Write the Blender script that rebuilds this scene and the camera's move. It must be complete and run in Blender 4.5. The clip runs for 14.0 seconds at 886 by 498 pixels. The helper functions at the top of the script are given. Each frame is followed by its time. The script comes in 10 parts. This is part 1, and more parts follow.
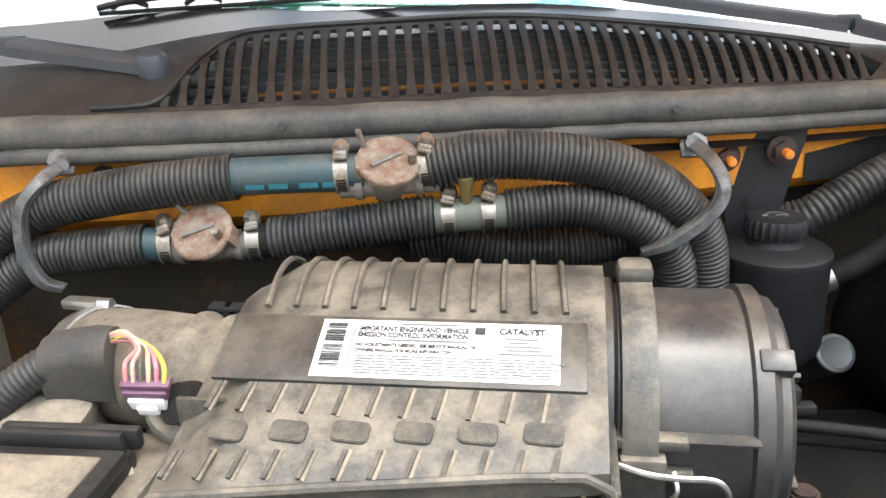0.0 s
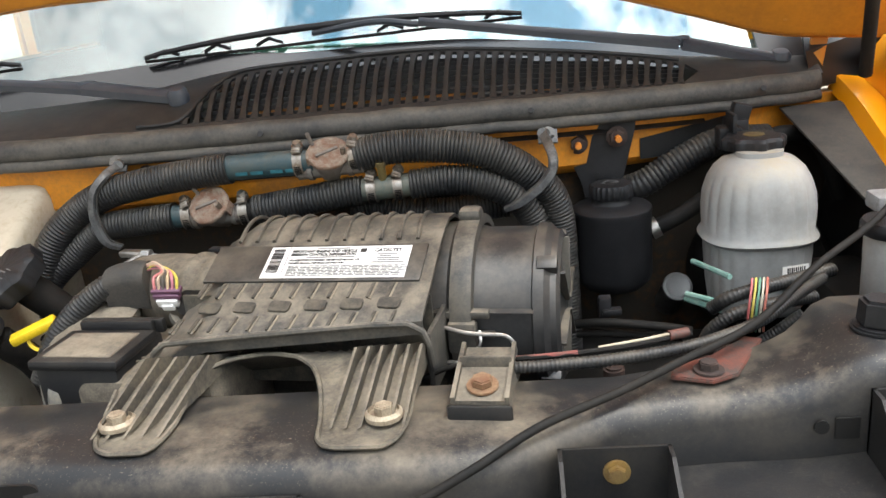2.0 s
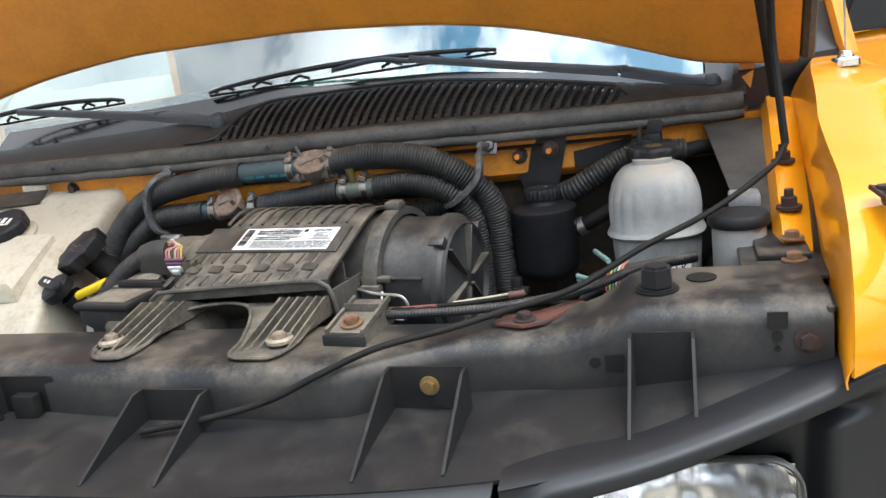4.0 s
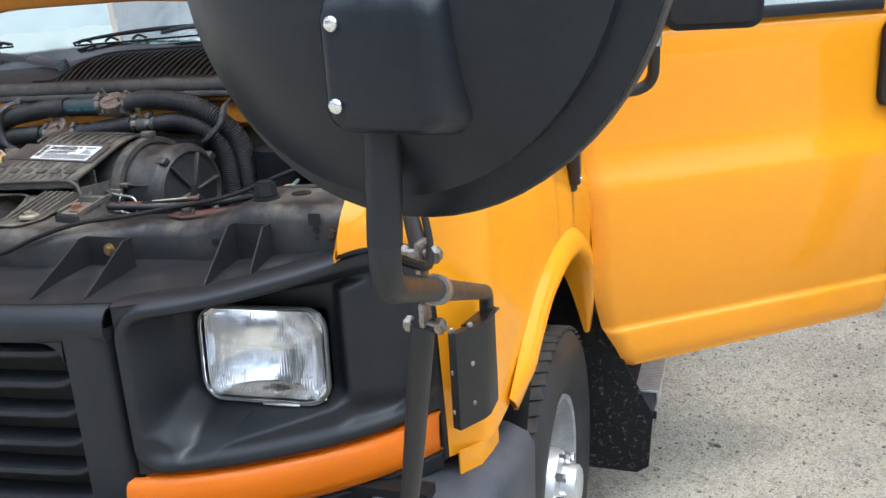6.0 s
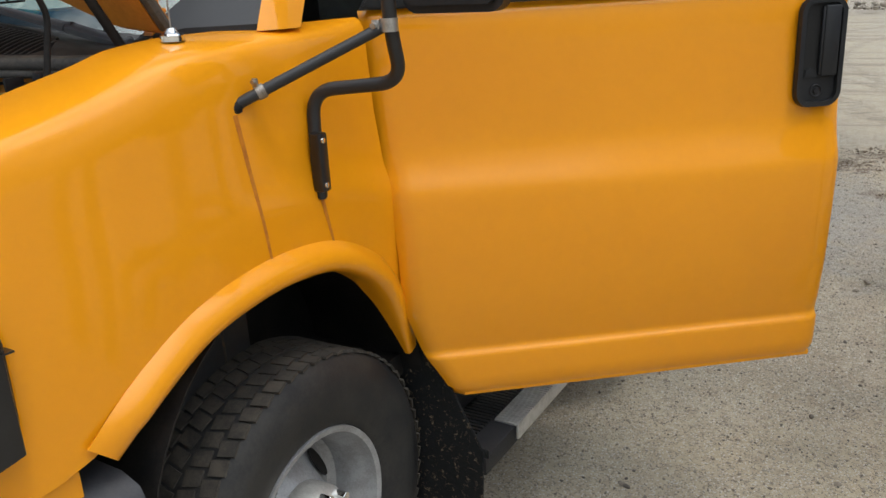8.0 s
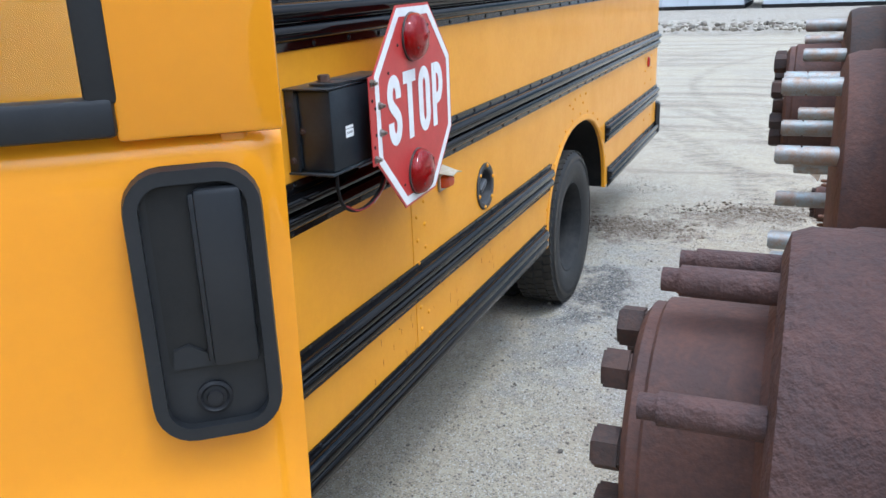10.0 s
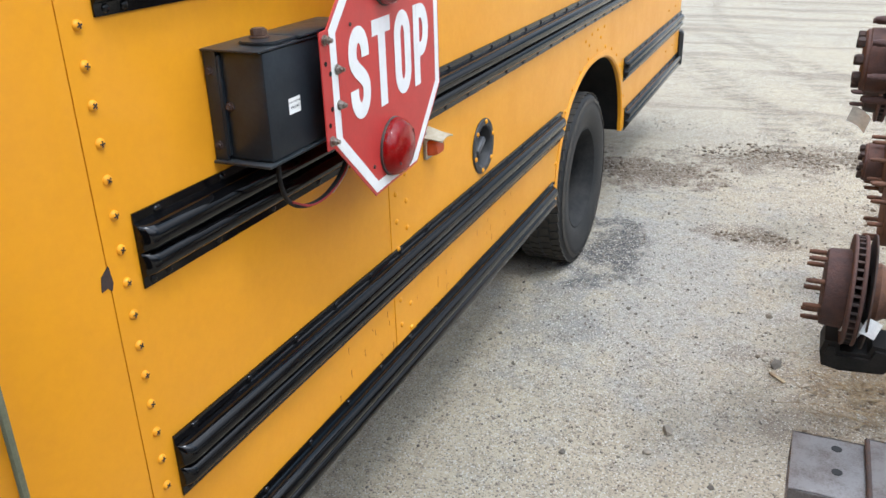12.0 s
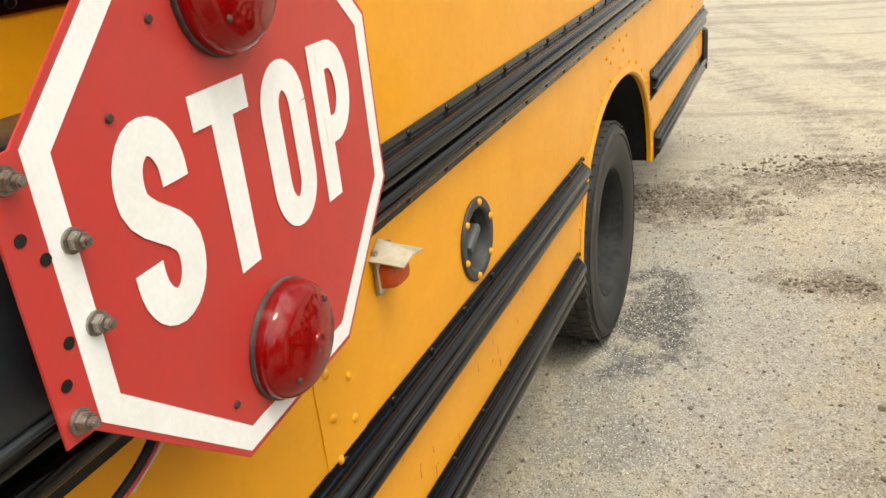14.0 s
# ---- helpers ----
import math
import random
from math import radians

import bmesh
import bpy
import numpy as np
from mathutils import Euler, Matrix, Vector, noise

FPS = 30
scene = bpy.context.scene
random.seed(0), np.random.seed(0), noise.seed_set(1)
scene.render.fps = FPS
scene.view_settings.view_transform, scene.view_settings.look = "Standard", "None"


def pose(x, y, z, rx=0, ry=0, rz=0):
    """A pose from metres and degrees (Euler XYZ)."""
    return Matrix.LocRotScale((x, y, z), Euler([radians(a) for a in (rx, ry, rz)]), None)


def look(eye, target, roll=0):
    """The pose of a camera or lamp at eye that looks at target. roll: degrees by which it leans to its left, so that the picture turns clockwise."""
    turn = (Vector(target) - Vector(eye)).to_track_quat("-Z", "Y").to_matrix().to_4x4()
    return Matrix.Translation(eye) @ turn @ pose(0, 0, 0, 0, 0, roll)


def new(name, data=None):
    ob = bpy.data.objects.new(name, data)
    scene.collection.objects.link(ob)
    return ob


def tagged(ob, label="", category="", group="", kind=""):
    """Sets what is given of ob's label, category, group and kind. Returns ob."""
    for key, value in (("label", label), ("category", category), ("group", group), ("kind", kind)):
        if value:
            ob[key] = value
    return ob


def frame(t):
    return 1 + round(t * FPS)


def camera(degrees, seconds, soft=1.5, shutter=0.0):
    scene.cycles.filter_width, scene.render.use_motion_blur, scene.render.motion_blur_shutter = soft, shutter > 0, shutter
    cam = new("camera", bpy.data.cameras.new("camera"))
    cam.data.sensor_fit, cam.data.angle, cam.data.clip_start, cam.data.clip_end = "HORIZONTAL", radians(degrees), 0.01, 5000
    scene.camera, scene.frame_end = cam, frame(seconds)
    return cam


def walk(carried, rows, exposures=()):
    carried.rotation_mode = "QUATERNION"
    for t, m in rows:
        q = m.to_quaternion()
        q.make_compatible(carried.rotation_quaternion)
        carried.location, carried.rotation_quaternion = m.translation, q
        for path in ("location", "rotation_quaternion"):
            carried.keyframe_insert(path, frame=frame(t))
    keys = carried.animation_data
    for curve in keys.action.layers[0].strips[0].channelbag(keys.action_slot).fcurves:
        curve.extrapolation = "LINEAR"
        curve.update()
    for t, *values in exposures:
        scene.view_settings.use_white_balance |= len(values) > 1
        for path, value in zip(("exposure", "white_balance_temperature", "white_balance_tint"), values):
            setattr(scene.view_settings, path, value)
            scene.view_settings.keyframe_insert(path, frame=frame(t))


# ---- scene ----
cam = camera(55.9, 14.0)
PATH = [
    (0, (-0.01, 0.033, 1.62), (-0.037, 1.914, 0.943), -2.2),
    (0.5, (0.069, -0.048, 1.627), (-0.099, 1.848, 1.015), -5.3),
    (1, (0.104, -0.109, 1.641), (-0.044, 1.793, 1.041), -6.6),
    (1.5, (0.113, -0.217, 1.655), (-0.059, 1.687, 1.069), -6.4),
    (2, (0.174, -0.307, 1.654), (-0.015, 1.584, 1.031), -5.5),
    (2.2, (0.224, -0.326, 1.673), (0.021, 1.563, 1.048), -5.3),
    (4.3, (0.595, -0.601, 1.606), (-0.046, 1.23, 1.12), -6.4),
    (4.5, (0.64, -0.667, 1.598), (-0.021, 1.146, 1.07), -5.8),
    (5, (0.777, -0.759, 1.615), (0.165, 1.055, 1.037), -4.2),
    (5.5, (1.051, -0.832, 1.605), (0.437, 0.994, 1.068), -4.0),
    (6, (1.221, -0.787, 1.613), (0.575, 1.021, 1.05), -3.5),
    (6.5, (1.351, -0.656, 1.642), (0.657, 1.133, 1.08), -3.2),
    (7, (1.485, -0.52, 1.639), (0.644, 1.201, 1.064), -5.2),
    (7.5, (1.771, -0.382, 1.639), (0.841, 1.291, 1.06), -4.0),
    (8, (1.92, -0.149, 1.594), (0.947, 1.481, 0.965), -3.0),
    (8.5, (2.053, 0.272, 1.605), (1.257, 1.973, 0.916), -0.4),
    (9, (2.187, 0.701, 1.604), (1.429, 2.442, 0.975), -3.0),
    (9.2, (2.218, 0.886, 1.622), (1.467, 2.639, 1.018), -2.5),
    (11.3, (1.993, 1.934, 1.642), (1.194, 3.623, 0.93), -2.2),
    (11.5, (1.989, 1.938, 1.633), (1.193, 3.614, 0.886), -2.0),
    (12, (2.016, 1.96, 1.656), (1.263, 3.633, 0.859), -1.6),
    (12.5, (1.965, 2.097, 1.663), (1.254, 3.754, 0.799), 1.0),
    (13, (1.863, 2.344, 1.664), (1.113, 4.014, 0.858), -0.5),
    (13.5, (1.77, 2.605, 1.622), (1.007, 4.287, 0.856), -3.2),
    (14, (1.712, 2.825, 1.558), (0.936, 4.499, 0.785), -6.2),
]
walk(cam, [(t, look(eye, target, roll)) for t, eye, target, roll in PATH],
     exposures=[(0.0, 0.78, 6600, 10), (1.0, 0.30, 6700, 10), (1.5, 0.08, 6700, 10), (2.2, 0.05, 6700, 10), (4.4, -0.2, 6200, 10), (5.5, -0.25, 6200, 10), (6.5, -0.5, 5300, 10), (7.0, -0.6, 6300, 10), (7.5, -1.0, 6500, 10), (8.0, -1.15, 6500, 10), (8.6, -0.98, 5500, 10), (9.2, -0.70, 5200, 10), (11.4, -0.5, 5900, 10), (12.2, -0.42, 5900, 10),
                (13.3, -0.38, 6400, 10), (14.0, -0.42, 7500, 8)])

# ---- daylight: bright broken cloud, a veiled sun ----
SUN_EL, SUN_AZ = 68.0, 112.0
CLOUD_DRIFT = (0.35, 0.2, 0.0)


def build_world():
    w = bpy.data.worlds.new("sky")
    scene.world = w
    w.use_nodes = True
    nt = w.node_tree
    nt.nodes.clear()
    out = nt.nodes.new("ShaderNodeOutputWorld")
    bg = nt.nodes.new("ShaderNodeBackground")
    sky = nt.nodes.new("ShaderNodeTexSky")
    sky.sky_type = "NISHITA"
    sky.sun_disc = False
    sky.sun_elevation = radians(SUN_EL)
    sky.sun_rotation = radians(SUN_AZ)
    co = nt.nodes.new("ShaderNodeTexCoord")
    noi = nt.nodes.new("ShaderNodeTexNoise")
    noi.inputs["Scale"].default_value = 3.6
    noi.inputs["Detail"].default_value = 7
    noi.inputs["Roughness"].default_value = 0.58
    ramp = nt.nodes.new("ShaderNodeValToRGB")
    ramp.color_ramp.elements[0].position = 0.42
    ramp.color_ramp.elements[1].position = 0.53
    mix = nt.nodes.new("ShaderNodeMix")
    mix.data_type = "RGBA"
    mix.inputs["B"].default_value = (13.7, 13.9, 14.3, 1)
    drift = nt.nodes.new("ShaderNodeMapping")
    drift.inputs["Location"].default_value = CLOUD_DRIFT
    nt.links.new(co.outputs["Generated"], drift.inputs["Vector"])
    nt.links.new(drift.outputs["Vector"], noi.inputs["Vector"])
    nt.links.new(noi.outputs["Fac"], ramp.inputs["Fac"])
    nt.links.new(ramp.outputs["Color"], mix.inputs["Factor"])
    haze = nt.nodes.new("ShaderNodeMix")
    haze.data_type = "RGBA"
    haze.inputs["Factor"].default_value = 0.45
    haze.inputs["B"].default_value = (2.0, 5.0, 6.9, 1)
    nt.links.new(sky.outputs["Color"], haze.inputs["A"])
    nt.links.new(haze.outputs["Result"], mix.inputs["A"])
    # the cloud in front of the sun glows widely
    a, e = radians(SUN_AZ), radians(SUN_EL)
    way = Vector((math.sin(a) * math.cos(e), math.cos(a) * math.cos(e), math.sin(e)))
    dot = nt.nodes.new("ShaderNodeVectorMath")
    dot.operation = "DOT_PRODUCT"
    dot.inputs[1].default_value = way
    nt.links.new(co.outputs["Generated"], dot.inputs[0])
    glow = nt.nodes.new("ShaderNodeMapRange")
    glow.interpolation_type = "SMOOTHSTEP"
    for k, v in zip(("From Min", "From Max", "To Min", "To Max"), (0.45, 1.0, 1.0, 3.6)):
        glow.inputs[k].default_value = v
    nt.links.new(dot.outputs["Value"], glow.inputs["Value"])
    mul = nt.nodes.new("ShaderNodeVectorMath")
    mul.operation = "SCALE"
    nt.links.new(mix.outputs["Result"], mul.inputs[0])
    nt.links.new(glow.outputs["Result"], mul.inputs["Scale"])
    up = nt.nodes.new("ShaderNodeSeparateXYZ")
    nt.links.new(co.outputs["Generated"], up.inputs["Vector"])
    grade = nt.nodes.new("ShaderNodeMapRange")
    for k, v in zip(("From Min", "From Max", "To Min", "To Max"), (0.0, 1.0, 0.60, 1.40)):
        grade.inputs[k].default_value = v
    nt.links.new(up.outputs["Z"], grade.inputs["Value"])
    mul2 = nt.nodes.new("ShaderNodeVectorMath")
    mul2.operation = "SCALE"
    nt.links.new(mul.outputs["Vector"], mul2.inputs[0])
    nt.links.new(grade.outputs["Result"], mul2.inputs["Scale"])
    nt.links.new(mul2.outputs["Vector"], bg.inputs["Color"])
    bg.inputs["Strength"].default_value = 0.112
    nt.links.new(bg.outputs["Background"], out.inputs["Surface"])
    sun = bpy.data.lights.new("sun", "SUN")
    sun.energy, sun.angle, sun.color = 1.9, radians(12), (1.0, 0.93, 0.83)
    ob = new("sun", sun)
    ob.matrix_world = look(way * 30, (0, 0, 0))


build_world()
scene.view_settings.exposure = 0.0


# ---- materials ----
def nodes_of(name):
    m = bpy.data.materials.new(name)
    m.use_nodes = True
    return m, m.node_tree, m.node_tree.nodes["Principled BSDF"]


def tex_noise(nt, scale, detail=4, rough=0.55, vector=None):
    n = nt.nodes.new("ShaderNodeTexNoise")
    n.inputs["Scale"].default_value = scale
    n.inputs["Detail"].default_value = detail
    n.inputs["Roughness"].default_value = rough
    if vector is not None:
        nt.links.new(vector, n.inputs["Vector"])
    return n


def where(nt):
    return nt.nodes.new("ShaderNodeNewGeometry").outputs["Position"]


def mixed(nt, fac, a, b):
    """A colour mix; a and b are colours or sockets."""
    m = nt.nodes.new("ShaderNodeMix")
    m.data_type = "RGBA"
    nt.links.new(fac, m.inputs["Factor"])
    for v, k in ((a, "A"), (b, "B")):
        if isinstance(v, tuple):
            m.inputs[k].default_value = (*v, 1)
        else:
            nt.links.new(v, m.inputs[k])
    return m.outputs["Result"]


def ranged(nt, fac, a, b, lo=0.0, hi=1.0):
    r = nt.nodes.new("ShaderNodeMapRange")
    for k, v in zip(("From Min", "From Max", "To Min", "To Max"), (a, b, lo, hi)):
        r.inputs[k].default_value = v
    nt.links.new(fac, r.inputs["Value"])
    return r.outputs["Result"]


def times(nt, a, b, op="MULTIPLY"):
    m = nt.nodes.new("ShaderNodeMath")
    m.operation = op
    for k, v in enumerate((a, b)):
        if isinstance(v, (int, float)):
            m.inputs[k].default_value = v
        else:
            nt.links.new(v, m.inputs[k])
    return m.outputs["Value"]


def bumped(nt, bsdf, height, strength=0.2, distance=0.002):
    b = nt.nodes.new("ShaderNodeBump")
    b.inputs["Strength"].default_value = strength
    b.inputs["Distance"].default_value = distance
    nt.links.new(height, b.inputs["Height"])
    nt.links.new(b.outputs["Normal"], bsdf.inputs["Normal"])


def upness(nt):
    """How far the geometry faces up: settled dust lies on top."""
    g = nt.nodes.new("ShaderNodeNewGeometry")
    s = nt.nodes.new("ShaderNodeSeparateXYZ")
    nt.links.new(g.outputs["Normal"], s.inputs["Vector"])
    return s.outputs["Z"]


def material(name, col, rough=0.5, metal=0.0, second=None, scale=30.0, dust=None, dust_amount=0.0, dust_scale=14.0,
             bump=0.15, bump_scale=300.0, coat=0.0, spec=0.5, lo=0.42, hi=0.6, bump_dist=0.001, second_rough=None, dust_lo=0.42, dust_hi=0.62):
    m, nt, b = nodes_of(name)
    pos = where(nt)
    n1 = tex_noise(nt, scale, 9, 0.70, pos)
    grain = tex_noise(nt, scale * 13, 4, 0.65, pos)
    second = second or tuple(c * 0.72 for c in col)
    blend = times(nt, times(nt, n1.outputs["Fac"], 0.68), times(nt, grain.outputs["Fac"], 0.32), "ADD")
    f1 = ranged(nt, blend, lo, hi)
    c = mixed(nt, f1, col, second)
    r = ranged(nt, blend, 0.3, 0.7, rough * 0.85, min(1, (second_rough or rough * 1.15)))
    if dust:
        n2 = tex_noise(nt, dust_scale, 9, 0.74, pos)
        up = ranged(nt, upness(nt), 0.05, 0.9)
        d = times(nt, ranged(nt, n2.outputs["Fac"], dust_lo, dust_hi), up)
        d = times(nt, d, dust_amount)
        specks = ranged(nt, tex_noise(nt, 420, 2, 0.6, pos).outputs["Fac"], 0.62, 0.72, 0.0, min(0.35, dust_amount * 0.6))
        d = times(nt, d, times(nt, specks, up), "MAXIMUM")
        c = mixed(nt, d, c, dust)
        r = times(nt, r, times(nt, d, 0.35), "ADD")
    nt.links.new(c, b.inputs["Base Color"])
    nt.links.new(r, b.inputs["Roughness"])
    b.inputs["Metallic"].default_value = metal
    b.inputs["Specular IOR Level"].default_value = spec
    b.inputs["Coat Weight"].default_value = coat
    b.inputs["Coat Roughness"].default_value = 0.06
    if bump:
        bumped(nt, b, tex_noise(nt, bump_scale, 3, 0.6, pos).outputs["Fac"], bump, bump_dist)
    return m


DUST = (0.34, 0.29, 0.22)
M_YELLOW = material("yellow_paint", (0.80, 0.310, 0.006), 0.32, second=(0.775, 0.297, 0.006), scale=3, bump=0.015, bump_scale=40, coat=0.7, spec=0.14)
M_BODYYEL = material("bus_yellow_paint", (0.77, 0.328, 0.013), 0.38, second=(0.73, 0.306, 0.014), scale=5, bump=0.06, bump_scale=6, bump_dist=0.01, coat=0.22, spec=0.2)
M_BAYYEL = material("engine_bay_yellow", (0.72, 0.27, 0.015), 0.5, second=(0.45, 0.18, 0.03), scale=12, dust=DUST, dust_amount=0.7)
M_BLACK = material("black_plastic", (0.012, 0.0125, 0.014), 0.5, second=(0.02, 0.02, 0.022), scale=25, spec=0.3, bump=0.25, bump_scale=900)
M_BLACKDUST = material("dusty_black_plastic", (0.012, 0.0125, 0.014), 0.48, second=(0.022, 0.021, 0.020), scale=14, spec=0.3, dust=(0.20, 0.175, 0.14), dust_amount=0.24, dust_scale=9, dust_lo=0.50, dust_hi=0.75, bump=0.25, bump_scale=700)
M_AIRBOX = material("grimy_grey_plastic", (0.036, 0.035, 0.033), 0.5, second=(0.088, 0.079, 0.063), scale=22, dust=DUST, dust_amount=0.40, dust_scale=26, bump=0.2, bump_scale=500)
M_DUSTY = material("dust_caked_plastic", (0.07, 0.06, 0.048), 0.8, second=(0.165, 0.14, 0.104), scale=34, dust=DUST, dust_amount=0.5, bump=0.3, bump_scale=350)
M_HOSE = material("corrugated_loom", (0.017, 0.018, 0.020), 0.42, second=(0.036, 0.035, 0.033), scale=18, spec=0.35, dust=DUST, dust_amount=0.20, dust_scale=30, bump=0.2)
M_HOSEBLUE = material("blue_heater_hose", (0.014, 0.050, 0.066), 0.5, second=(0.045, 0.062, 0.060), scale=30, dust=DUST, dust_amount=0.25)
M_RUBBER = material("seal_rubber", (0.026, 0.0255, 0.025), 0.6, second=(0.075, 0.068, 0.058), scale=16, dust=DUST, dust_amount=0.22, dust_scale=18, bump=0.4, bump_scale=220)
M_CLAMP = material("tarnished_clamp_steel", (0.36, 0.335, 0.30), 0.42, 0.85, second=(0.17, 0.125, 0.09), scale=45, lo=0.45, hi=0.62)
M_STEEL = material("zinc_steel", (0.55, 0.54, 0.52), 0.38, 0.9, second=(0.38, 0.36, 0.33), scale=60)
M_CHROME = material("chrome", (0.85, 0.85, 0.86), 0.1, 1.0, second=(0.8, 0.8, 0.8), scale=20, bump=0)
M_RUST = material("rusty_iron", (0.068, 0.038, 0.033), 0.85, 0.1, second=(0.12, 0.06, 0.046), scale=22, bump=0.6, bump_scale=160, bump_dist=0.002)
M_DKRUST = material("dark_rusty_iron", (0.035, 0.027, 0.025), 0.8, 0.2, second=(0.075, 0.042, 0.032), scale=26, bump=0.6, bump_scale=160, bump_dist=0.002)
M_DARK = material("dark_grime", (0.008, 0.008, 0.008), 0.7, second=(0.02, 0.018, 0.016), scale=12, spec=0.2, bump=0.4, bump_scale=120)
M_TANK = material("translucent_poly_tank", (0.33, 0.335, 0.33), 0.40, second=(0.27, 0.27, 0.26), scale=9, dust=(0.38, 0.325, 0.24), dust_amount=0.85, dust_scale=12)
M_TANKOLD = material("aged_poly_tank", (0.50, 0.45, 0.35), 0.45, second=(0.34, 0.27, 0.17), scale=7, lo=0.48, hi=0.66, dust=(0.30, 0.23, 0.14), dust_amount=0.5, dust_scale=9, dust_lo=0.52, dust_hi=0.68)
M_WHEEL = material("painted_steel_wheel", (0.34, 0.35, 0.36), 0.45, 0.3, second=(0.24, 0.24, 0.24), scale=18)
M_RED = material("red_sign_sheeting", (0.50, 0.035, 0.03), 0.4, second=(0.45, 0.04, 0.035), scale=9, bump=0.05)
M_WHITE = material("white_sheeting", (0.80, 0.80, 0.79), 0.45, second=(0.74, 0.73, 0.70), scale=12, bump=0.03)
M_PAPER = material("label_paper", (0.82, 0.82, 0.80), 0.5, second=(0.72, 0.70, 0.66), scale=30, bump=0)
M_INK = material("label_ink", (0.03, 0.03, 0.03), 0.6, bump=0)
M_GLOSS = material("gloss_black_steel", (0.007, 0.007, 0.008), 0.34, second=(0.011, 0.011, 0.012), scale=20, bump=0.05, bump_scale=60, coat=0.15)
M_BEZEL = material("satin_black_moulding", (0.013, 0.0145, 0.017), 0.42, second=(0.018, 0.019, 0.021), scale=12, spec=0.38, bump=0.12, bump_scale=1200, bump_dist=0.0005)
M_YCAP = material("yellow_cap", (0.75, 0.52, 0.02), 0.45, bump=0.05)
M_ALU = material("ribbed_aluminium", (0.66, 0.66, 0.64), 0.4, 0.7, second=(0.5, 0.5, 0.48), scale=40)
M_GRAYSTEEL = material("bare_box_steel", (0.36, 0.35, 0.34), 0.5, 0.6, second=(0.24, 0.2, 0.17), scale=14)


def glassy(name, col, rough, weight=1.0, ior=1.5):
    m, nt, b = nodes_of(name)
    b.inputs["Base Color"].default_value = (*col, 1)
    b.inputs["Roughness"].default_value = rough
    b.inputs["Transmission Weight"].default_value = weight
    b.inputs["IOR"].default_value = ior
    return m


M_GLASS = glassy("window_glass", (0.85, 0.9, 0.88), 0.01)
M_LENSGLASS = glassy("headlight_glass", (0.97, 0.975, 0.97), 0.0)
M_AMBER = glassy("amber_lens", (0.92, 0.23, 0.004), 0.16, 0.35, 1.4)
M_REDLENS = glassy("red_lens", (0.5, 0.006, 0.006), 0.05, 0.7, 1.4)


def patch(nt, pos, warp, cx, cy, rx, ry, turn, soft=0.6):
    """1 within an uneven oval on the ground, 0 outside."""
    c, s = math.cos(radians(turn)), math.sin(radians(turn))
    off = nt.nodes.new("ShaderNodeVectorMath")
    off.operation = "SUBTRACT"
    nt.links.new(pos, off.inputs[0])
    off.inputs[1].default_value = (cx, cy, 0)
    axes = []
    for way in ((c / rx, s / rx, 0), (-s / ry, c / ry, 0)):
        d = nt.nodes.new("ShaderNodeVectorMath")
        d.operation = "DOT_PRODUCT"
        nt.links.new(off.outputs["Vector"], d.inputs[0])
        d.inputs[1].default_value = way
        axes.append(times(nt, d.outputs["Value"], d.outputs["Value"]))
    d = times(nt, times(nt, axes[0], axes[1], "ADD"), 0.5, "POWER")
    d = times(nt, d, times(nt, times(nt, warp, -0.5, "ADD"), 4.5), "ADD")
    return times(nt, 1.0, ranged(nt, d, 1.15 - soft, 1.15), "SUBTRACT")


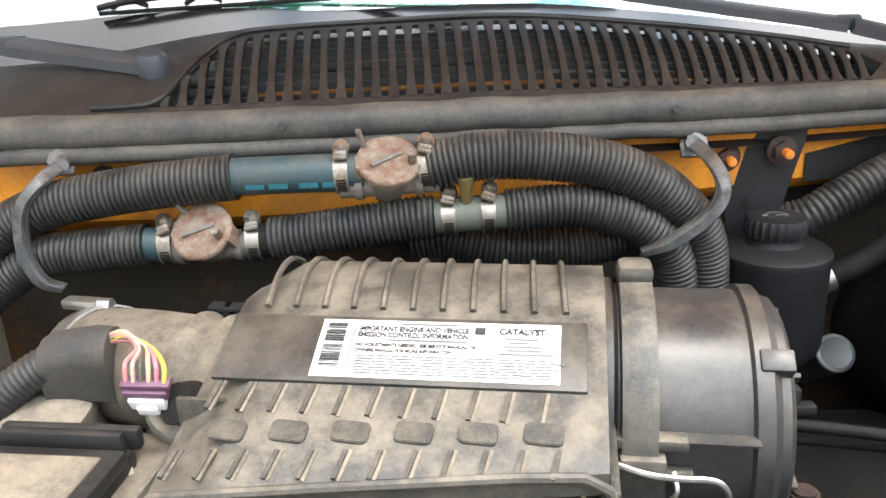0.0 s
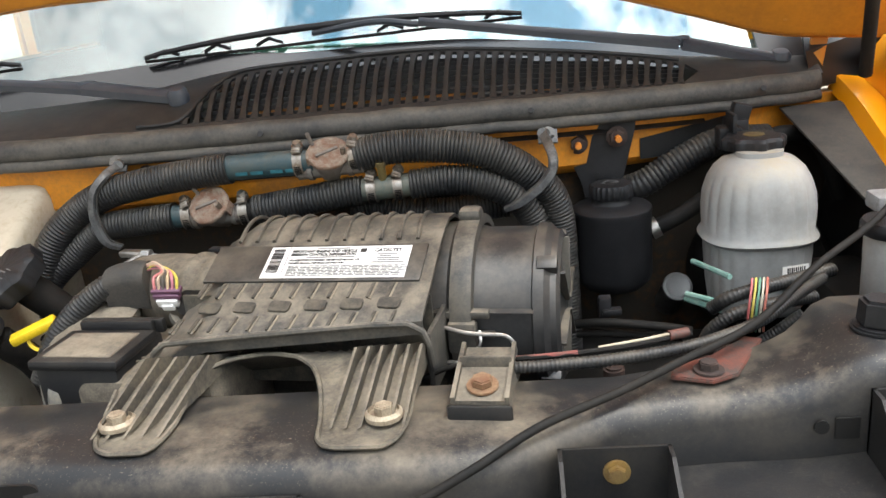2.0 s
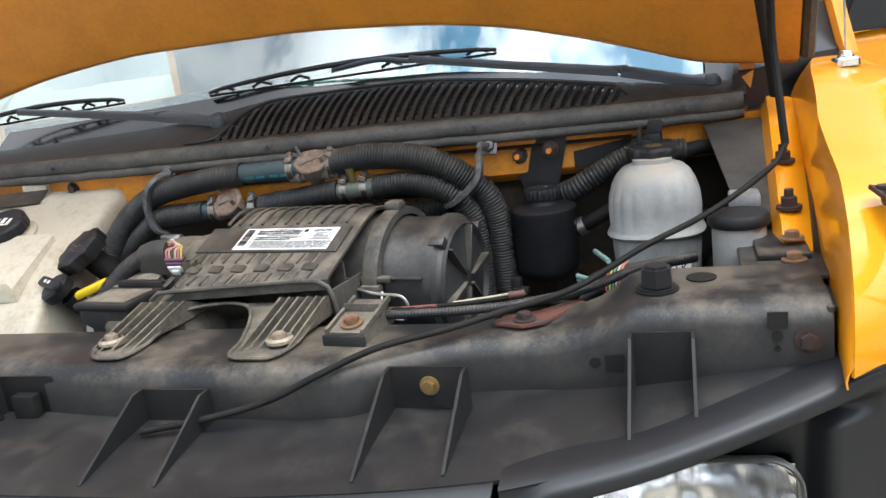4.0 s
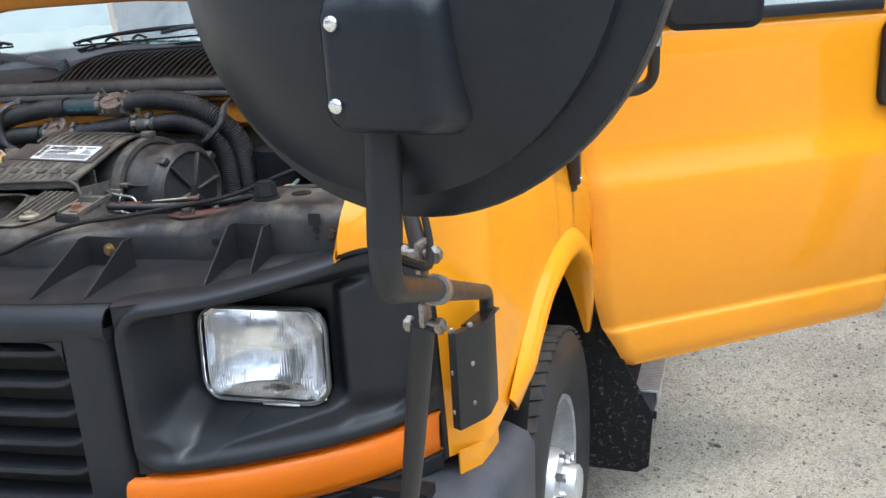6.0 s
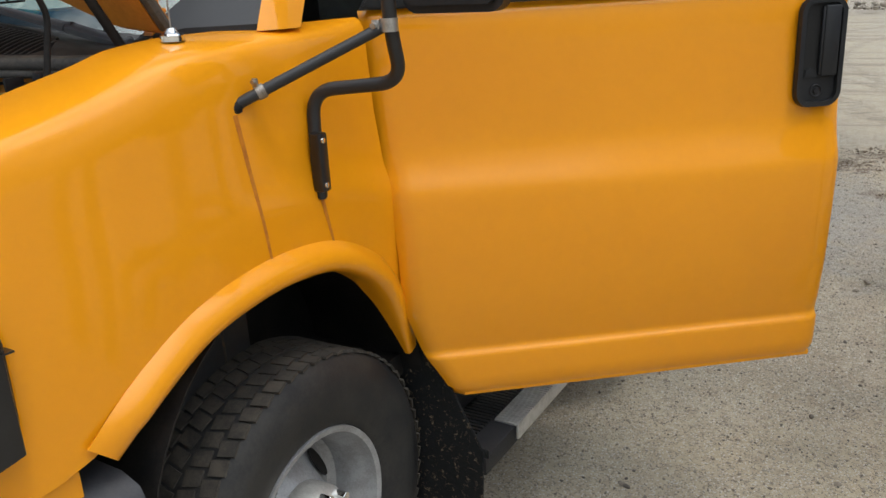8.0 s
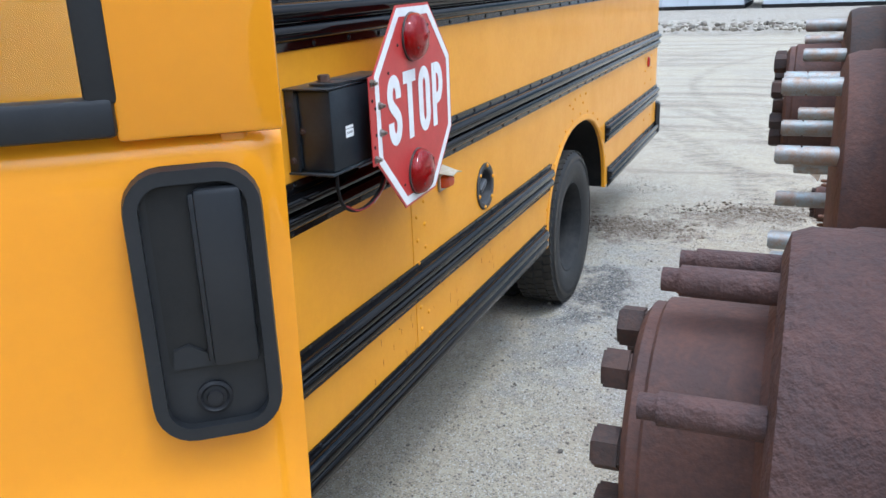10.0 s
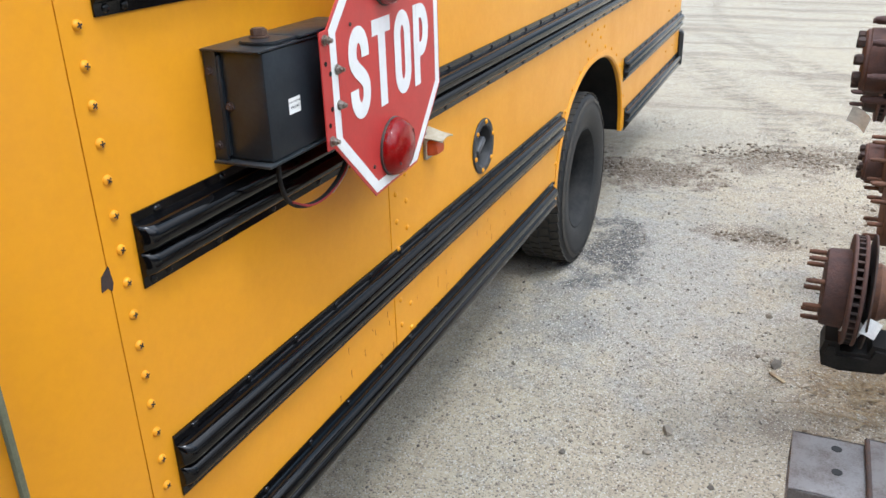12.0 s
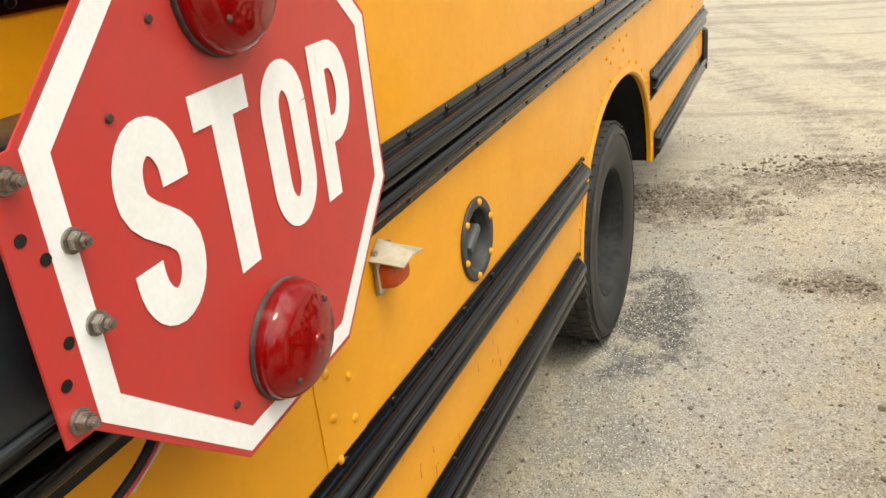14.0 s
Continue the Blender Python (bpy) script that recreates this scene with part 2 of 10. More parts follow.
def ground_material():
    m, nt, b = nodes_of("sandy_gravel")
    pos = where(nt)
    big = tex_noise(nt, 0.7, 5, 0.6, pos)
    mid = tex_noise(nt, 6, 6, 0.65, pos)
    fine = tex_noise(nt, 70, 5, 0.7, pos)
    grit = nt.nodes.new("ShaderNodeTexVoronoi")
    grit.inputs["Scale"].default_value = 210
    nt.links.new(pos, grit.inputs["Vector"])
    c = mixed(nt, ranged(nt, big.outputs["Fac"], 0.4, 0.62), (0.44, 0.378, 0.272), (0.40, 0.356, 0.280))
    c = mixed(nt, ranged(nt, mid.outputs["Fac"], 0.45, 0.72), c, (0.37, 0.315, 0.235))
    edge = tex_noise(nt, 5, 6, 0.7, pos).outputs["Fac"]
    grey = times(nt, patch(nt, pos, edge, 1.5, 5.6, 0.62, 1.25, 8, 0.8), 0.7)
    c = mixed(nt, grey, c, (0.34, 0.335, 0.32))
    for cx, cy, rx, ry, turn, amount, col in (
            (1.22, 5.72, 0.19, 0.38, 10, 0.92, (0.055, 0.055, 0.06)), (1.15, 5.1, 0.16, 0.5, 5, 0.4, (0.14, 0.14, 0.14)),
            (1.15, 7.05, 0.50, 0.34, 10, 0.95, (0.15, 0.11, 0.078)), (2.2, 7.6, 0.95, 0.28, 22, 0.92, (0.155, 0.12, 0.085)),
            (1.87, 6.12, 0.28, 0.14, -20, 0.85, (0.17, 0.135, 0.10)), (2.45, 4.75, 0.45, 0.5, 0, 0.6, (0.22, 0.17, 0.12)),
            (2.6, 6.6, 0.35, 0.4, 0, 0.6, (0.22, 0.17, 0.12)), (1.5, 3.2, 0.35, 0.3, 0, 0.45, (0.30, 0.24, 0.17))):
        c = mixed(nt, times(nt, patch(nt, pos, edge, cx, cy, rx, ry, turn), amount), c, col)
    # tracks of turning wheels, far behind
    mp = nt.nodes.new("ShaderNodeMapping")
    mp.inputs["Rotation"].default_value = (0, 0, radians(-24))
    mp.inputs["Scale"].default_value = (0.22, 2.6, 1)
    nt.links.new(pos, mp.inputs["Vector"])
    tracks = tex_noise(nt, 1.0, 5, 0.62, mp.outputs["Vector"]).outputs["Fac"]
    sy = nt.nodes.new("ShaderNodeSeparateXYZ")
    nt.links.new(pos, sy.inputs["Vector"])
    far = ranged(nt, sy.outputs["Y"], 7.4, 9.0)
    c = mixed(nt, times(nt, times(nt, ranged(nt, tracks, 0.50, 0.60), far), 0.85), c, (0.235, 0.19, 0.145))
    # two sets of wheel ruts with pressed tread bars, swinging round behind the bus
    rut_height = None
    for cx, cy, r0, half in ((-7.5, 6.0, 9.6, 0.16), (-7.5, 6.0, 10.35, 0.14), (9.5, 15.5, 10.2, 0.15), (9.5, 15.5, 8.9, 0.13)):
        off = nt.nodes.new("ShaderNodeVectorMath")
        off.operation = "SUBTRACT"
        off.inputs[1].default_value = (cx, cy, 0)
        nt.links.new(pos, off.inputs[0])
        ln = nt.nodes.new("ShaderNodeVectorMath")
        ln.operation = "LENGTH"
        nt.links.new(off.outputs["Vector"], ln.inputs[0])
        rad = times(nt, times(nt, times(nt, ln.outputs["Value"], -r0, "ADD"), 1.0, "ABSOLUTE"), times(nt, edge, 0.16), "ADD")
        so = nt.nodes.new("ShaderNodeSeparateXYZ")
        nt.links.new(off.outputs["Vector"], so.inputs["Vector"])
        turn = times(nt, so.outputs["Y"], so.outputs["X"], "ARCTAN2")
        bars = ranged(nt, times(nt, times(nt, turn, r0 * 48), 1.0, "SINE"), -0.2, 0.5)
        rut = times(nt, ranged(nt, rad, half + 0.08, half - 0.02), ranged(nt, sy.outputs["Y"], 6.6, 7.6))
        rut = times(nt, rut, ranged(nt, mid.outputs["Fac"], 0.36, 0.54))
        mark = times(nt, rut, times(nt, times(nt, bars, 0.55), 0.30, "ADD"))
        c = mixed(nt, mark, c, (0.20, 0.165, 0.125))
        rut_height = mark if rut_height is None else times(nt, rut_height, mark, "ADD")
    c = mixed(nt, times(nt, ranged(nt, sy.outputs["Y"], 24, 27), 0.6), c, (0.26, 0.235, 0.21))
    coarse = tex_noise(nt, 26, 7, 0.75, pos)
    c = mixed(nt, ranged(nt, coarse.outputs["Fac"], 0.50, 0.64, 0.0, 0.72), c, (0.25, 0.215, 0.165))
    c = mixed(nt, ranged(nt, fine.outputs["Fac"], 0.5, 0.8, 0.0, 0.8), c, (0.55, 0.495, 0.395))
    sep = nt.nodes.new("ShaderNodeSeparateColor")
    nt.links.new(grit.outputs["Color"], sep.inputs["Color"])
    c = mixed(nt, ranged(nt, sep.outputs["Red"], 0.83, 0.87, 0.0, 0.7), c, (0.15, 0.133, 0.115))
    c = mixed(nt, ranged(nt, sep.outputs["Green"], 0.87, 0.9), c, (0.52, 0.49, 0.43))
    nt.links.new(c, b.inputs["Base Color"])
    b.inputs["Roughness"].default_value = 0.95
    b.inputs["Specular IOR Level"].default_value = 0.2
    h = times(nt, times(nt, mid.outputs["Fac"], 1.2), times(nt, fine.outputs["Fac"], 0.6), "ADD")
    h = times(nt, h, times(nt, coarse.outputs["Fac"], 1.0), "ADD")
    h = times(nt, h, times(nt, grit.outputs["Distance"], -0.35), "ADD")
    h = times(nt, h, times(nt, times(nt, tracks, far), 2.0), "ADD")
    h = times(nt, h, times(nt, rut_height, -1.6), "ADD")
    bumped(nt, b, h, 0.85, 0.012)
    return m


M_GROUND = ground_material()
M_TREAD = material("dusty_tread", (0.028, 0.0255, 0.022), 0.85, second=(0.065, 0.056, 0.044), scale=20, bump=0.4, bump_scale=200)
M_FLAP = material("muddy_flap", (0.007, 0.008, 0.009), 0.45, spec=0.25, second=(0.17, 0.13, 0.09), scale=70, bump=0.5, bump_scale=90, lo=0.565, hi=0.60, bump_dist=0.004, second_rough=0.95)
# near-black colour that stands for the shade inside recesses, holes and openings
M_RECESS_SHADE = material("recess_shade", (0.004, 0.004, 0.004), 0.6, bump=0)
M_DASH = material("grey_dash", (0.03, 0.03, 0.03), 0.7)
M_BUMPER = material("moulded_grey_bumper", (0.035, 0.038, 0.045), 0.6, second=(0.06, 0.06, 0.064), scale=14, bump=0.2, bump_scale=500)
M_SUPPORT = material("dusty_black_steel", (0.016, 0.017, 0.019), 0.38, second=(0.026, 0.025, 0.024), scale=20, spec=0.35, dust=(0.30, 0.25, 0.185), dust_amount=0.62, dust_scale=7, dust_lo=0.46, dust_hi=0.70, bump=0.1, bump_scale=120)
M_REDSTAIN = material("red_overspray", (0.15, 0.042, 0.028), 0.65, second=(0.05, 0.045, 0.04), scale=40, bump=0.2)
M_AMBERBACK = material("faceted_amber_back", (0.85, 0.28, 0.02), 0.3, 0.5, second=(0.75, 0.22, 0.02), scale=60, bump=0.3, bump_scale=120)
M_STREAK = material("rust_streak", (0.42, 0.125, 0.012), 0.5, second=(0.58, 0.20, 0.010), scale=60, bump=0)
M_COWL = material("weathered_cowl_plastic", (0.012, 0.012, 0.013), 0.48, spec=0.3, second=(0.024, 0.023, 0.022), scale=24, dust=DUST, dust_amount=0.06, dust_scale=40, bump=0.15, bump_scale=600)
M_FIREWALL = material("grimy_firewall", (0.035, 0.028, 0.02), 0.8, second=(0.16, 0.07, 0.02), scale=6, lo=0.52, hi=0.7, bump=0.3)
M_FRIT = material("ceramic_band", (0.012, 0.012, 0.013), 0.15, bump=0)
M_GREEN = material("green_strip", (0.05, 0.22, 0.13), 0.6, second=(0.07, 0.26, 0.16), scale=20, bump=0)
M_WIPER = material("satin_wiper_paint", (0.035, 0.042, 0.055), 0.4, second=(0.05, 0.056, 0.066), scale=30, bump=0.08)
M_HOOD = material("hood_underside_paint", (0.62, 0.24, 0.02), 0.5, second=(0.5, 0.19, 0.02), scale=9, bump=0.1, bump_scale=60, coat=0.1)
M_TEALC = material("teal_crimp", (0.16, 0.32, 0.28), 0.4, second=(0.3, 0.42, 0.38), scale=40, bump=0)
M_WIREREDD = material("faded_red_wire", (0.20, 0.05, 0.04), 0.6, second=(0.09, 0.06, 0.05), scale=50, bump=0)
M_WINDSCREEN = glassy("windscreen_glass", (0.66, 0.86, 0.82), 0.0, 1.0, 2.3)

M_SCALE = material("flaking_red_rust", (0.058, 0.034, 0.032), 0.85, 0.1, second=(0.10, 0.053, 0.045), scale=34, bump=0.9, bump_scale=130, bump_dist=0.004)
M_ORANGERUST = material("orange_rust", (0.15, 0.068, 0.036), 0.85, 0.1, second=(0.085, 0.042, 0.03), scale=30, bump=0.6, bump_scale=180, bump_dist=0.002)
M_STUDTIP = material("dull_zinc_thread", (0.30, 0.33, 0.33), 0.5, 0.6, second=(0.30, 0.2, 0.14), scale=60, bump=0)
def pebble_material():
    """Each stone of the loose gravel has its own tone."""
    m, nt, b = nodes_of("pebble_stone")
    isle = nt.nodes.new("ShaderNodeNewGeometry").outputs["Random Per Island"]
    c = mixed(nt, ranged(nt, isle, 0.0, 0.45), (0.10, 0.088, 0.075), (0.25, 0.215, 0.17))
    c = mixed(nt, ranged(nt, isle, 0.55, 1.0), c, (0.42, 0.385, 0.32))
    nt.links.new(c, b.inputs["Base Color"])
    b.inputs["Roughness"].default_value = 0.9
    bumped(nt, b, tex_noise(nt, 200, 3, 0.6, where(nt)).outputs["Fac"], 0.3, 0.001)
    return m


M_STONE = pebble_material()
M_CLOD = material("dry_brown_clod", (0.14, 0.106, 0.077), 0.95, second=(0.27, 0.225, 0.17), scale=14, bump=0.5, bump_scale=160)
M_STRAW = material("dry_straw", (0.36, 0.28, 0.17), 0.85, second=(0.22, 0.16, 0.10), scale=12, bump=0)
M_TAG = material("white_paper_tag", (0.78, 0.78, 0.76), 0.6, bump=0)
M_SIDING = material("pale_metal_siding", (0.66, 0.71, 0.76), 0.5, second=(0.6, 0.65, 0.7), scale=1.5, bump=0.05)
M_ROD = material("pale_blue_grey_rod", (0.32, 0.37, 0.42), 0.45, 0.3, second=(0.26, 0.3, 0.34), scale=30, bump=0.1)
M_TIMBER = material("weathered_timber", (0.27, 0.22, 0.17), 0.85, second=(0.2, 0.16, 0.12), scale=12, bump=0.4)
M_BEAM = material("bare_rolled_steel", (0.19, 0.18, 0.175), 0.42, 0.5, second=(0.075, 0.05, 0.042), scale=16, lo=0.45, hi=0.7, bump=0.15, bump_scale=120)
M_RAIL = material("gloss_black_rail", (0.0022, 0.0023, 0.0028), 0.11, second=(0.0035, 0.0035, 0.004), scale=16, bump=0, spec=0.34)
M_MARKER = glassy("red_amber_marker", (0.75, 0.10, 0.015), 0.2, 0.4)


# ---- building helpers ----
PLACE = {}


def thing(name, label, category, at=(0, 0, 0), group="", kind=""):
    ob = new(name)
    ob.empty_display_size = 0.05
    ob.location = at
    PLACE[ob] = Matrix.Translation(at)
    return tagged(ob, label, category, group, kind)


def place_under(ob, parent, m=None):
    ob.parent = parent
    ob.matrix_parent_inverse = PLACE[parent].inverted()
    ob.matrix_basis = m or Matrix()
    PLACE[ob] = m or Matrix()
    return ob


def to_mesh(name, bm, mat, sharp=38):
    me = bpy.data.meshes.new(name)
    bmesh.ops.recalc_face_normals(bm, faces=bm.faces)
    bm.to_mesh(me)
    bm.free()
    me.polygons.foreach_set("use_smooth", [True] * len(me.polygons))
    me.set_sharp_from_angle(angle=radians(sharp))
    for m in mat if isinstance(mat, (list, tuple)) else [mat]:
        me.materials.append(m)
    return me


def part(name, bm, material, parent, label="", sharp=38, m=None):
    ob = place_under(new(name, to_mesh(name, bm, material, sharp)), parent, m)
    return tagged(ob, label)


def lone(name, bm, material, label, category, group="", kind="", sharp=38):
    """A top-level thing that is one mesh."""
    ob = new(name, to_mesh(name, bm, material, sharp))
    PLACE[ob] = Matrix()
    return tagged(ob, label, category, group, kind)


def shared(name, me, parent, m, label=""):
    return tagged(place_under(new(name, me), parent, m), label)


def joined(*bms):
    out = bmesh.new()
    for b in bms:
        me = bpy.data.meshes.new("join")
        b.to_mesh(me)
        b.free()
        out.from_mesh(me)
        bpy.data.meshes.remove(me)
    return out


def moved(bm, m):
    bmesh.ops.transform(bm, matrix=m, verts=bm.verts)
    return bm


def box(x0, x1, y0, y1, z0, z1, bevel=0.0, seg=2):
    bm = bmesh.new()
    bmesh.ops.create_cube(bm, size=1, matrix=Matrix.LocRotScale(((x0 + x1) / 2, (y0 + y1) / 2, (z0 + z1) / 2), None, (abs(x1 - x0), abs(y1 - y0), abs(z1 - z0))))
    if bevel:
        bmesh.ops.bevel(bm, geom=bm.edges[:], offset=bevel, segments=seg, affect="EDGES", profile=0.5)
    return bm


def cyl(r, h, seg=24, r2=None, bevel=0.0):
    """A cylinder from z 0 to h."""
    bm = bmesh.new()
    bmesh.ops.create_cone(bm, segments=seg, radius1=r, radius2=r if r2 is None else r2, depth=h, cap_ends=True, matrix=Matrix.Translation((0, 0, h / 2)))
    if bevel:
        rims = [e for e in bm.edges if any(len(f.verts) > 4 for f in e.link_faces)]
        bmesh.ops.bevel(bm, geom=rims, offset=bevel, segments=2, affect="EDGES")
    return bm


def lathe(profile, seg=32, closed=False):
    """Profile of (radius, z), turned about z."""
    bm = bmesh.new()
    rings = []
    for r, z in profile:
        if r < 1e-6:
            rings.append([bm.verts.new((0, 0, z))])
        else:
            rings.append([bm.verts.new((r * math.cos(2 * math.pi * k / seg), r * math.sin(2 * math.pi * k / seg), z)) for k in range(seg)])
    pairs = list(zip(rings, rings[1:])) + ([(rings[-1], rings[0])] if closed else [])
    for a, b in pairs:
        for k in range(seg):
            j = (k + 1) % seg
            if len(a) == 1 and len(b) > 1:
                bm.faces.new((a[0], b[k], b[j]))
            elif len(b) == 1 and len(a) > 1:
                bm.faces.new((a[k], a[j], b[0]))
            elif len(a) > 1:
                bm.faces.new((a[k], a[j], b[j], b[k]))
    return bm


def lobed(profile, lobes=8, amp=0.10, seg=96):
    """A turned cap whose outer wall swells into lobes."""
    bm = lathe(profile, seg)
    top = max(r for r, _ in profile)
    for v in bm.verts:
        r = math.hypot(v.co.x, v.co.y)
        if r > top * 0.6:
            a = math.atan2(v.co.y, v.co.x)
            f = 1 + amp * max(-0.35, math.cos(lobes * a))
            v.co.x *= f
            v.co.y *= f
    return bm


def spline(pts, step=0.01):
    """Evenly spaced points on a smooth curve through pts."""
    p = [Vector(v) for v in pts]
    p = [2 * p[0] - p[1]] + p + [2 * p[-1] - p[-2]]
    fine = []
    for a, b, c, d in zip(p, p[1:], p[2:], p[3:]):
        for k in range(24):
            t = k / 24
            fine.append(0.5 * (2 * b + (c - a) * t + (2 * a - 5 * b + 4 * c - d) * t * t + (3 * b - a - 3 * c + d) * t ** 3))
    fine.append(p[-2])
    out, left = [fine[0]], step
    for a, b in zip(fine, fine[1:]):
        way = b - a
        far = way.length
        while far >= left and far > 0:
            a = a + way.normalized() * left
            out.append(a)
            far -= left
            left = step
        left -= far
    out.append(fine[-1])
    return out


def sweep(line, radius, seg=12, caps=True):
    """A tube along line; radius is a number or a function of the index."""
    bm = bmesh.new()
    up = Vector((0, 0, 1)) if abs((line[1] - line[0]).normalized().z) < 0.9 else Vector((1, 0, 0))
    rings = []
    for k, p in enumerate(line):
        way = (line[min(k + 1, len(line) - 1)] - line[max(k - 1, 0)]).normalized()
        side = way.cross(up).normalized()
        up = side.cross(way).normalized()
        r = radius(k) if callable(radius) else radius
        rings.append([bm.verts.new(p + r * (math.cos(2 * math.pi * j / seg) * side + math.sin(2 * math.pi * j / seg) * up)) for j in range(seg)])
    for a, b in zip(rings, rings[1:]):
        for j in range(seg):
            bm.faces.new((a[j], a[(j + 1) % seg], b[(j + 1) % seg], b[j]))
    if caps:
        bm.faces.new(rings[0])
        bm.faces.new(rings[-1][::-1])
    return bm


def tube(pts, r, step=0.01, seg=12):
    return sweep(spline(pts, step), r, seg)


def corrugated(pts, r, pitch=0.0049, depth=0.0023, seg=20):
    """Ribbed loom: three rings to a rib."""
    line = spline(pts, pitch / 3)
    return sweep(line, lambda k: r - (depth if k % 3 == 0 else 0), seg)


def prism(outline, thickness, axis="y", at=0.0, bevel=0.0):
    """A flat outline (2D points) pushed from at to at + thickness along an axis. Order of coordinates: the other two axes."""
    bm = bmesh.new()

    def put(a, b, d):
        return {"x": (d, a, b), "y": (a, d, b), "z": (a, b, d)}[axis]

    lo = [bm.verts.new(put(a, b, at)) for a, b in outline]
    hi = [bm.verts.new(put(a, b, at + thickness)) for a, b in outline]
    bm.faces.new(lo)
    bm.faces.new(hi[::-1])
    n = len(lo)
    for k in range(n):
        bm.faces.new((lo[k], hi[k], hi[(k + 1) % n], lo[(k + 1) % n]))
    if bevel:
        bmesh.ops.recalc_face_normals(bm, faces=bm.faces)
        rims = [e for e in bm.edges if any(len(f.verts) == n for f in e.link_faces)]
        bmesh.ops.bevel(bm, geom=rims, offset=bevel, segments=2, affect="EDGES")
    return bm


def rounded(w, h, r, n=5, cx=0.0, cy=0.0):
    """Outline of a rounded rectangle."""
    out = []
    for sx, sy, a in ((1, 1, 0), (-1, 1, 90), (-1, -1, 180), (1, -1, 270)):
        for k in range(n + 1):
            t = radians(a + 90 * k / n)
            out.append((cx + sx * (w / 2 - r) + r * math.cos(t), cy + sy * (h / 2 - r) + r * math.sin(t)))
    return out


def sheet(rows, thick=0.0):
    """A surface through a grid of points; with a thickness it becomes a shell."""
    bm = bmesh.new()
    v = [[bm.verts.new(p) for p in row] for row in rows]
    for a, b in zip(v, v[1:]):
        for k in range(len(a) - 1):
            bm.faces.new((a[k], a[k + 1], b[k + 1], b[k]))
    bmesh.ops.recalc_face_normals(bm, faces=bm.faces)
    if thick:
        bmesh.ops.solidify(bm, geom=bm.faces[:], thickness=thick)
    return bm


def loft(rings, caps=True):
    """Closed rings of equal length joined in turn."""
    bm = bmesh.new()
    v = [[bm.verts.new(p) for p in ring] for ring in rings]
    n = len(v[0])
    for a, b in zip(v, v[1:]):
        for k in range(n):
            bm.faces.new((a[k], a[(k + 1) % n], b[(k + 1) % n], b[k]))
    if caps:
        bm.faces.new(v[0])
        bm.faces.new(v[-1][::-1])
    return bm


def lerp(a, b, t):
    return a + (b - a) * t


def curve_at(table, x):
    """Smooth value of a table of (x, value): a cubic with limited slopes."""
    if x <= table[0][0]:
        return table[0][1]
    if x >= table[-1][0]:
        return table[-1][1]
    n = len(table)
    d = [(table[k + 1][1] - table[k][1]) / (table[k + 1][0] - table[k][0]) for k in range(n - 1)]
    k = max(j for j in range(n - 1) if table[j][0] <= x)

    def slope(j):
        if j == 0 or j == n - 1:
            return d[0] if j == 0 else d[-1]
        a, b = d[j - 1], d[j]
        return 0.0 if a * b <= 0 else 2 * a * b / (a + b)

    (x0, y0), (x1, y1) = table[k], table[k + 1]
    h = x1 - x0
    t = (x - x0) / h
    return (2 * t ** 3 - 3 * t * t + 1) * y0 + (t ** 3 - 2 * t * t + t) * h * slope(k) + (3 * t * t - 2 * t ** 3) * y1 + (t ** 3 - t * t) * h * slope(k + 1)


def facing(p, normal, spin=0.0):
    """A pose at p whose z looks along normal."""
    q = Vector(normal).to_track_quat("Z", "Y")
    return Matrix.Translation(p) @ q.to_matrix().to_4x4() @ pose(0, 0, 0, 0, 0, spin)


def letters(text, size, depth, m, squeeze=1.0, bold=0.0):
    """Raised lettering in the built-in font."""
    cu = bpy.data.curves.new("text", "FONT")
    cu.body, cu.size, cu.extrude, cu.align_x, cu.align_y = text, size, depth / 2, "CENTER", "CENTER"
    cu.resolution_u = 4
    cu.offset = size * bold
    ob = bpy.data.objects.new("text", cu)
    scene.collection.objects.link(ob)
    bpy.context.view_layer.update()
    me = bpy.data.meshes.new_from_object(ob.evaluated_get(bpy.context.evaluated_depsgraph_get()))
    bpy.data.objects.remove(ob)
    bm = bmesh.new()
    bm.from_mesh(me)
    bpy.data.meshes.remove(me)
    bmesh.ops.transform(bm, matrix=m @ Matrix.Diagonal((squeeze, 1, 1, 1)), verts=bm.verts)
    return bm


def bolt_mesh(name, r=0.008, head=0.006, washer=0.0, mat=None):
    bms = []
    if washer:
        bms.append(cyl(washer, 0.0025, 18, bevel=0.0006))
    b = cyl(r, head, 6, bevel=r * 0.12)
    bms.append(moved(b, Matrix.Translation((0, 0, 0.002 if washer else 0))))
    return to_mesh(name, joined(*bms), mat or M_STEEL, 30)


def dome_mesh(name, r=0.005, h=0.003, mat=None):
    return to_mesh(name, lathe([(r, 0), (r * 0.92, h * 0.45), (r * 0.6, h * 0.85), (0, h)], 10), mat, 60)


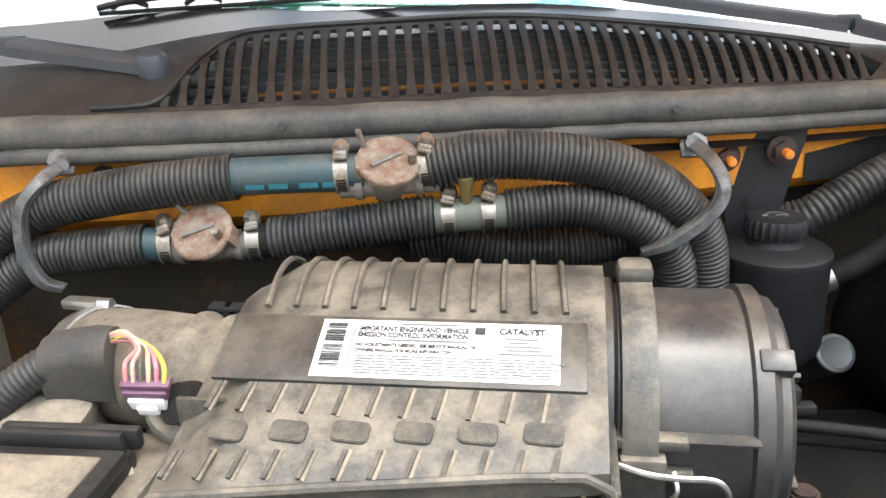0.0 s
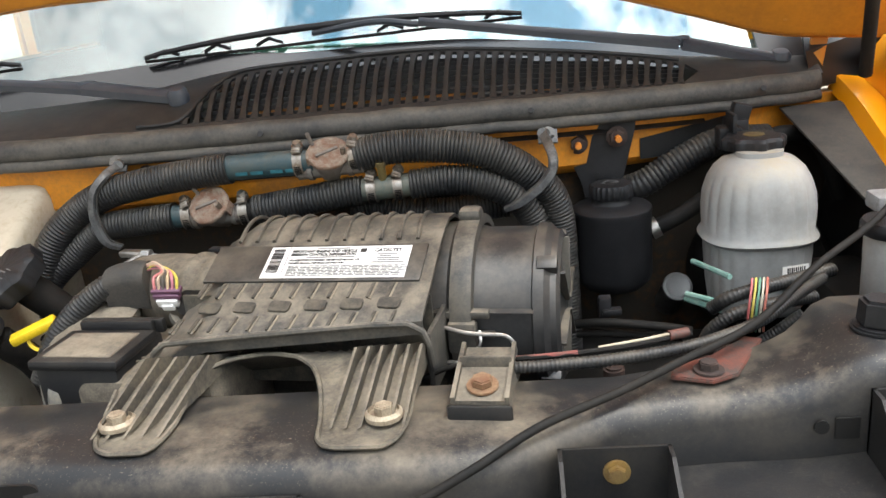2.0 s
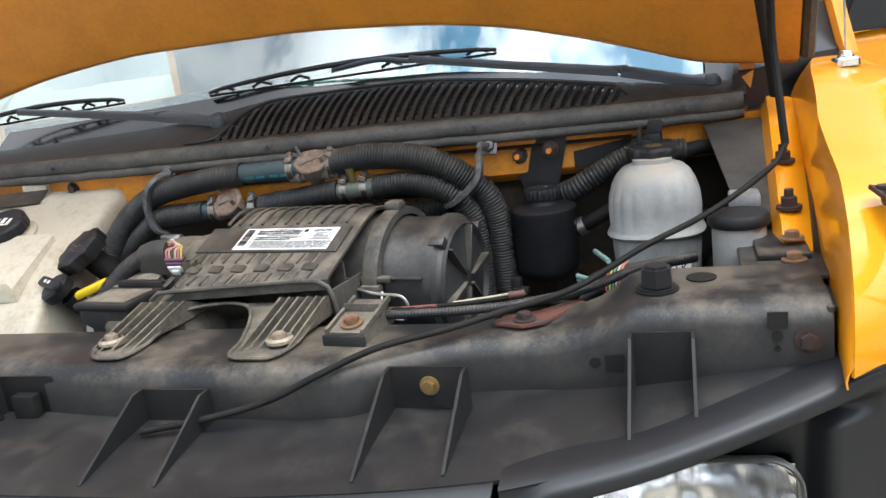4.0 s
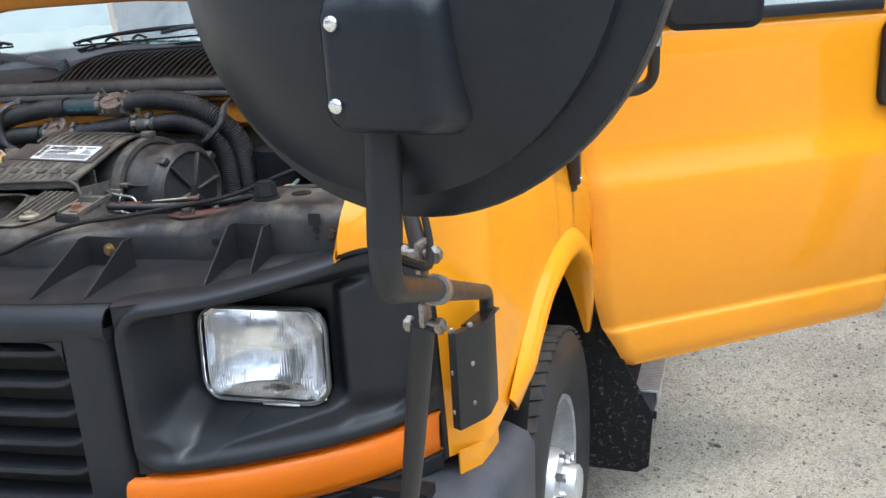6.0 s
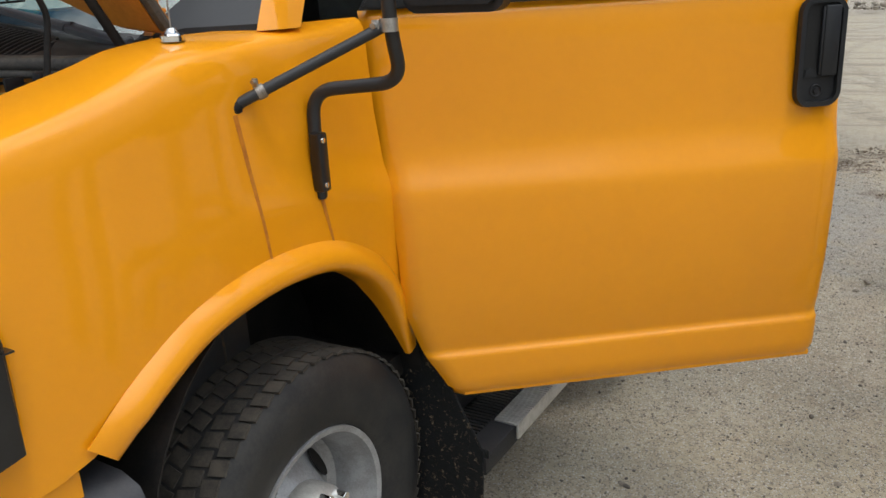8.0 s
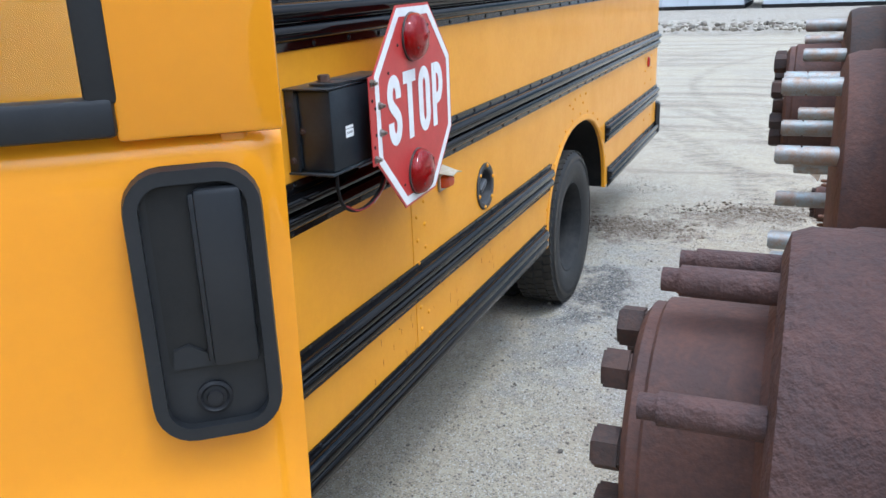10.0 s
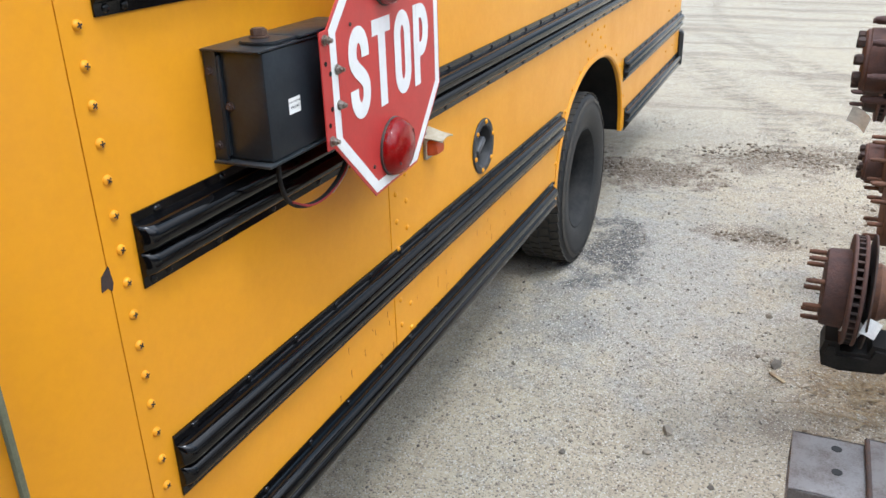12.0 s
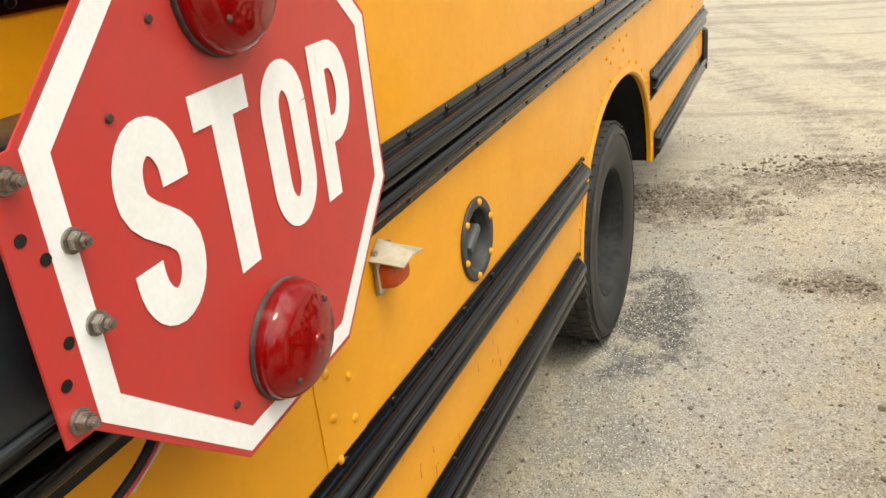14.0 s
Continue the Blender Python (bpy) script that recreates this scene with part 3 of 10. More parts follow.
# ---- ground ----
def build_ground():
    """One sheet, fine near the walk and coarse towards the horizon."""
    bm = bmesh.new()
    xs = [-400, -120, -40, -14, -6, -2, 0.0] + [0.0 + 0.11 * k for k in range(1, 37)] + [4.6, 5.5, 7, 10, 16, 40, 120, 400]
    ys = [-400, -120, -40, -14, -5, -2] + [-1 + 0.13 * k for k in range(0, 96)] + [12.5, 14, 17, 22, 27, 28.5, 30, 60, 120, 400]
    grid = [[None] * len(xs) for _ in ys]
    for j, y in enumerate(ys):
        for i, x in enumerate(xs):
            near = max(0.0, 1 - max(0, abs(x - 2) - 3) / 8 - max(0, abs(y - 6) - 7) / 8)
            h = 0.014 * noise.noise(Vector((x * 0.9, y * 0.9, 0))) + 0.009 * noise.noise(Vector((x * 3.1, y * 3.1, 4)))
            # wheel ruts in the turning place behind the bus
            if y > 7.5:
                h += 0.03 * near * noise.noise(Vector((x * 0.35 + y * 0.8, y * 1.7 - x * 0.9, 9)))
            if y > 27:
                h += 0.3 * min(1, (y - 27) / 3)
                near = 1
            grid[j][i] = bm.verts.new((x, y, h * near - 0.01))
    for a, b in zip(grid, grid[1:]):
        for k in range(len(a) - 1):
            bm.faces.new((a[k], a[k + 1], b[k + 1], b[k]))
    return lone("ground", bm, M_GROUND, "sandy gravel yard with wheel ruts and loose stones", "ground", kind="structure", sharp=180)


build_ground()


def stone_cloud(name, label, category, mat, spots, seed):
    """Loose stones, half sunk in the ground: (x, y, size)."""
    rng = random.Random(seed)
    seed_bm = bmesh.new()
    bmesh.ops.create_icosphere(seed_bm, subdivisions=1, radius=1)
    vs = [v.co.copy() for v in seed_bm.verts]
    fs = [[v.index for v in f.verts] for f in seed_bm.faces]
    seed_bm.free()
    verts, faces = [], []
    for x, y, s in spots:
        n = len(verts)
        rot = Matrix.Rotation(rng.uniform(0, 6.3), 3, "Z") @ Matrix.Rotation(rng.uniform(-0.5, 0.5), 3, "X")
        stretch = Vector((rng.uniform(0.7, 1.3), rng.uniform(0.6, 1.0), rng.uniform(0.45, 0.8)))
        h = 0.014 * noise.noise(Vector((x * 0.9, y * 0.9, 0))) + 0.009 * noise.noise(Vector((x * 3.1, y * 3.1, 4))) - 0.01
        for v in vs:
            w = v * stretch * (s * rng.uniform(0.75, 1.15))
            verts.append(rot @ w + Vector((x, y, h + s * 0.25)))
        faces += [[n + k for k in f] for f in fs]
    me = bpy.data.meshes.new(name)
    me.from_pydata(verts, [], faces)
    me.materials.append(mat)
    return tagged(new(name, me), label, category, kind="stuff")


def build_loose():
    rng = random.Random(8)
    small = [(rng.uniform(0.9, 3.0), rng.uniform(1.2, 8.5), 0.0022 + 0.0060 * rng.random() ** 3) for _ in range(15000)]
    small += [(rng.uniform(1.0, 2.4), rng.uniform(2.4, 5.0), 0.0016 + 0.0035 * rng.random() ** 2) for _ in range(7000)]
    small += [(rng.uniform(1.0, 2.6), rng.uniform(1.5, 8), rng.uniform(0.009, 0.017)) for _ in range(46)]
    small += [(1.74, 4.34, 0.024), (1.70, 4.20, 0.016), (2.04, 4.88, 0.03), (2.0, 4.91, 0.018), (1.99, 5.28, 0.022), (2.04, 4.93, 0.015)]
    stone_cloud("loose_gravel", "scattered grey and brown pebbles on the sandy yard", "gravel", M_STONE, small, 3)
    clods = []
    for cx, cy, rx, ry, n in ((1.12, 7.05, 0.40, 0.24, 700), (2.15, 7.6, 0.8, 0.2, 800), (1.87, 6.12, 0.2, 0.07, 140), (2.5, 4.7, 0.35, 0.4, 160), (2.6, 6.6, 0.3, 0.3, 160)):
        for _ in range(n):
            clods.append((rng.gauss(cx, rx * 0.5), rng.gauss(cy, ry * 0.5), 0.004 + 0.012 * rng.random() ** 2.5))
    stone_cloud("dirt_clods", "dry brown clods of earth along a rut", "dirt", M_CLOD, clods, 4)
    far = [(rng.uniform(-8, 8), rng.uniform(25, 32), rng.uniform(0.04, 0.12)) for _ in range(900)]
    far = stone_cloud("gravel_bank", "low bank of broken stones at the yard's edge", "gravel bank", M_STONE, far, 5)
    far.location.z = 0.12
    straw = []
    for _ in range(520):
        x, y, a, n = rng.gauss(2.36, 0.13), rng.gauss(4.78, 0.14), rng.uniform(0, 6.3), rng.uniform(0.03, 0.11)
        t = rng.uniform(-0.1, 0.35)
        d = Vector((math.cos(a) * n, math.sin(a) * n, t * n))
        z0 = rng.uniform(-0.005, 0.015)
        straw.append((Vector((x, y, z0)), d))
    bm = bmesh.new()
    for p0, d in straw:
        side = Vector((-d.y, d.x, 0)).normalized() * 0.0012
        up = Vector((0, 0, 0.0015))
        v = [bm.verts.new(q) for q in (p0 - side, p0 + side, p0 + up, p0 + d - side * 0.5, p0 + d + side * 0.5, p0 + d + up)]
        for f in ((0, 1, 4, 3), (1, 2, 5, 4), (2, 0, 3, 5)):
            bm.faces.new([v[k] for k in f])
    lone("dry_grass", bm, M_STRAW, "tuft of flattened dry brown grass on the ground", "dry grass", kind="stuff")
    # a chip of wood
    bm = moved(box(-0.035, 0.035, -0.007, 0.007, 0, 0.006, 0.002), pose(2.05, 4.79, -0.004, 0, 4, -40))
    lone("wood_chip", bm, M_STRAW, "pale splinter of wood lying on sandy gravel", "wood chip")


build_loose()


def low_building(x0, x1, name):
    ob = thing(name, "low pale blue-white metal-sided building across the yard", "building", ((x0 + x1) / 2, 36, 0.3), group="buildings across the yard")
    part("wall", box(x0, x1, 34, 39, 0.25, 3.4), M_SIDING, ob)
    n = int((x1 - x0) / 0.9)
    for k in range(n + 1):
        x = lerp(x0 + 0.03, x1 - 0.03, k / n)
        part("seam_strip", box(x - 0.03, x + 0.03, 33.97, 34.01, 0.25, 3.4, 0.006), M_SIDING, ob)
    part("roof", prism([(33.7, 3.38), (39.3, 3.38), (36.5, 4.2)], x1 - x0 + 0.4, "x", x0 - 0.2), M_GRAYSTEEL, ob)
    part("footing", box(x0 - 0.03, x1 + 0.03, 33.93, 39, 0.1, 0.42, 0.01), M_DARK, ob)


low_building(-9.5, 0.0, "low_building")
low_building(0.62, 9.0, "low_building")


# ---- the school bus ----
SIDE = 1.13          # outer face of the coach body
MID = -0.25          # middle of the vehicle
bus = thing("school_bus", "yellow school bus with open hood and driver's door on gravel", "school bus", (MID, 4.0, 0))


def mirrored_x(x):
    return 2 * MID - x


ARCH_Y, ARCH_Z, ARCH_R, ARCH_H = 5.645, 0.452, 0.595, 0.480      # an oval wheel arch
FILL_Y, FILL_Z = 4.242, 0.931


def arch_at(a, grow=0.0):
    """A point (y, z) on the rear wheel arch."""
    c, q = math.cos(a), math.sin(a)
    return ARCH_Y + (ARCH_R + grow) * math.copysign(abs(c) ** 0.9, c), ARCH_Z + (ARCH_H + grow) * q ** 0.9 if q > 1e-9 else ARCH_Z


def coach_side(x, out):
    """A side wall sheet with the wheel arch cut out; out is +1 or -1."""
    n = 28
    ring = [arch_at(math.pi * k / n) for k in range(n + 1)]
    cup = [(FILL_Y + 0.062 * math.sin(2 * math.pi * k / 24), FILL_Z - 0.062 * math.cos(2 * math.pi * k / 24)) for k in range(25)]
    slit = [(FILL_Y, 0.452)] + cup[::-1] + [(FILL_Y + 0.0002, 0.452)] if out > 0 else []
    outline = [(2.757, 0.452)] + slit + [(ARCH_Y - ARCH_R, 0.452)] + ring[::-1] + [(ARCH_Y + ARCH_R, 0.452), (8.0, 0.452), (8.0, 2.86), (2.757, 2.86)]
    return prism(outline, -0.012 * out, "x", x)


near_side = part("side_panel", coach_side(SIDE, 1), M_BODYYEL, bus, "riveted yellow side panel with small scuffs")
part("side_panel", coach_side(mirrored_x(SIDE), -1), M_BODYYEL, bus)
part("lap_joint", box(SIDE, SIDE + 0.0022, 3.62, 3.735, 0.455, 1.102, 0.0008, 1), M_BODYYEL, bus)
part("roof", box(mirrored_x(SIDE) + 0.002, SIDE - 0.002, 2.76, 7.998, 2.862, 2.98, 0.05), M_WHITE, bus, "white roof")
part("rear_wall", box(mirrored_x(SIDE) + 0.013, SIDE - 0.013, 7.96, 7.999, 0.42, 2.86), M_BODYYEL, bus)
part("coach_floor", box(mirrored_x(SIDE) + 0.013, SIDE - 0.013, 2.76, 7.95, 0.97, 1.02), M_DARK, bus)
part("chassis_rail", box(0.35, 0.43, 1.4, 7.9, 0.48, 0.64, 0.01), M_DARK, bus)
part("chassis_rail", box(-0.63, -0.55, 1.4, 7.9, 0.48, 0.64, 0.01), M_DARK, bus)


def corner_post():
    """The rounded post that joins the wide coach to the narrow cab."""
    line = [(SIDE, 2.7545), (1.129, 2.70), (1.122, 2.64), (1.105, 2.585), (1.075, 2.53), (1.035, 2.48), (0.99, 2.44), (0.94, 2.41), (0.90, 2.395)]
    rows = [[(x, y, z) for x, y in line] for z in (0.40, 0.8, 1.2, 1.6, 2.0, 2.86)]
    return sheet(rows, 0.010)


part("corner_post", corner_post(), M_BODYYEL, bus, "rounded yellow corner post behind the cab door")
part("hanging_cable", tube([(1.112, 2.548, 0.30), (1.116, 2.553, 0.75), (1.116, 2.556, 1.1), (1.108, 2.560, 1.35), (1.095, 2.560, 1.75), (1.09, 2.555, 2.2)], 0.0062, 0.03, 8), material("aged_green_seal", (0.16, 0.165, 0.105), 0.6, bump=0.1), bus, "aged grey-green cable hanging by the corner post")
part("pillar", box(0.82, 0.955, 2.36, 2.40, 0.42, 2.3, 0.008), M_YELLOW, bus)

# -- rivets --
RIVET = dome_mesh("rivet", 0.0085, 0.0055, M_BODYYEL)
SMALL_RIVET = dome_mesh("rivet", 0.0075, 0.0055, M_BODYYEL)
SLOT = to_mesh("slot", joined(box(-0.0045, 0.0045, -0.0011, 0.0011, -0.001, 0.0004), box(-0.0011, 0.0011, -0.0045, 0.0045, -0.001, 0.0004)), M_DKRUST)


def rivet(y, z, me=None):
    return shared("rivet", me or RIVET, near_side, facing((SIDE, y, z), (1, 0, 0)))


for k in range(26):
    o = rivet(2.787, 0.44 + 0.0531 * k)
    s = place_under(new("slot", SLOT), near_side, facing((SIDE + 0.0053, 2.787, 0.44 + 0.0531 * k), (1, 0, 0), 37 * k))
for k in range(9):
    z = 1.012 - 0.0715 * k
    if z > 0.58 and not 0.715 < z < 0.835:
        shared("rivet", SMALL_RIVET, near_side, facing((SIDE + 0.002, 3.706, z), (1, 0, 0)))
    if z - 0.036 > 0.58 and not 0.715 < z - 0.036 < 0.83:
        shared("rivet", SMALL_RIVET, near_side, facing((SIDE + 0.002, 3.651, z - 0.036), (1, 0, 0)))
for k in range(15):
    a = radians(6 + 12 * k)
    rivet(*arch_at(a, 0.042), SMALL_RIVET)
for y, z in ((5.44, 1.045), (5.54, 1.06), (5.64, 1.065), (5.76, 1.06), (5.50, 1.02), (5.70, 1.022)):
    rivet(y, z, SMALL_RIVET)
for k in range(7):
    rivet(7.50, 0.56 + 0.085 * k, SMALL_RIVET)
    rivet(7.74, 0.56 + 0.085 * k, SMALL_RIVET)


# -- rub rails: a flange, two rounded ribs, a flange --
def rail_profile(depth):
    """(height, depth) across a rail 0.121 high: two boxy ribs with rounded shoulders between screw flanges."""
    pts = [(0.0, 0.0), (0.0, 0.003), (0.017, 0.003), (0.019, 0.006)]
    for lo, half, deep in ((0.020, 0.0185, 0.80), (0.0585, 0.0215, 1.0)):
        for k in range(15):
            a = math.pi * k / 14
            pts.append((lo + half * (1 - math.cos(a)), 0.006 + deep * depth * math.sin(a) ** 0.85))
    pts += [(0.1035, 0.006), (0.105, 0.003), (0.121, 0.003), (0.121, 0.0)]
    return pts


RAIL_SCREW = dome_mesh("screw", 0.007, 0.004, M_RAIL)


def rub_rail(y0, y1, z):
    rings = []
    for y, f in ((y0, 0.0), (y0 + 0.004, 0.55), (y0 + 0.012, 0.9), (y0 + 0.022, 1.0), (y1 - 0.022, 1.0), (y1 - 0.012, 0.9), (y1 - 0.004, 0.55), (y1, 0.0)):
        rings.append([(SIDE + 0.001 + d, y, z + h) for h, d in rail_profile(0.025 * f)])
    rail = part("rub_rail", loft(rings), M_RAIL, bus, "glossy black ribbed steel rub rail", 50)
    n = max(2, round((y1 - y0) / 0.155))
    for k in range(n):
        y = y0 + 0.02 + (y1 - y0 - 0.04) * k / (n - 1)
        for h in (0.0095, 0.1115):
            shared("screw", RAIL_SCREW, rail, facing((SIDE + 0.0038, y + (0.03 if h > 0.05 else 0), z + h), (1, 0, 0)))
    for h in (0.0095, 0.1115):
        shared("screw", RAIL_SCREW, rail, facing((SIDE + 0.0038, y0 + 0.055, z + h), (1, 0, 0)))
    return rail


for y0, y1, z in ((2.817, 8.0, 1.508), (2.817, 8.0, 1.107), (2.817, 5.085, 0.714), (2.817, 5.0, 0.451), (6.225, 8.0, 0.714), (6.31, 8.0, 0.436)):
    rub_rail(y0, y1, z)


# -- wheel arch, wheels, rear bumper --
def arch_lip():
    rows = []
    for k in range(33):
        a = math.pi * k / 32
        rows.append([(SIDE + dx, *arch_at(a, r)) for r, dx in ((0.028, 0.001), (0.026, 0.004), (0.004, 0.006), (-0.004, 0.0), (-0.004, -0.016))])
    return sheet(rows, 0.003)


part("arch_trim", arch_lip(), M_BODYYEL, bus)


def wheel_well(cy, cz, r, x0, x1):
    rows = []
    for k in range(25):
        a = math.pi * k / 24
        rows.append([(x, cy + r * math.cos(a), cz + r * math.sin(a)) for x in (x0, x1)])
    return joined(sheet(rows, 0.004), box(x0 - 0.006, x0, cy - r, cy + r, cz - 0.05, cz + r))


part("wheel_well", joined(sheet([[(x, *arch_at(math.pi * k / 24, 0.014)) for x in (0.5, SIDE - 0.016)] for k in range(25)], 0.004), box(0.494, 0.5, ARCH_Y - ARCH_R, ARCH_Y + ARCH_R, 0.40, 0.66)), M_DARK, bus, "black wheel housing")


def tyre(r=0.372, w=0.215, rim=0.205):
    """Carcass turned about z, outer wall at the top; w is the width."""
    h = w / 2
    prof = [(rim, -h * 0.72), (rim + 0.02, -h * 0.86), (r * 0.8, -h), (r * 0.93, -h * 0.94), (r * 0.975, -h * 0.80), (r * 0.985, -h * 0.4), (r * 0.985, h * 0.4),
            (r * 0.975, h * 0.80), (r * 0.93, h * 0.94), (r * 0.86, h * 0.985), (r * 0.85, h * 1.0), (r * 0.80, h), (r * 0.70, h * 0.97), (rim + 0.02, h * 0.86), (rim + 0.006, h * 0.78), (rim, h * 0.72)]
    return lathe(prof, 72, True)


def tread(r, w, n=46):
    """Lugs and ribs standing on the carcass."""
    bms = []
    for k in range(n):
        a = 360 * k / n
        for z0, z1, sk in ((-0.44, -0.26, 0), (-0.225, -0.03, 0.5), (0.03, 0.225, 0.25), (0.26, 0.44, 0.7)):
            b = box(-0.0015, 0.0048, -math.pi * r / n * 0.80, math.pi * r / n * 0.80, z0 * w, z1 * w)
            bms.append(moved(b, pose(0, 0, 0, 0, 0, a + sk * 360 / n) @ Matrix.Translation((r * 0.980, 0, 0)) @ pose(0, 0, 0, 12 if z0 > 0 else -12, 0, 0)))
    return joined(*bms)


def rear_wheel(x, y):
    m = facing((x, y, 0.388), (1, 0, 0))
    w = part("rear_wheel", moved(tyre(0.398, 0.225, 0.222), m), M_TYREDUST, bus, "worn black truck tyre on a dark steel dual wheel")
    part("tread", moved(tread(0.398, 0.225, 54), m), M_TREAD, w)
    part("rim", moved(lathe([(0.240, 0.080), (0.238, 0.092), (0.230, 0.094), (0.224, 0.088), (0.214, 0.060), (0.200, 0.045), (0.196, 0.0), (0.190, -0.06), (0.170, -0.085), (0.12, -0.07), (0.10, -0.075), (0, -0.075)], 56), m), M_DKRIM, w, "dark deep-dished rim")
    part("sidewall_dust", moved(lathe([(0.352, 0.1134), (0.362, 0.1118), (0.372, 0.1068), (0.372, 0.1060), (0.352, 0.1126)], 72, True), m), M_TREAD, w, "tan dust on the shoulder")
    part("hub", moved(lathe([(0.085, -0.08), (0.085, -0.02), (0.07, -0.005), (0.05, 0.01), (0, 0.01)], 28), m), M_DKRUST, w)
    for k in range(8):
        shared("wheel_nut", RIM_NUT, w, m @ pose(0.105 * math.cos(k * math.pi / 4), 0.105 * math.sin(k * math.pi / 4), -0.075))


M_TYREDUST = material("dusty_truck_tyre", (0.0135, 0.0145, 0.016), 0.55, second=(0.032, 0.031, 0.029), scale=9, spec=0.35, bump=0.4, bump_scale=260)
M_DKRIM = material("dull_dark_rim", (0.013, 0.0135, 0.014), 0.7, second=(0.035, 0.034, 0.032), spec=0.2, scale=14, bump=0.15)
RIM_NUT = bolt_mesh("wheel_nut", 0.014, 0.022, 0.0, M_DKRUST)
rear_wheel(1.0, 5.61)
rear_wheel(0.72, 5.61)
rear_wheel(mirrored_x(1.0), 5.61)
part("rear_axle", moved(cyl(0.06, 1.9, 20), facing((mirrored_x(0.85), 5.61, 0.388), (1, 0, 0))), M_DARK, bus)
bump = [(SIDE + 0.012, 8.002), (SIDE + 0.03, 8.03), (SIDE + 0.02, 8.12), (SIDE - 0.06, 8.17), (-0.1, 8.2), (-0.1, 8.14), (SIDE - 0.09, 8.11), (SIDE - 0.03, 8.06), (SIDE - 0.03, 8.002)]
part("rear_bumper", prism(bump, 0.24, "z", 0.45, 0.012), M_BLACKDUST, bus, "black steel rear bumper")
part("side_reflector", moved(lathe([(0.036, 0), (0.036, 0.006), (0.028, 0.012), (0, 0.014)], 24), facing((SIDE, 7.62, 1.035), (1, 0, 0))), M_REDLENS, bus, "round red side reflector")


# -- fuel filler in a recessed cup --
def fuel_filler():
    y, z = FILL_Y, FILL_Z
    m = facing((SIDE, y, z), (1, 0, 0))
    ring = part("fuel_filler", moved(lathe([(0.061, 0.001), (0.084, 0.0005), (0.085, 0.003), (0.082, 0.006), (0.066, 0.006), (0.061, 0.002), (0.058, -0.012), (0.050, -0.045), (0.030, -0.050), (0, -0.050)], 40), m), M_FILLER, bus, "dark grey recessed fuel filler cup")
    part("fuel_cap", moved(joined(moved(lobed([(0.036, 0.0), (0.038, 0.003), (0.038, 0.016), (0.033, 0.020), (0, 0.020)], 10, 0.05), pose(0, 0, -0.044)), moved(box(-0.034, 0.034, -0.011, 0.011, -0.028, 0.0, 0.007), pose(0, 0, 0, 0, 0, 28))), m), M_CAPGREY, ring, "black twist cap")
    for k in range(6):
        a = radians(60 * k + 18)
        shared("rivet", SMALL_RIVET, ring, facing((SIDE + 0.006, y + 0.074 * math.cos(a), z + 0.074 * math.sin(a)), (1, 0, 0)))


M_CAPGREY = material("dull_grey_cap", (0.085, 0.09, 0.098), 0.45, second=(0.08, 0.08, 0.08), scale=30, bump=0.1)
M_FILLER = material("dull_grey_filler", (0.024, 0.026, 0.029), 0.5, second=(0.05, 0.05, 0.05), scale=20, bump=0.2)
fuel_filler()


def marker_lamp():
    y, z = 3.848, 1.048
    base = part("marker_lamp", moved(box(-0.028, 0.028, -0.036, 0.036, 0, 0.010, 0.003), facing((SIDE + 0.0005, y, z), (1, 0, 0))), M_GRAYSTEEL, bus, "amber side marker lamp under a bleached guard")
    lens = loft([[(SIDE + 0.010, y + a, z - 0.006 + b) for a, b in rounded(0.056, 0.040, 0.008, 4)], [(SIDE + 0.030, y + a, z - 0.006 + b) for a, b in rounded(0.052, 0.036, 0.010, 4)], [(SIDE + 0.038, y + a, z - 0.007 + b) for a, b in rounded(0.042, 0.026, 0.010, 4)]])
    part("lens", lens, M_MARKER, base, "ribbed amber lens", 50)
    part("lens_base", box(SIDE + 0.0085, SIDE + 0.012, y - 0.031, y + 0.031, z - 0.031, z + 0.018, 0.002), M_TANKOLD, base)
    # a peaked hood over the lens
    rows = [[(SIDE + d, y + lerp(-0.036, 0.036, k / 8), z + 0.018 + lift * (1 - abs(k - 4) / 4 * 0.75)) for k in range(9)] for d, lift in ((0.001, 0.030), (0.030, 0.022), (0.058, 0.008))]
    part("guard", sheet(rows, 0.003), M_TANKOLD, base, "bleached cream guard")


marker_lamp()

# -- stains and chips --
part("paint_chip", prism([(2.742, 1.158), (2.758, 1.17), (2.7615, 1.142), (2.757, 1.13), (2.75, 1.138), (2.738, 1.136)], 0.0012, "x", SIDE), M_DKRUST, near_side)
rng = random.Random(21)
for k in range(30):
    y, z = rng.uniform(3.3, 4.6), rng.uniform(0.565, 0.70)
    h = rng.uniform(0.004, 0.022)
    part("scratch", box(SIDE, SIDE + 0.0007, y, y + rng.uniform(0.001, 0.003), z, z + h), M_STREAK, near_side)


# ---- the van cab ----
SLICE = [(0.0, 0.0, 0.0), (0.10, 0.35, 0.005), (0.20, 0.68, 0.015), (0.27, 0.85, 0.028), (0.33, 0.925, 0.048), (0.41, 0.975, 0.09), (0.5, 1.0, 0.0)]


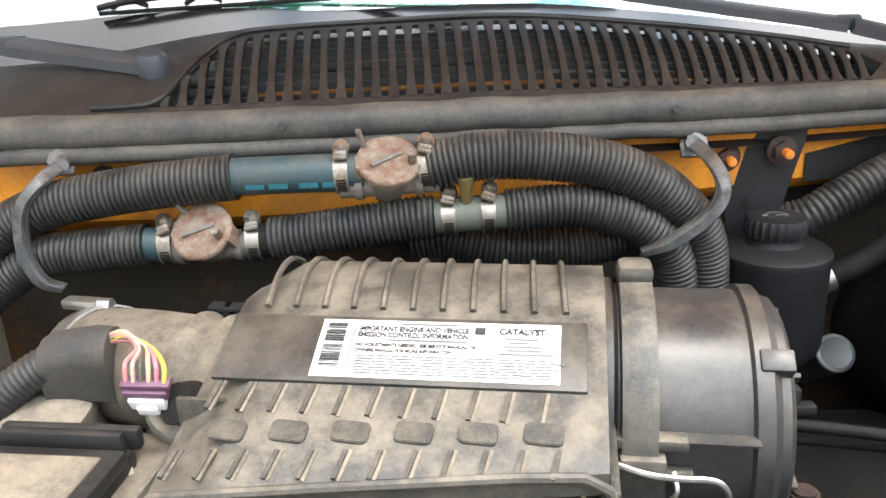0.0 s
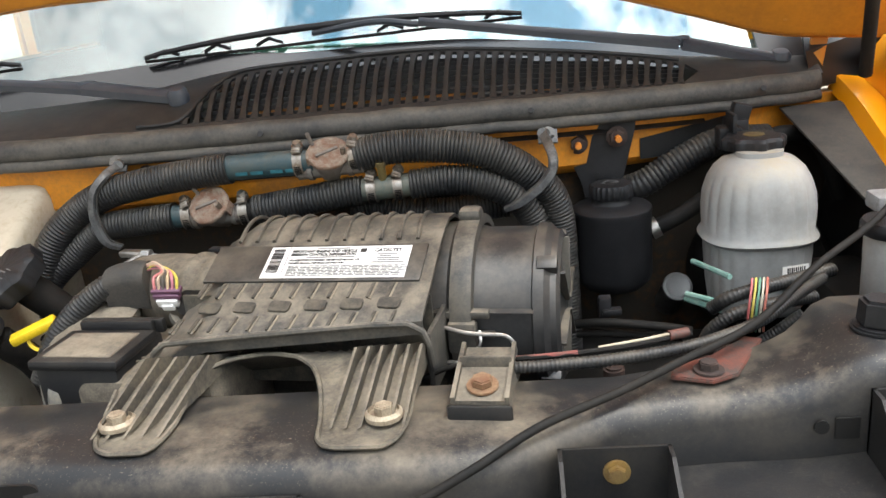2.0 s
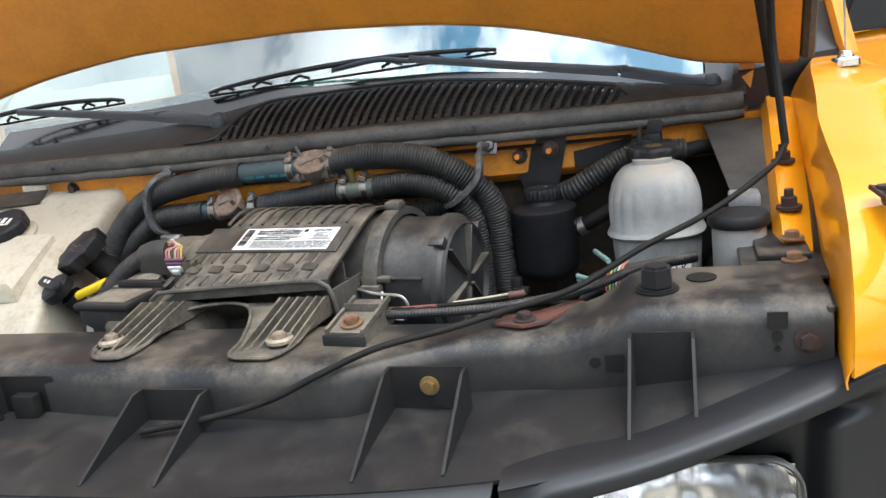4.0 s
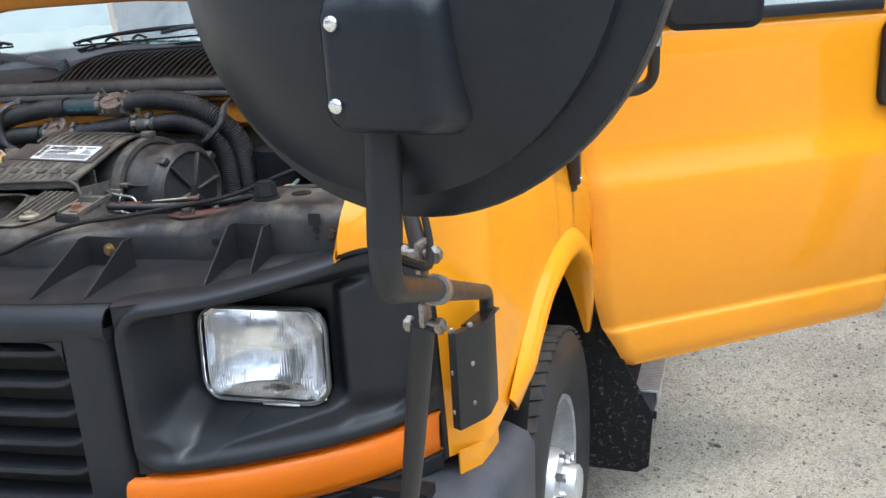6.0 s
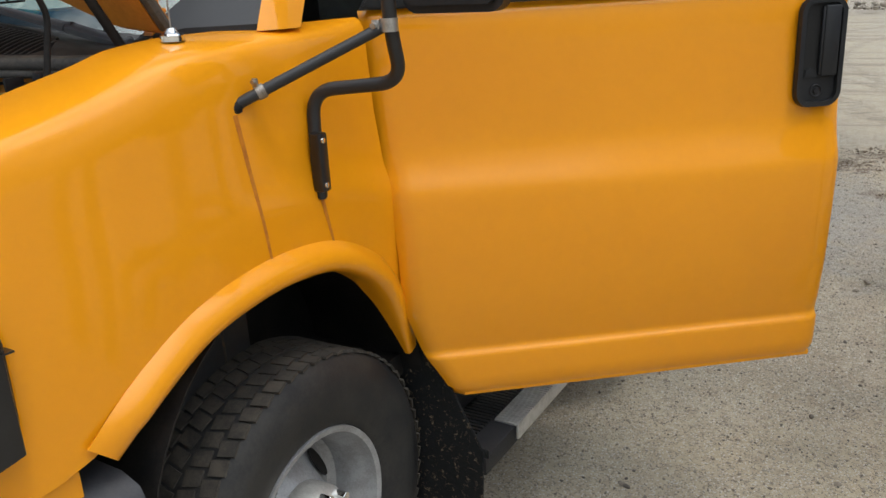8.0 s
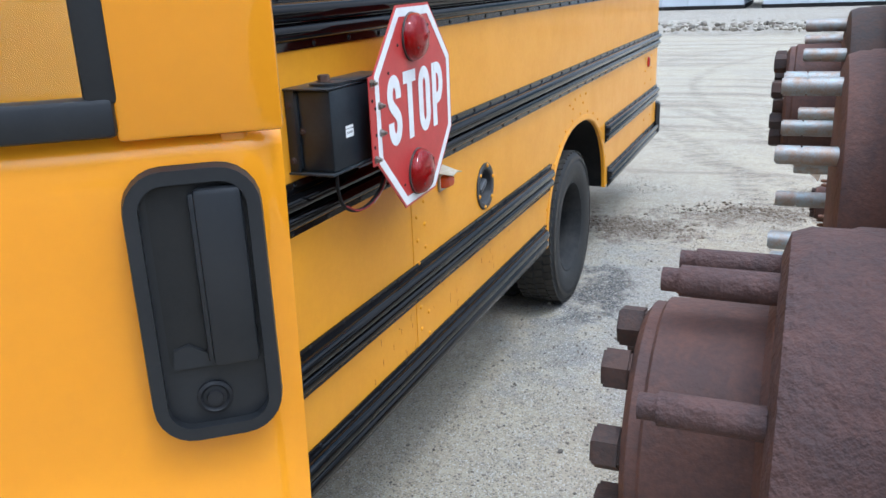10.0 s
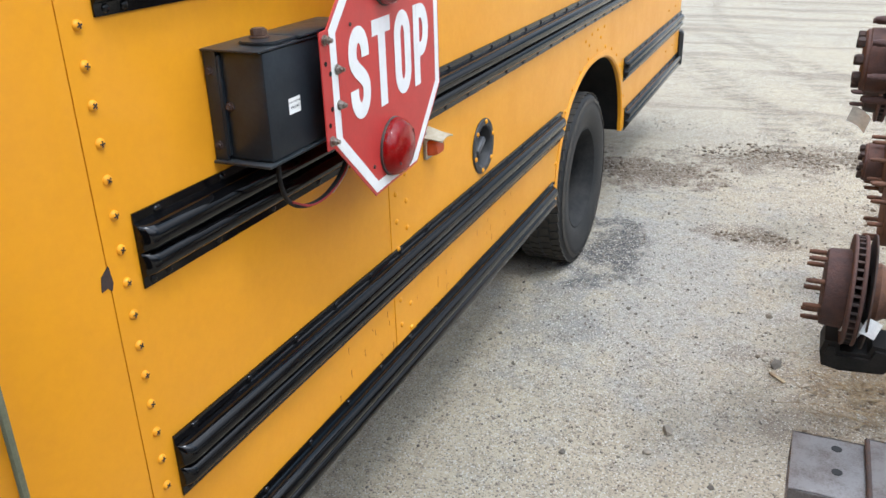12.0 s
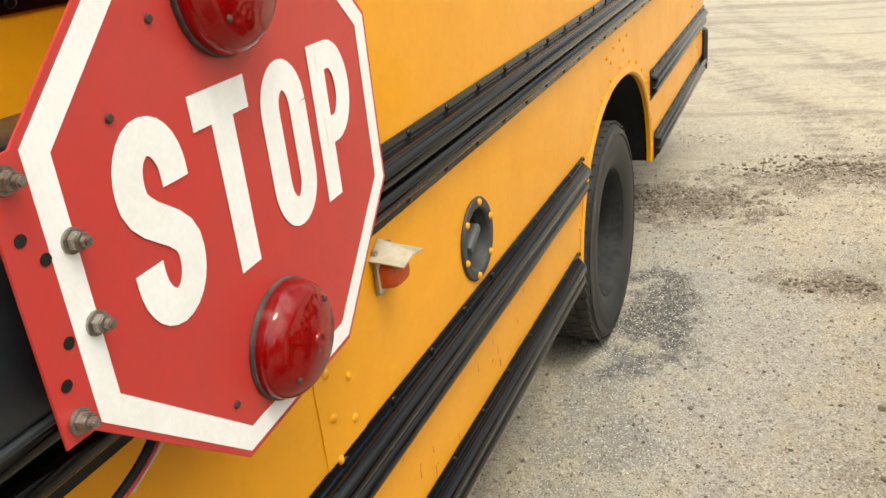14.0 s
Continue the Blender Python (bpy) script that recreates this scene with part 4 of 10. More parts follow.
def fender_slice(y, v):
    """Outer skin of the fender at y: v runs from the hood gap (0) over the crease to the lower edge (1)."""
    xi = curve_at([(0.43, 0.685), (0.50, 0.687), (0.58, 0.688), (0.66, 0.690), (0.74, 0.698), (0.85, 0.706), (1.0, 0.725), (1.2, 0.772), (1.40, 0.815)], y)
    zi = curve_at([(0.43, 1.408), (0.50, 1.424), (0.58, 1.440), (0.66, 1.458), (0.74, 1.477), (0.82, 1.498), (0.95, 1.509), (1.40, 1.511)], y)
    xs = curve_at([(0.43, 0.838), (0.50, 0.848), (0.70, 0.860), (1.1, 0.861), (1.40, 0.864)], y)
    zl = curve_at([(0.43, 0.872), (0.48, 0.885), (0.56, 0.905), (0.74, 0.975), (0.90, 1.02), (1.05, 1.03), (1.2, 1.005), (1.33, 0.94), (1.40, 0.87)], y)
    zk = zi - curve_at([(0.43, 0.15), (0.8, 0.19), (1.4, 0.20)], y)
    # the rear of the fender is hollowed above the shoulder, like the door
    hollow = curve_at([(0.9, 0.0), (1.25, 0.018), (1.40, 0.024)], y)
    if v < 0.5:
        fx = curve_at([(p, a) for p, a, _ in SLICE], v)
        drop = curve_at([(p, d) for p, _, d in SLICE[:-1]] + [(0.5, zi - zk)], v)
        x, z = xi + (xs - hollow - xi) * fx, zi - drop
    else:
        t = (v - 0.5) / 0.5
        z = lerp(zk, zl, t)
        x = xs - hollow * (1 - curve_at([(0.0, 0.0), (0.25, 0.15), (0.5, 1.0), (1.0, 1.0)], t)) + 0.004 * math.sin(math.pi * t)
    back = curve_at([(1.30, 0.0), (1.40, 1.0)], y) * curve_at([(0.4, -0.02), (0.75, 0.012), (1.0, 0.03)], v)
    return Vector((x, y + back, z))


NOSE_Y = 0.50
NOSE_EDGE = ((0.0, 0.669, 0.288, 1.262), (0.12, 0.700, 0.310, 1.268), (0.24, 0.730, 0.338, 1.268), (0.33, 0.748, 0.364, 1.261), (0.40, 0.761, 0.386, 1.245), (0.47, 0.769, 0.396, 1.212),
             (0.56, 0.775, 0.399, 1.155), (0.75, 0.782, 0.400, 1.03), (1.0, 0.786, 0.402, 0.872))


def nose_edge(v):
    """The fender's front edge, round the lamp housing."""
    return Vector([curve_at([(q[0], q[k]) for q in NOSE_EDGE], v) for k in (1, 2, 3)])


def fender_point(y, v):
    """The whole skin: ahead of NOSE_Y it runs into the edge round the lamp housing; y is then 0.328 at that edge."""
    if y >= NOSE_Y:
        return fender_slice(y, v)
    t = (y - 0.328) / (NOSE_Y - 0.328)
    a, b = nose_edge(v), fender_slice(NOSE_Y, v)
    tb = (fender_slice(NOSE_Y + 0.02, v) - b) / 0.02 * 0.17
    f = curve_at([(0.0, 0.0), (0.25, 0.55), (0.45, 1.0), (1.0, 1.0)], v)
    ta = Vector((0.010, -0.02, 0.30)).lerp(Vector((0.075, 0.09, 0.01)), f)
    h = t * t
    g = h * t
    return (2 * g - 3 * h + 1) * a + (g - 2 * h + t) * ta + (3 * h - 2 * g) * b + (g - h) * tb


def fender_sheet():
    ys = [0.328 + (NOSE_Y - 0.328) * k / 16 for k in range(16)] + [0.50 + 0.036 * k for k in range(26)]
    return sheet([[fender_point(y, k / 48) for k in range(49)] for y in ys if y <= 1.402], 0.004)


fender = part("fender", fender_sheet(), M_YELLOW, bus, "glossy yellow front fender", 60)
LEDGE = [(0.325, 1.250), (0.36, 1.258), (0.41, 1.272), (0.46, 1.292), (0.52, 1.308), (0.6, 1.336), (0.7, 1.368), (0.8, 1.40), (0.9, 1.432), (1.1, 1.47)]


def ledge_x(y):
    return 0.664 + 0.043 * (y - 0.33)


def inner_wall():
    """The fender's inner wall, from its crest down to the bolted ledge."""
    rows = []
    for k in range(31):
        p = fender_point(0.335 + 0.0225 * k, 0)
        x1, z1 = min(ledge_x(p.y), p.x - 0.004), min(curve_at(LEDGE, p.y), p.z - 0.002)
        rows.append([(lerp(p.x, x1, t) - 0.004 * math.sin(math.pi * t), p.y, lerp(p.z, z1, t)) for t in (0.0, 0.15, 0.4, 0.7, 1.0)])
    return sheet(rows, 0.002)


part("inner_wall", inner_wall(), M_YELLOW, fender, "", 60)
part("fender_flange", sheet([[(ledge_x(y) - d, y, curve_at(LEDGE, y) + dz) for d, dz in ((-0.004, 0.0), (0.004, 0.004), (0.04, 0.010), (0.05, -0.01))] for y in [0.47 + 0.04 * k for k in range(14)]], 0.003), M_YELLOW, fender, "bolted inner fender flange")


def arch_line():
    return spline([(0.862, 0.553, 0.905), (0.864, 0.65, 0.970), (0.865, 0.78, 1.032), (0.866, 0.92, 1.058), (0.866, 1.05, 1.06), (0.866, 1.18, 1.038), (0.866, 1.30, 0.976), (0.864, 1.375, 0.900), (0.858, 1.435, 0.80), (0.850, 1.485, 0.70)], 0.02)


def flare(line):
    """A rounded flare round the arch."""
    rows = []
    mid = Vector((0.86, 1.03, 0.45))
    for k, p in enumerate(line):
        way = Vector((0, p.y - mid.y, p.z - mid.z)).normalized()
        f = min(1.0, k / 5 + 0.15, (len(line) - 1 - k) / 16 + 0.2)
        rows.append([(p.x + dx * f, p.y + way.y * r, p.z + way.z * r) for r, dx in ((0.030, -0.003), (0.018, 0.010), (0.002, 0.020), (-0.014, 0.023), (-0.028, 0.018), (-0.036, 0.006), (-0.038, -0.02), (-0.038, -0.06))])
    return sheet(rows, 0.003)


part("wheel_arch_flare", flare(arch_line()), M_YELLOW, fender, "", 60)
part("inner_arch", wheel_well(1.05, 0.62, 0.44, 0.52, 0.86), M_DARK, bus, "black mud-spattered wheel housing")

# -- front wheel --
FWX, FWY, FWZ = 0.745, 1.08, 0.410
fm = facing((FWX, FWY, FWZ), (1, 0, 0))
fw = part("front_wheel", moved(tyre(0.410, 0.22, 0.228), fm), M_TYREDUST, bus, "dusty black ribbed tyre on a silver steel wheel")
part("tread", moved(tread(0.410, 0.22, 64), fm), M_TREAD, fw)
part("rim", moved(lathe([(0.232, 0.082), (0.230, 0.090), (0.216, 0.086), (0.208, 0.055), (0.192, 0.035), (0.188, -0.02), (0.17, -0.035), (0.15, -0.03), (0.10, 0.02), (0.08, 0.034), (0, 0.034)], 56), fm), M_WHEEL, fw, "silver painted steel rim")
# dark discs on the rim paint the shade of its hand holes
for k in range(4):
    a = radians(90 * k + 35)
    part("hand_hole", moved(moved(moved(cyl(0.036, 0.004, 28), Matrix.Diagonal((0.85, 1.35, 1.0, 1.0))), pose(0, 0, 0, 0, 44, 0)), fm @ pose(0.135 * math.cos(a), 0.135 * math.sin(a), -0.010, 0, 0, math.degrees(a))), M_DARK, fw)
part("hub_cap", moved(lathe([(0.092, 0.02), (0.092, 0.075), (0.085, 0.09), (0.062, 0.1), (0.055, 0.135), (0.045, 0.142), (0, 0.142)], 36), fm), M_ALU, fw, "bright aluminium hub cap")
HUBNUT = bolt_mesh("wheel_nut", 0.012, 0.03, 0.0, M_CHROME)
for k in range(8):
    shared("wheel_nut", HUBNUT, fw, fm @ pose(0.076 * math.cos(k * math.pi / 4), 0.076 * math.sin(k * math.pi / 4), 0.088))
fw2 = place_under(new("front_wheel", fw.data), bus, Matrix.Translation((2 * (MID - FWX), 0, 0)))

# mud flap and step
flap = [(0.50, 0.24), (0.54, 0.22), (0.985, 0.22), (1.02, 0.245), (1.03, 0.42), (0.885, 0.70), (0.84, 0.76), (0.50, 0.76)]
part("mud_flap", moved(prism(flap, 0.008, "y", 0, 0.002), Matrix.Translation((0, 1.49, 0))), M_FLAP, bus, "black mud flap caked with dried mud")
part("flap_bar", box(0.78, 1.04, 1.499, 1.506, 0.40, 0.425, 0.002), M_FLAP, bus)
step = part("entry_step", box(0.55, 1.02, 1.52, 2.30, 0.33, 0.385, 0.006), M_BLACK, bus, "black step with ribbed tread and bright nosing")
part("tread_mat", joined(*[box(0.56, 0.945, 1.60 + 0.016 * k, 1.609 + 0.016 * k, 0.3845, 0.390) for k in range(42)]), M_BLACKDUST, step)
part("nosing", joined(box(0.955, 1.03, 1.70, 2.31, 0.385, 0.392, 0.002), box(1.022, 1.03, 1.70, 2.31, 0.345, 0.39, 0.002), *[box(0.958, 1.0305, 1.705 + 0.0125 * k, 1.7115 + 0.0125 * k, 0.391, 0.3955) for k in range(48)]), M_ALU, step, "bright ribbed aluminium nosing")
part("sill", box(0.55, 0.86, 1.5, 2.38, 0.40, 0.52, 0.01), M_BLACKDUST, bus)

# -- the driver's door, swung open --
HINGE = Vector((0.866, 1.421, 0))
DOOR = Matrix.Translation(HINGE) @ pose(0, 0, 0, 0, 0, 38.8) @ Matrix.Diagonal((0.984, 1.0, 1.0, 1.0))   # x along the door, -y outward


def door_edge(z):
    lo = curve_at([(0.56, 0.118), (0.60, 0.095), (0.70, 0.035), (0.85, -0.004), (0.97, -0.010), (1.14, -0.022), (1.22, -0.036), (1.52, -0.058)], z)
    hi = curve_at([(0.56, 1.112), (0.677, 1.114), (0.93, 1.114), (1.12, 1.121), (1.2, 1.125), (1.42, 1.129), (1.52, 1.131)], z)
    return lo, hi


def door_out(z):
    return curve_at([(0.56, -0.012), (0.595, 0.012), (0.677, 0.016), (0.690, 0.006), (0.72, 0.012), (0.85, 0.030), (1.00, 0.038), (1.10, 0.035), (1.16, 0.016), (1.215, 0.004), (1.32, 0.0), (1.45, -0.003), (1.505, -0.008), (1.522, -0.022)], z)


def door_skin():
    zs = [0.56, 0.566, 0.575, 0.595, 0.62, 0.65, 0.670, 0.677, 0.683, 0.690, 0.698, 0.71] + [0.70 + 0.02 * k for k in range(1, 41)] + [1.508, 1.516, 1.522]
    rows = []
    for z in zs:
        a, b = door_edge(z)
        row = []
        for k in range(41):
            t = k / 40
            s = lerp(a, b, t)
            # the lower crease rises towards the hinge
            zz = z + (0.006 * (1 - t) if 0.60 < z < 1.0 else 0.0) * math.sin(min(1, max(0, (z - 0.60) / 0.05)) * math.pi / 2) * (1 if z < 0.7 else max(0, (1.0 - z) / 0.3))
            edge = min(1.0, t * 60, (1 - t) * 60)
            row.append((s, -door_out(z) + 0.02 * (1 - edge) ** 2, zz))
        rows.append(row)
    return moved(sheet(rows, 0.003), DOOR)


def door_slab(s0, s1, z0, z1, y0=0.018, y1=0.075, bevel=0.006):
    return moved(box(s0, s1, y0, y1, z0, z1, bevel), DOOR)


door = part("driver_door", door_skin(), M_YELLOW, bus, "yellow driver's door standing open", 50)
part("inner_panel", door_slab(0.14, 1.10, 0.585, 1.50, 0.03, 0.09), M_BLACK, door)
part("door_edge", moved(joined(box(1.075, 1.100, 0.012, 0.05, 0.585, 1.95, 0.004), box(0.14, 1.10, 0.0, 0.06, 0.565, 0.58, 0.003), box(0.06, 0.09, 0.02, 0.05, 0.75, 1.5, 0.003)), DOOR), M_YELLOW, door)


def window_frame():
    bms = [box(0.99, 1.132, 0.001, 0.015, 1.518, 2.0, 0.005), box(0.99, 1.085, 0.012, 0.05, 1.518, 2.0, 0.006), box(0.35, 1.125, 0.0, 0.05, 1.96, 2.06, 0.012)]
    return moved(joined(*bms), DOOR)


part("window_frame", window_frame(), M_YELLOW, door)
part("belt_seal", moved(joined(box(0.205, 0.992, -0.004, 0.02, 1.523, 1.557, 0.006), box(0.968, 0.996, -0.002, 0.02, 1.55, 1.98, 0.006)), DOOR), M_BEZEL, door, "black belt-line weather strip")
sail = [(-0.055, 1.5255), (0.205, 1.5255), (0.215, 1.60), (0.215, 1.95), (0.15, 1.95), (0.02, 1.66)]
part("sail_panel", moved(prism(sail, 0.03, "y", -0.004, 0.004), DOOR), M_BEZEL, door, "black triangular mirror patch")
part("window_glass", moved(box(0.21, 1.0, 0.022, 0.027, 1.54, 1.97), DOOR), M_GLASS, door)
hand = part("handle_bezel", moved(joined(prism(rounded(0.120, 0.258, 0.037, 6, 1.050, 1.360), -0.008, "y", -0.0035, 0.003)), DOOR @ Matrix.Translation((-0.005, 0, 0.008))), M_BEZEL, door, "black pull handle recess with a lock")


def frame_ring(w, h, r, b, d, cx, cy, y):
    o, i = rounded(w, h, r, 6, cx, cy), rounded(w - 2 * b, h - 2 * b, max(r - b, 0.003), 6, cx, cy)
    bm = bmesh.new()
    n = len(o)
    A = [bm.verts.new((a, y, c)) for a, c in o]
    B = [bm.verts.new((a, y - d, c)) for a, c in [((p[0] - cx) * 0.97 + cx, (p[1] - cy) * 0.985 + cy) for p in o]]
    C = [bm.verts.new((a, y - d, c)) for a, c in i]
    D = [bm.verts.new((a, y, c)) for a, c in i]
    for P, Q in ((A, B), (B, C), (C, D)):
        for k in range(n):
            bm.faces.new((P[k], P[(k + 1) % n], Q[(k + 1) % n], Q[k]))
    return bm


part("handle_rim", moved(frame_ring(0.120, 0.258, 0.037, 0.014, 0.012, 1.050, 1.360, -0.011), DOOR @ Matrix.Translation((-0.005, 0, 0.008))), M_BEZEL, hand)
HAND = DOOR @ Matrix.Translation((-0.005, 0, 0.008))
# a flat plate: the depth of the grip recess is only its shade-black colour
part("recess_shade", moved(prism(rounded(0.082, 0.172, 0.012, 5, 1.052, 1.386), -0.0012, "y", -0.0112), HAND), M_RECESS_SHADE, hand)
part("handle_shelf", moved(prism([(1.013, 1.302), (1.058, 1.302), (1.056, 1.310), (1.030, 1.326), (1.016, 1.322)], -0.0035, "y", -0.0120, 0.001), HAND), M_BEZEL, hand)
part("handle_grip", moved(joined(box(1.050, 1.0925, -0.0265, -0.0125, 1.304, 1.470, 0.006), box(1.046, 1.056, -0.022, -0.0125, 1.308, 1.466, 0.003)), HAND), M_BEZEL, hand, "black lifting grip")
part("lock", moved(moved(lathe([(0.0165, 0), (0.0165, 0.003), (0.0135, 0.0045), (0.011, 0.002), (0.008, 0.0025), (0.007, 0.006), (0, 0.0065)], 24), facing((1.047, -0.0115, 1.270), (0, -1, 0))), HAND), M_BLACK, hand)

# -- A pillar, cab shell, windscreen --
part("a_pillar", loft([[(x + d, y + e, z) for d, e in ((0, 0), (0.026, 0.04), (0.034, 0.09), (-0.01, 0.085), (-0.014, 0.03))] for x, y, z in ((0.792, 1.092, 1.505), (0.76, 1.22, 1.72), (0.70, 1.52, 2.12), (0.62, 1.70, 2.30))]), M_YELLOW, bus, "yellow windscreen pillar", 50)
part("cab_side", joined(box(0.55, 0.84, 1.74, 2.40, 2.28, 2.34, 0.02)), M_YELLOW, bus)
part("cab_roof", box(mirrored_x(0.62), 0.62, 1.72, 2.76, 2.30, 2.36, 0.02), M_YELLOW, bus)
part("cab_side", box(mirrored_x(0.84), mirrored_x(0.80), 1.40, 2.76, 0.5, 1.53), M_YELLOW, bus)
part("cab_side", box(mirrored_x(0.84), mirrored_x(0.80), 2.30, 2.76, 1.53, 2.34), M_YELLOW, bus)
part("cab_floor", box(mirrored_x(0.80), 0.80, 0.95, 2.76, 0.60, 0.66), M_DARK, bus)
part("dashboard", box(mirrored_x(0.70), 0.70, 1.20, 1.55, 1.1, 1.47, 0.04), M_DASH, bus, "grey dashboard")
for sx in (0.05, -0.8):
    part("seat_back", box(sx, sx + 0.5, 2.2, 2.34, 0.9, 1.75, 0.05), M_DASH, bus)
part("partition", box(mirrored_x(0.80), 0.78, 2.70, 2.74, 0.6, 2.3), M_DARK, bus)
part("headliner", box(mirrored_x(0.78), 0.60, 1.66, 2.74, 2.27, 2.295), M_DARK, bus)
part("side_lining", box(mirrored_x(0.797), mirrored_x(0.78), 2.28, 2.74, 1.535, 2.27), M_DARK, bus)
part("side_lining", box(mirrored_x(0.797), mirrored_x(0.78), 1.40, 2.74, 0.62, 1.52), M_DARK, bus)

# rust streaks below the mirror mounts
for y0, y1, z0, z1 in ((0.940, 0.983, 1.372, 1.085), (1.148, 1.176, 1.165, 1.06)):
    rows = []
    for k in range(14):
        t = k / 13
        y, z = lerp(y0, y1, t), lerp(z0, z1, t)
        v = min(range(37), key=lambda j: abs(fender_point(y, j / 36)[2] - z)) / 36
        x = fender_point(y, v)[0]
        w = 0.0058 * (1 - 0.45 * t)
        rows.append([(x + 0.0006, y - w, z), (x + 0.0009, y + w, z)])
    part("rust_streak", sheet(rows), M_STREAK, fender)


# ---- the front: grille, lamp housings, bumper ----
def front_y(x):
    """How the nose sweeps back towards the corner."""
    x = abs(x - MID) + MID
    return curve_at([(MID, 0.085), (0.0, 0.095), (0.20, 0.118), (0.34, 0.150), (0.45, 0.190), (0.60, 0.262), (0.72, 0.335), (0.80, 0.405)], x)


def grille_bar(z):
    """A thin rounded blade whose ends curl up into the frame."""
    rings = []
    n = 48
    for k in range(n + 1):
        x = lerp(mirrored_x(0.27), 0.27, k / n)
        y = front_y(x) + 0.010
        e = abs(x - MID)
        up = 0.012 * max(0.0, (e - 0.485) / 0.035) ** 2
        rings.append([(x, y + dy, z + up + dz) for dy, dz in ((0.0, -0.002), (0.002, 0.005), (0.010, 0.0075), (0.05, 0.004), (0.05, -0.002), (0.010, -0.006), (0.002, -0.0055))])
    return loft(rings)


def corner_fillet(side):
    """Rounds the upper corner of the grille's opening."""
    r = 0.034
    arc_pts = [(0.264 - r + r * math.cos(radians(a)), 1.152 - r + r * math.sin(radians(a))) for a in range(0, 91, 15)]
    out = arc_pts + [(0.266, 1.154)]
    bm = bmesh.new()
    lo, hi = ([bm.verts.new((x if side > 0 else mirrored_x(x), front_y(x) + d, z)) for x, z in out] for d in (0.004, 0.04))
    bm.faces.new(lo)
    bm.faces.new(hi[::-1])
    for k in range(len(lo)):
        j = (k + 1) % len(lo)
        bm.faces.new((lo[k], hi[k], hi[j], lo[j]))
    return bm


GX = 0.335
grille = part("grille", joined(
    sheet([[(x, front_y(x) + dy, z) for z, dy in ((1.150, 0.03), (1.152, 0.006), (1.162, 0.0), (1.185, 0.002), (1.199, 0.012), (1.206, 0.03), (1.207, 0.06))] for x in [lerp(mirrored_x(GX), GX, k / 40) for k in range(41)]], 0.004),
    sheet([[(x, front_y(x) + dy, z) for x, dy in ((0.262, 0.04), (0.264, 0.010), (0.272, 0.0), (0.31, 0.0), (0.326, 0.005), (0.334, 0.018), (0.335, 0.04))] for z in (0.74, 0.9, 1.0, 1.1, 1.17)], 0.004),
    sheet([[(mirrored_x(x), front_y(x) + dy, z) for x, dy in ((0.262, 0.04), (0.264, 0.010), (0.272, 0.0), (0.31, 0.0), (0.326, 0.005), (0.334, 0.018), (0.335, 0.04))] for z in (0.74, 0.9, 1.0, 1.1, 1.17)], 0.004),
    corner_fillet(1), corner_fillet(-1),
), M_BEZEL, bus, "satin black grille with horizontal bars", 50)
for k in range(7):
    part("grille_bar", grille_bar(1.129 - 0.0517 * k), M_BEZEL, grille)
# added black sheet that paints the shade behind the bars
part("grille_shade", box(mirrored_x(0.32), 0.32, 0.21, 0.22, 0.72, 1.19), M_RECESS_SHADE, grille)
part("grille_lower", sheet([[(x, front_y(x) + 0.004, z) for z in (0.70, 0.75)] for x in [lerp(mirrored_x(GX), GX, k / 20) for k in range(21)]], 0.01), M_BEZEL, grille)


def badge_block(x0, x1, z0, z1, notch):
    """One block of the maker's badge as a plain shape."""
    out = [(x0, z0), (x1, z0), (x1, z0 + notch), (x0 + notch * 1.4, z0 + notch), (x0 + notch * 1.4, z1 - notch), (x1, z1 - notch), (x1, z1), (x0, z1)]
    return out


for j, (x0, x1) in enumerate(((-0.50, -0.38), (-0.365, -0.235), (-0.218, -0.074))):
    o = badge_block(x0, x1, 0.916, 1.032, 0.031)
    part("badge_block", prism(o, 0.012, "y", front_y(-0.2) - 0.006, 0.003), M_CHROME, grille, "plain chrome-edged red badge block")
    cx, cz = (x0 + x1) / 2, 0.974
    part("badge_fill", prism([(cx + (a - cx) * 0.90 - 0.002, cz + (b - cz) * 0.86) for a, b in badge_block(x0, x1, 0.916, 1.032, 0.028)], 0.004, "y", front_y(-0.2) - 0.0085, 0.001), M_RED, grille)


# -- lamp housing: a frame round a deep pocket --
BX = 0.782           # outer end of the lamp housing


def bezel_top(x):
    return curve_at([(0.342, 1.205), (0.45, 1.214), (0.60, 1.241), (0.669, 1.257), (0.70, 1.263), (0.73, 1.263), (0.748, 1.256), (0.761, 1.240), (0.770, 1.208), (0.777, 1.16), (BX, 1.09)], x)


def bezel_low(x):
    return curve_at([(0.342, 0.918), (0.45, 0.920), (0.60, 0.932), (0.70, 0.948), (0.75, 0.960), (BX, 0.968)], x)


def smooth(a, b, x):
    t = min(1.0, max(0.0, (x - a) / (b - a)))
    return t * t * (3 - 2 * t)


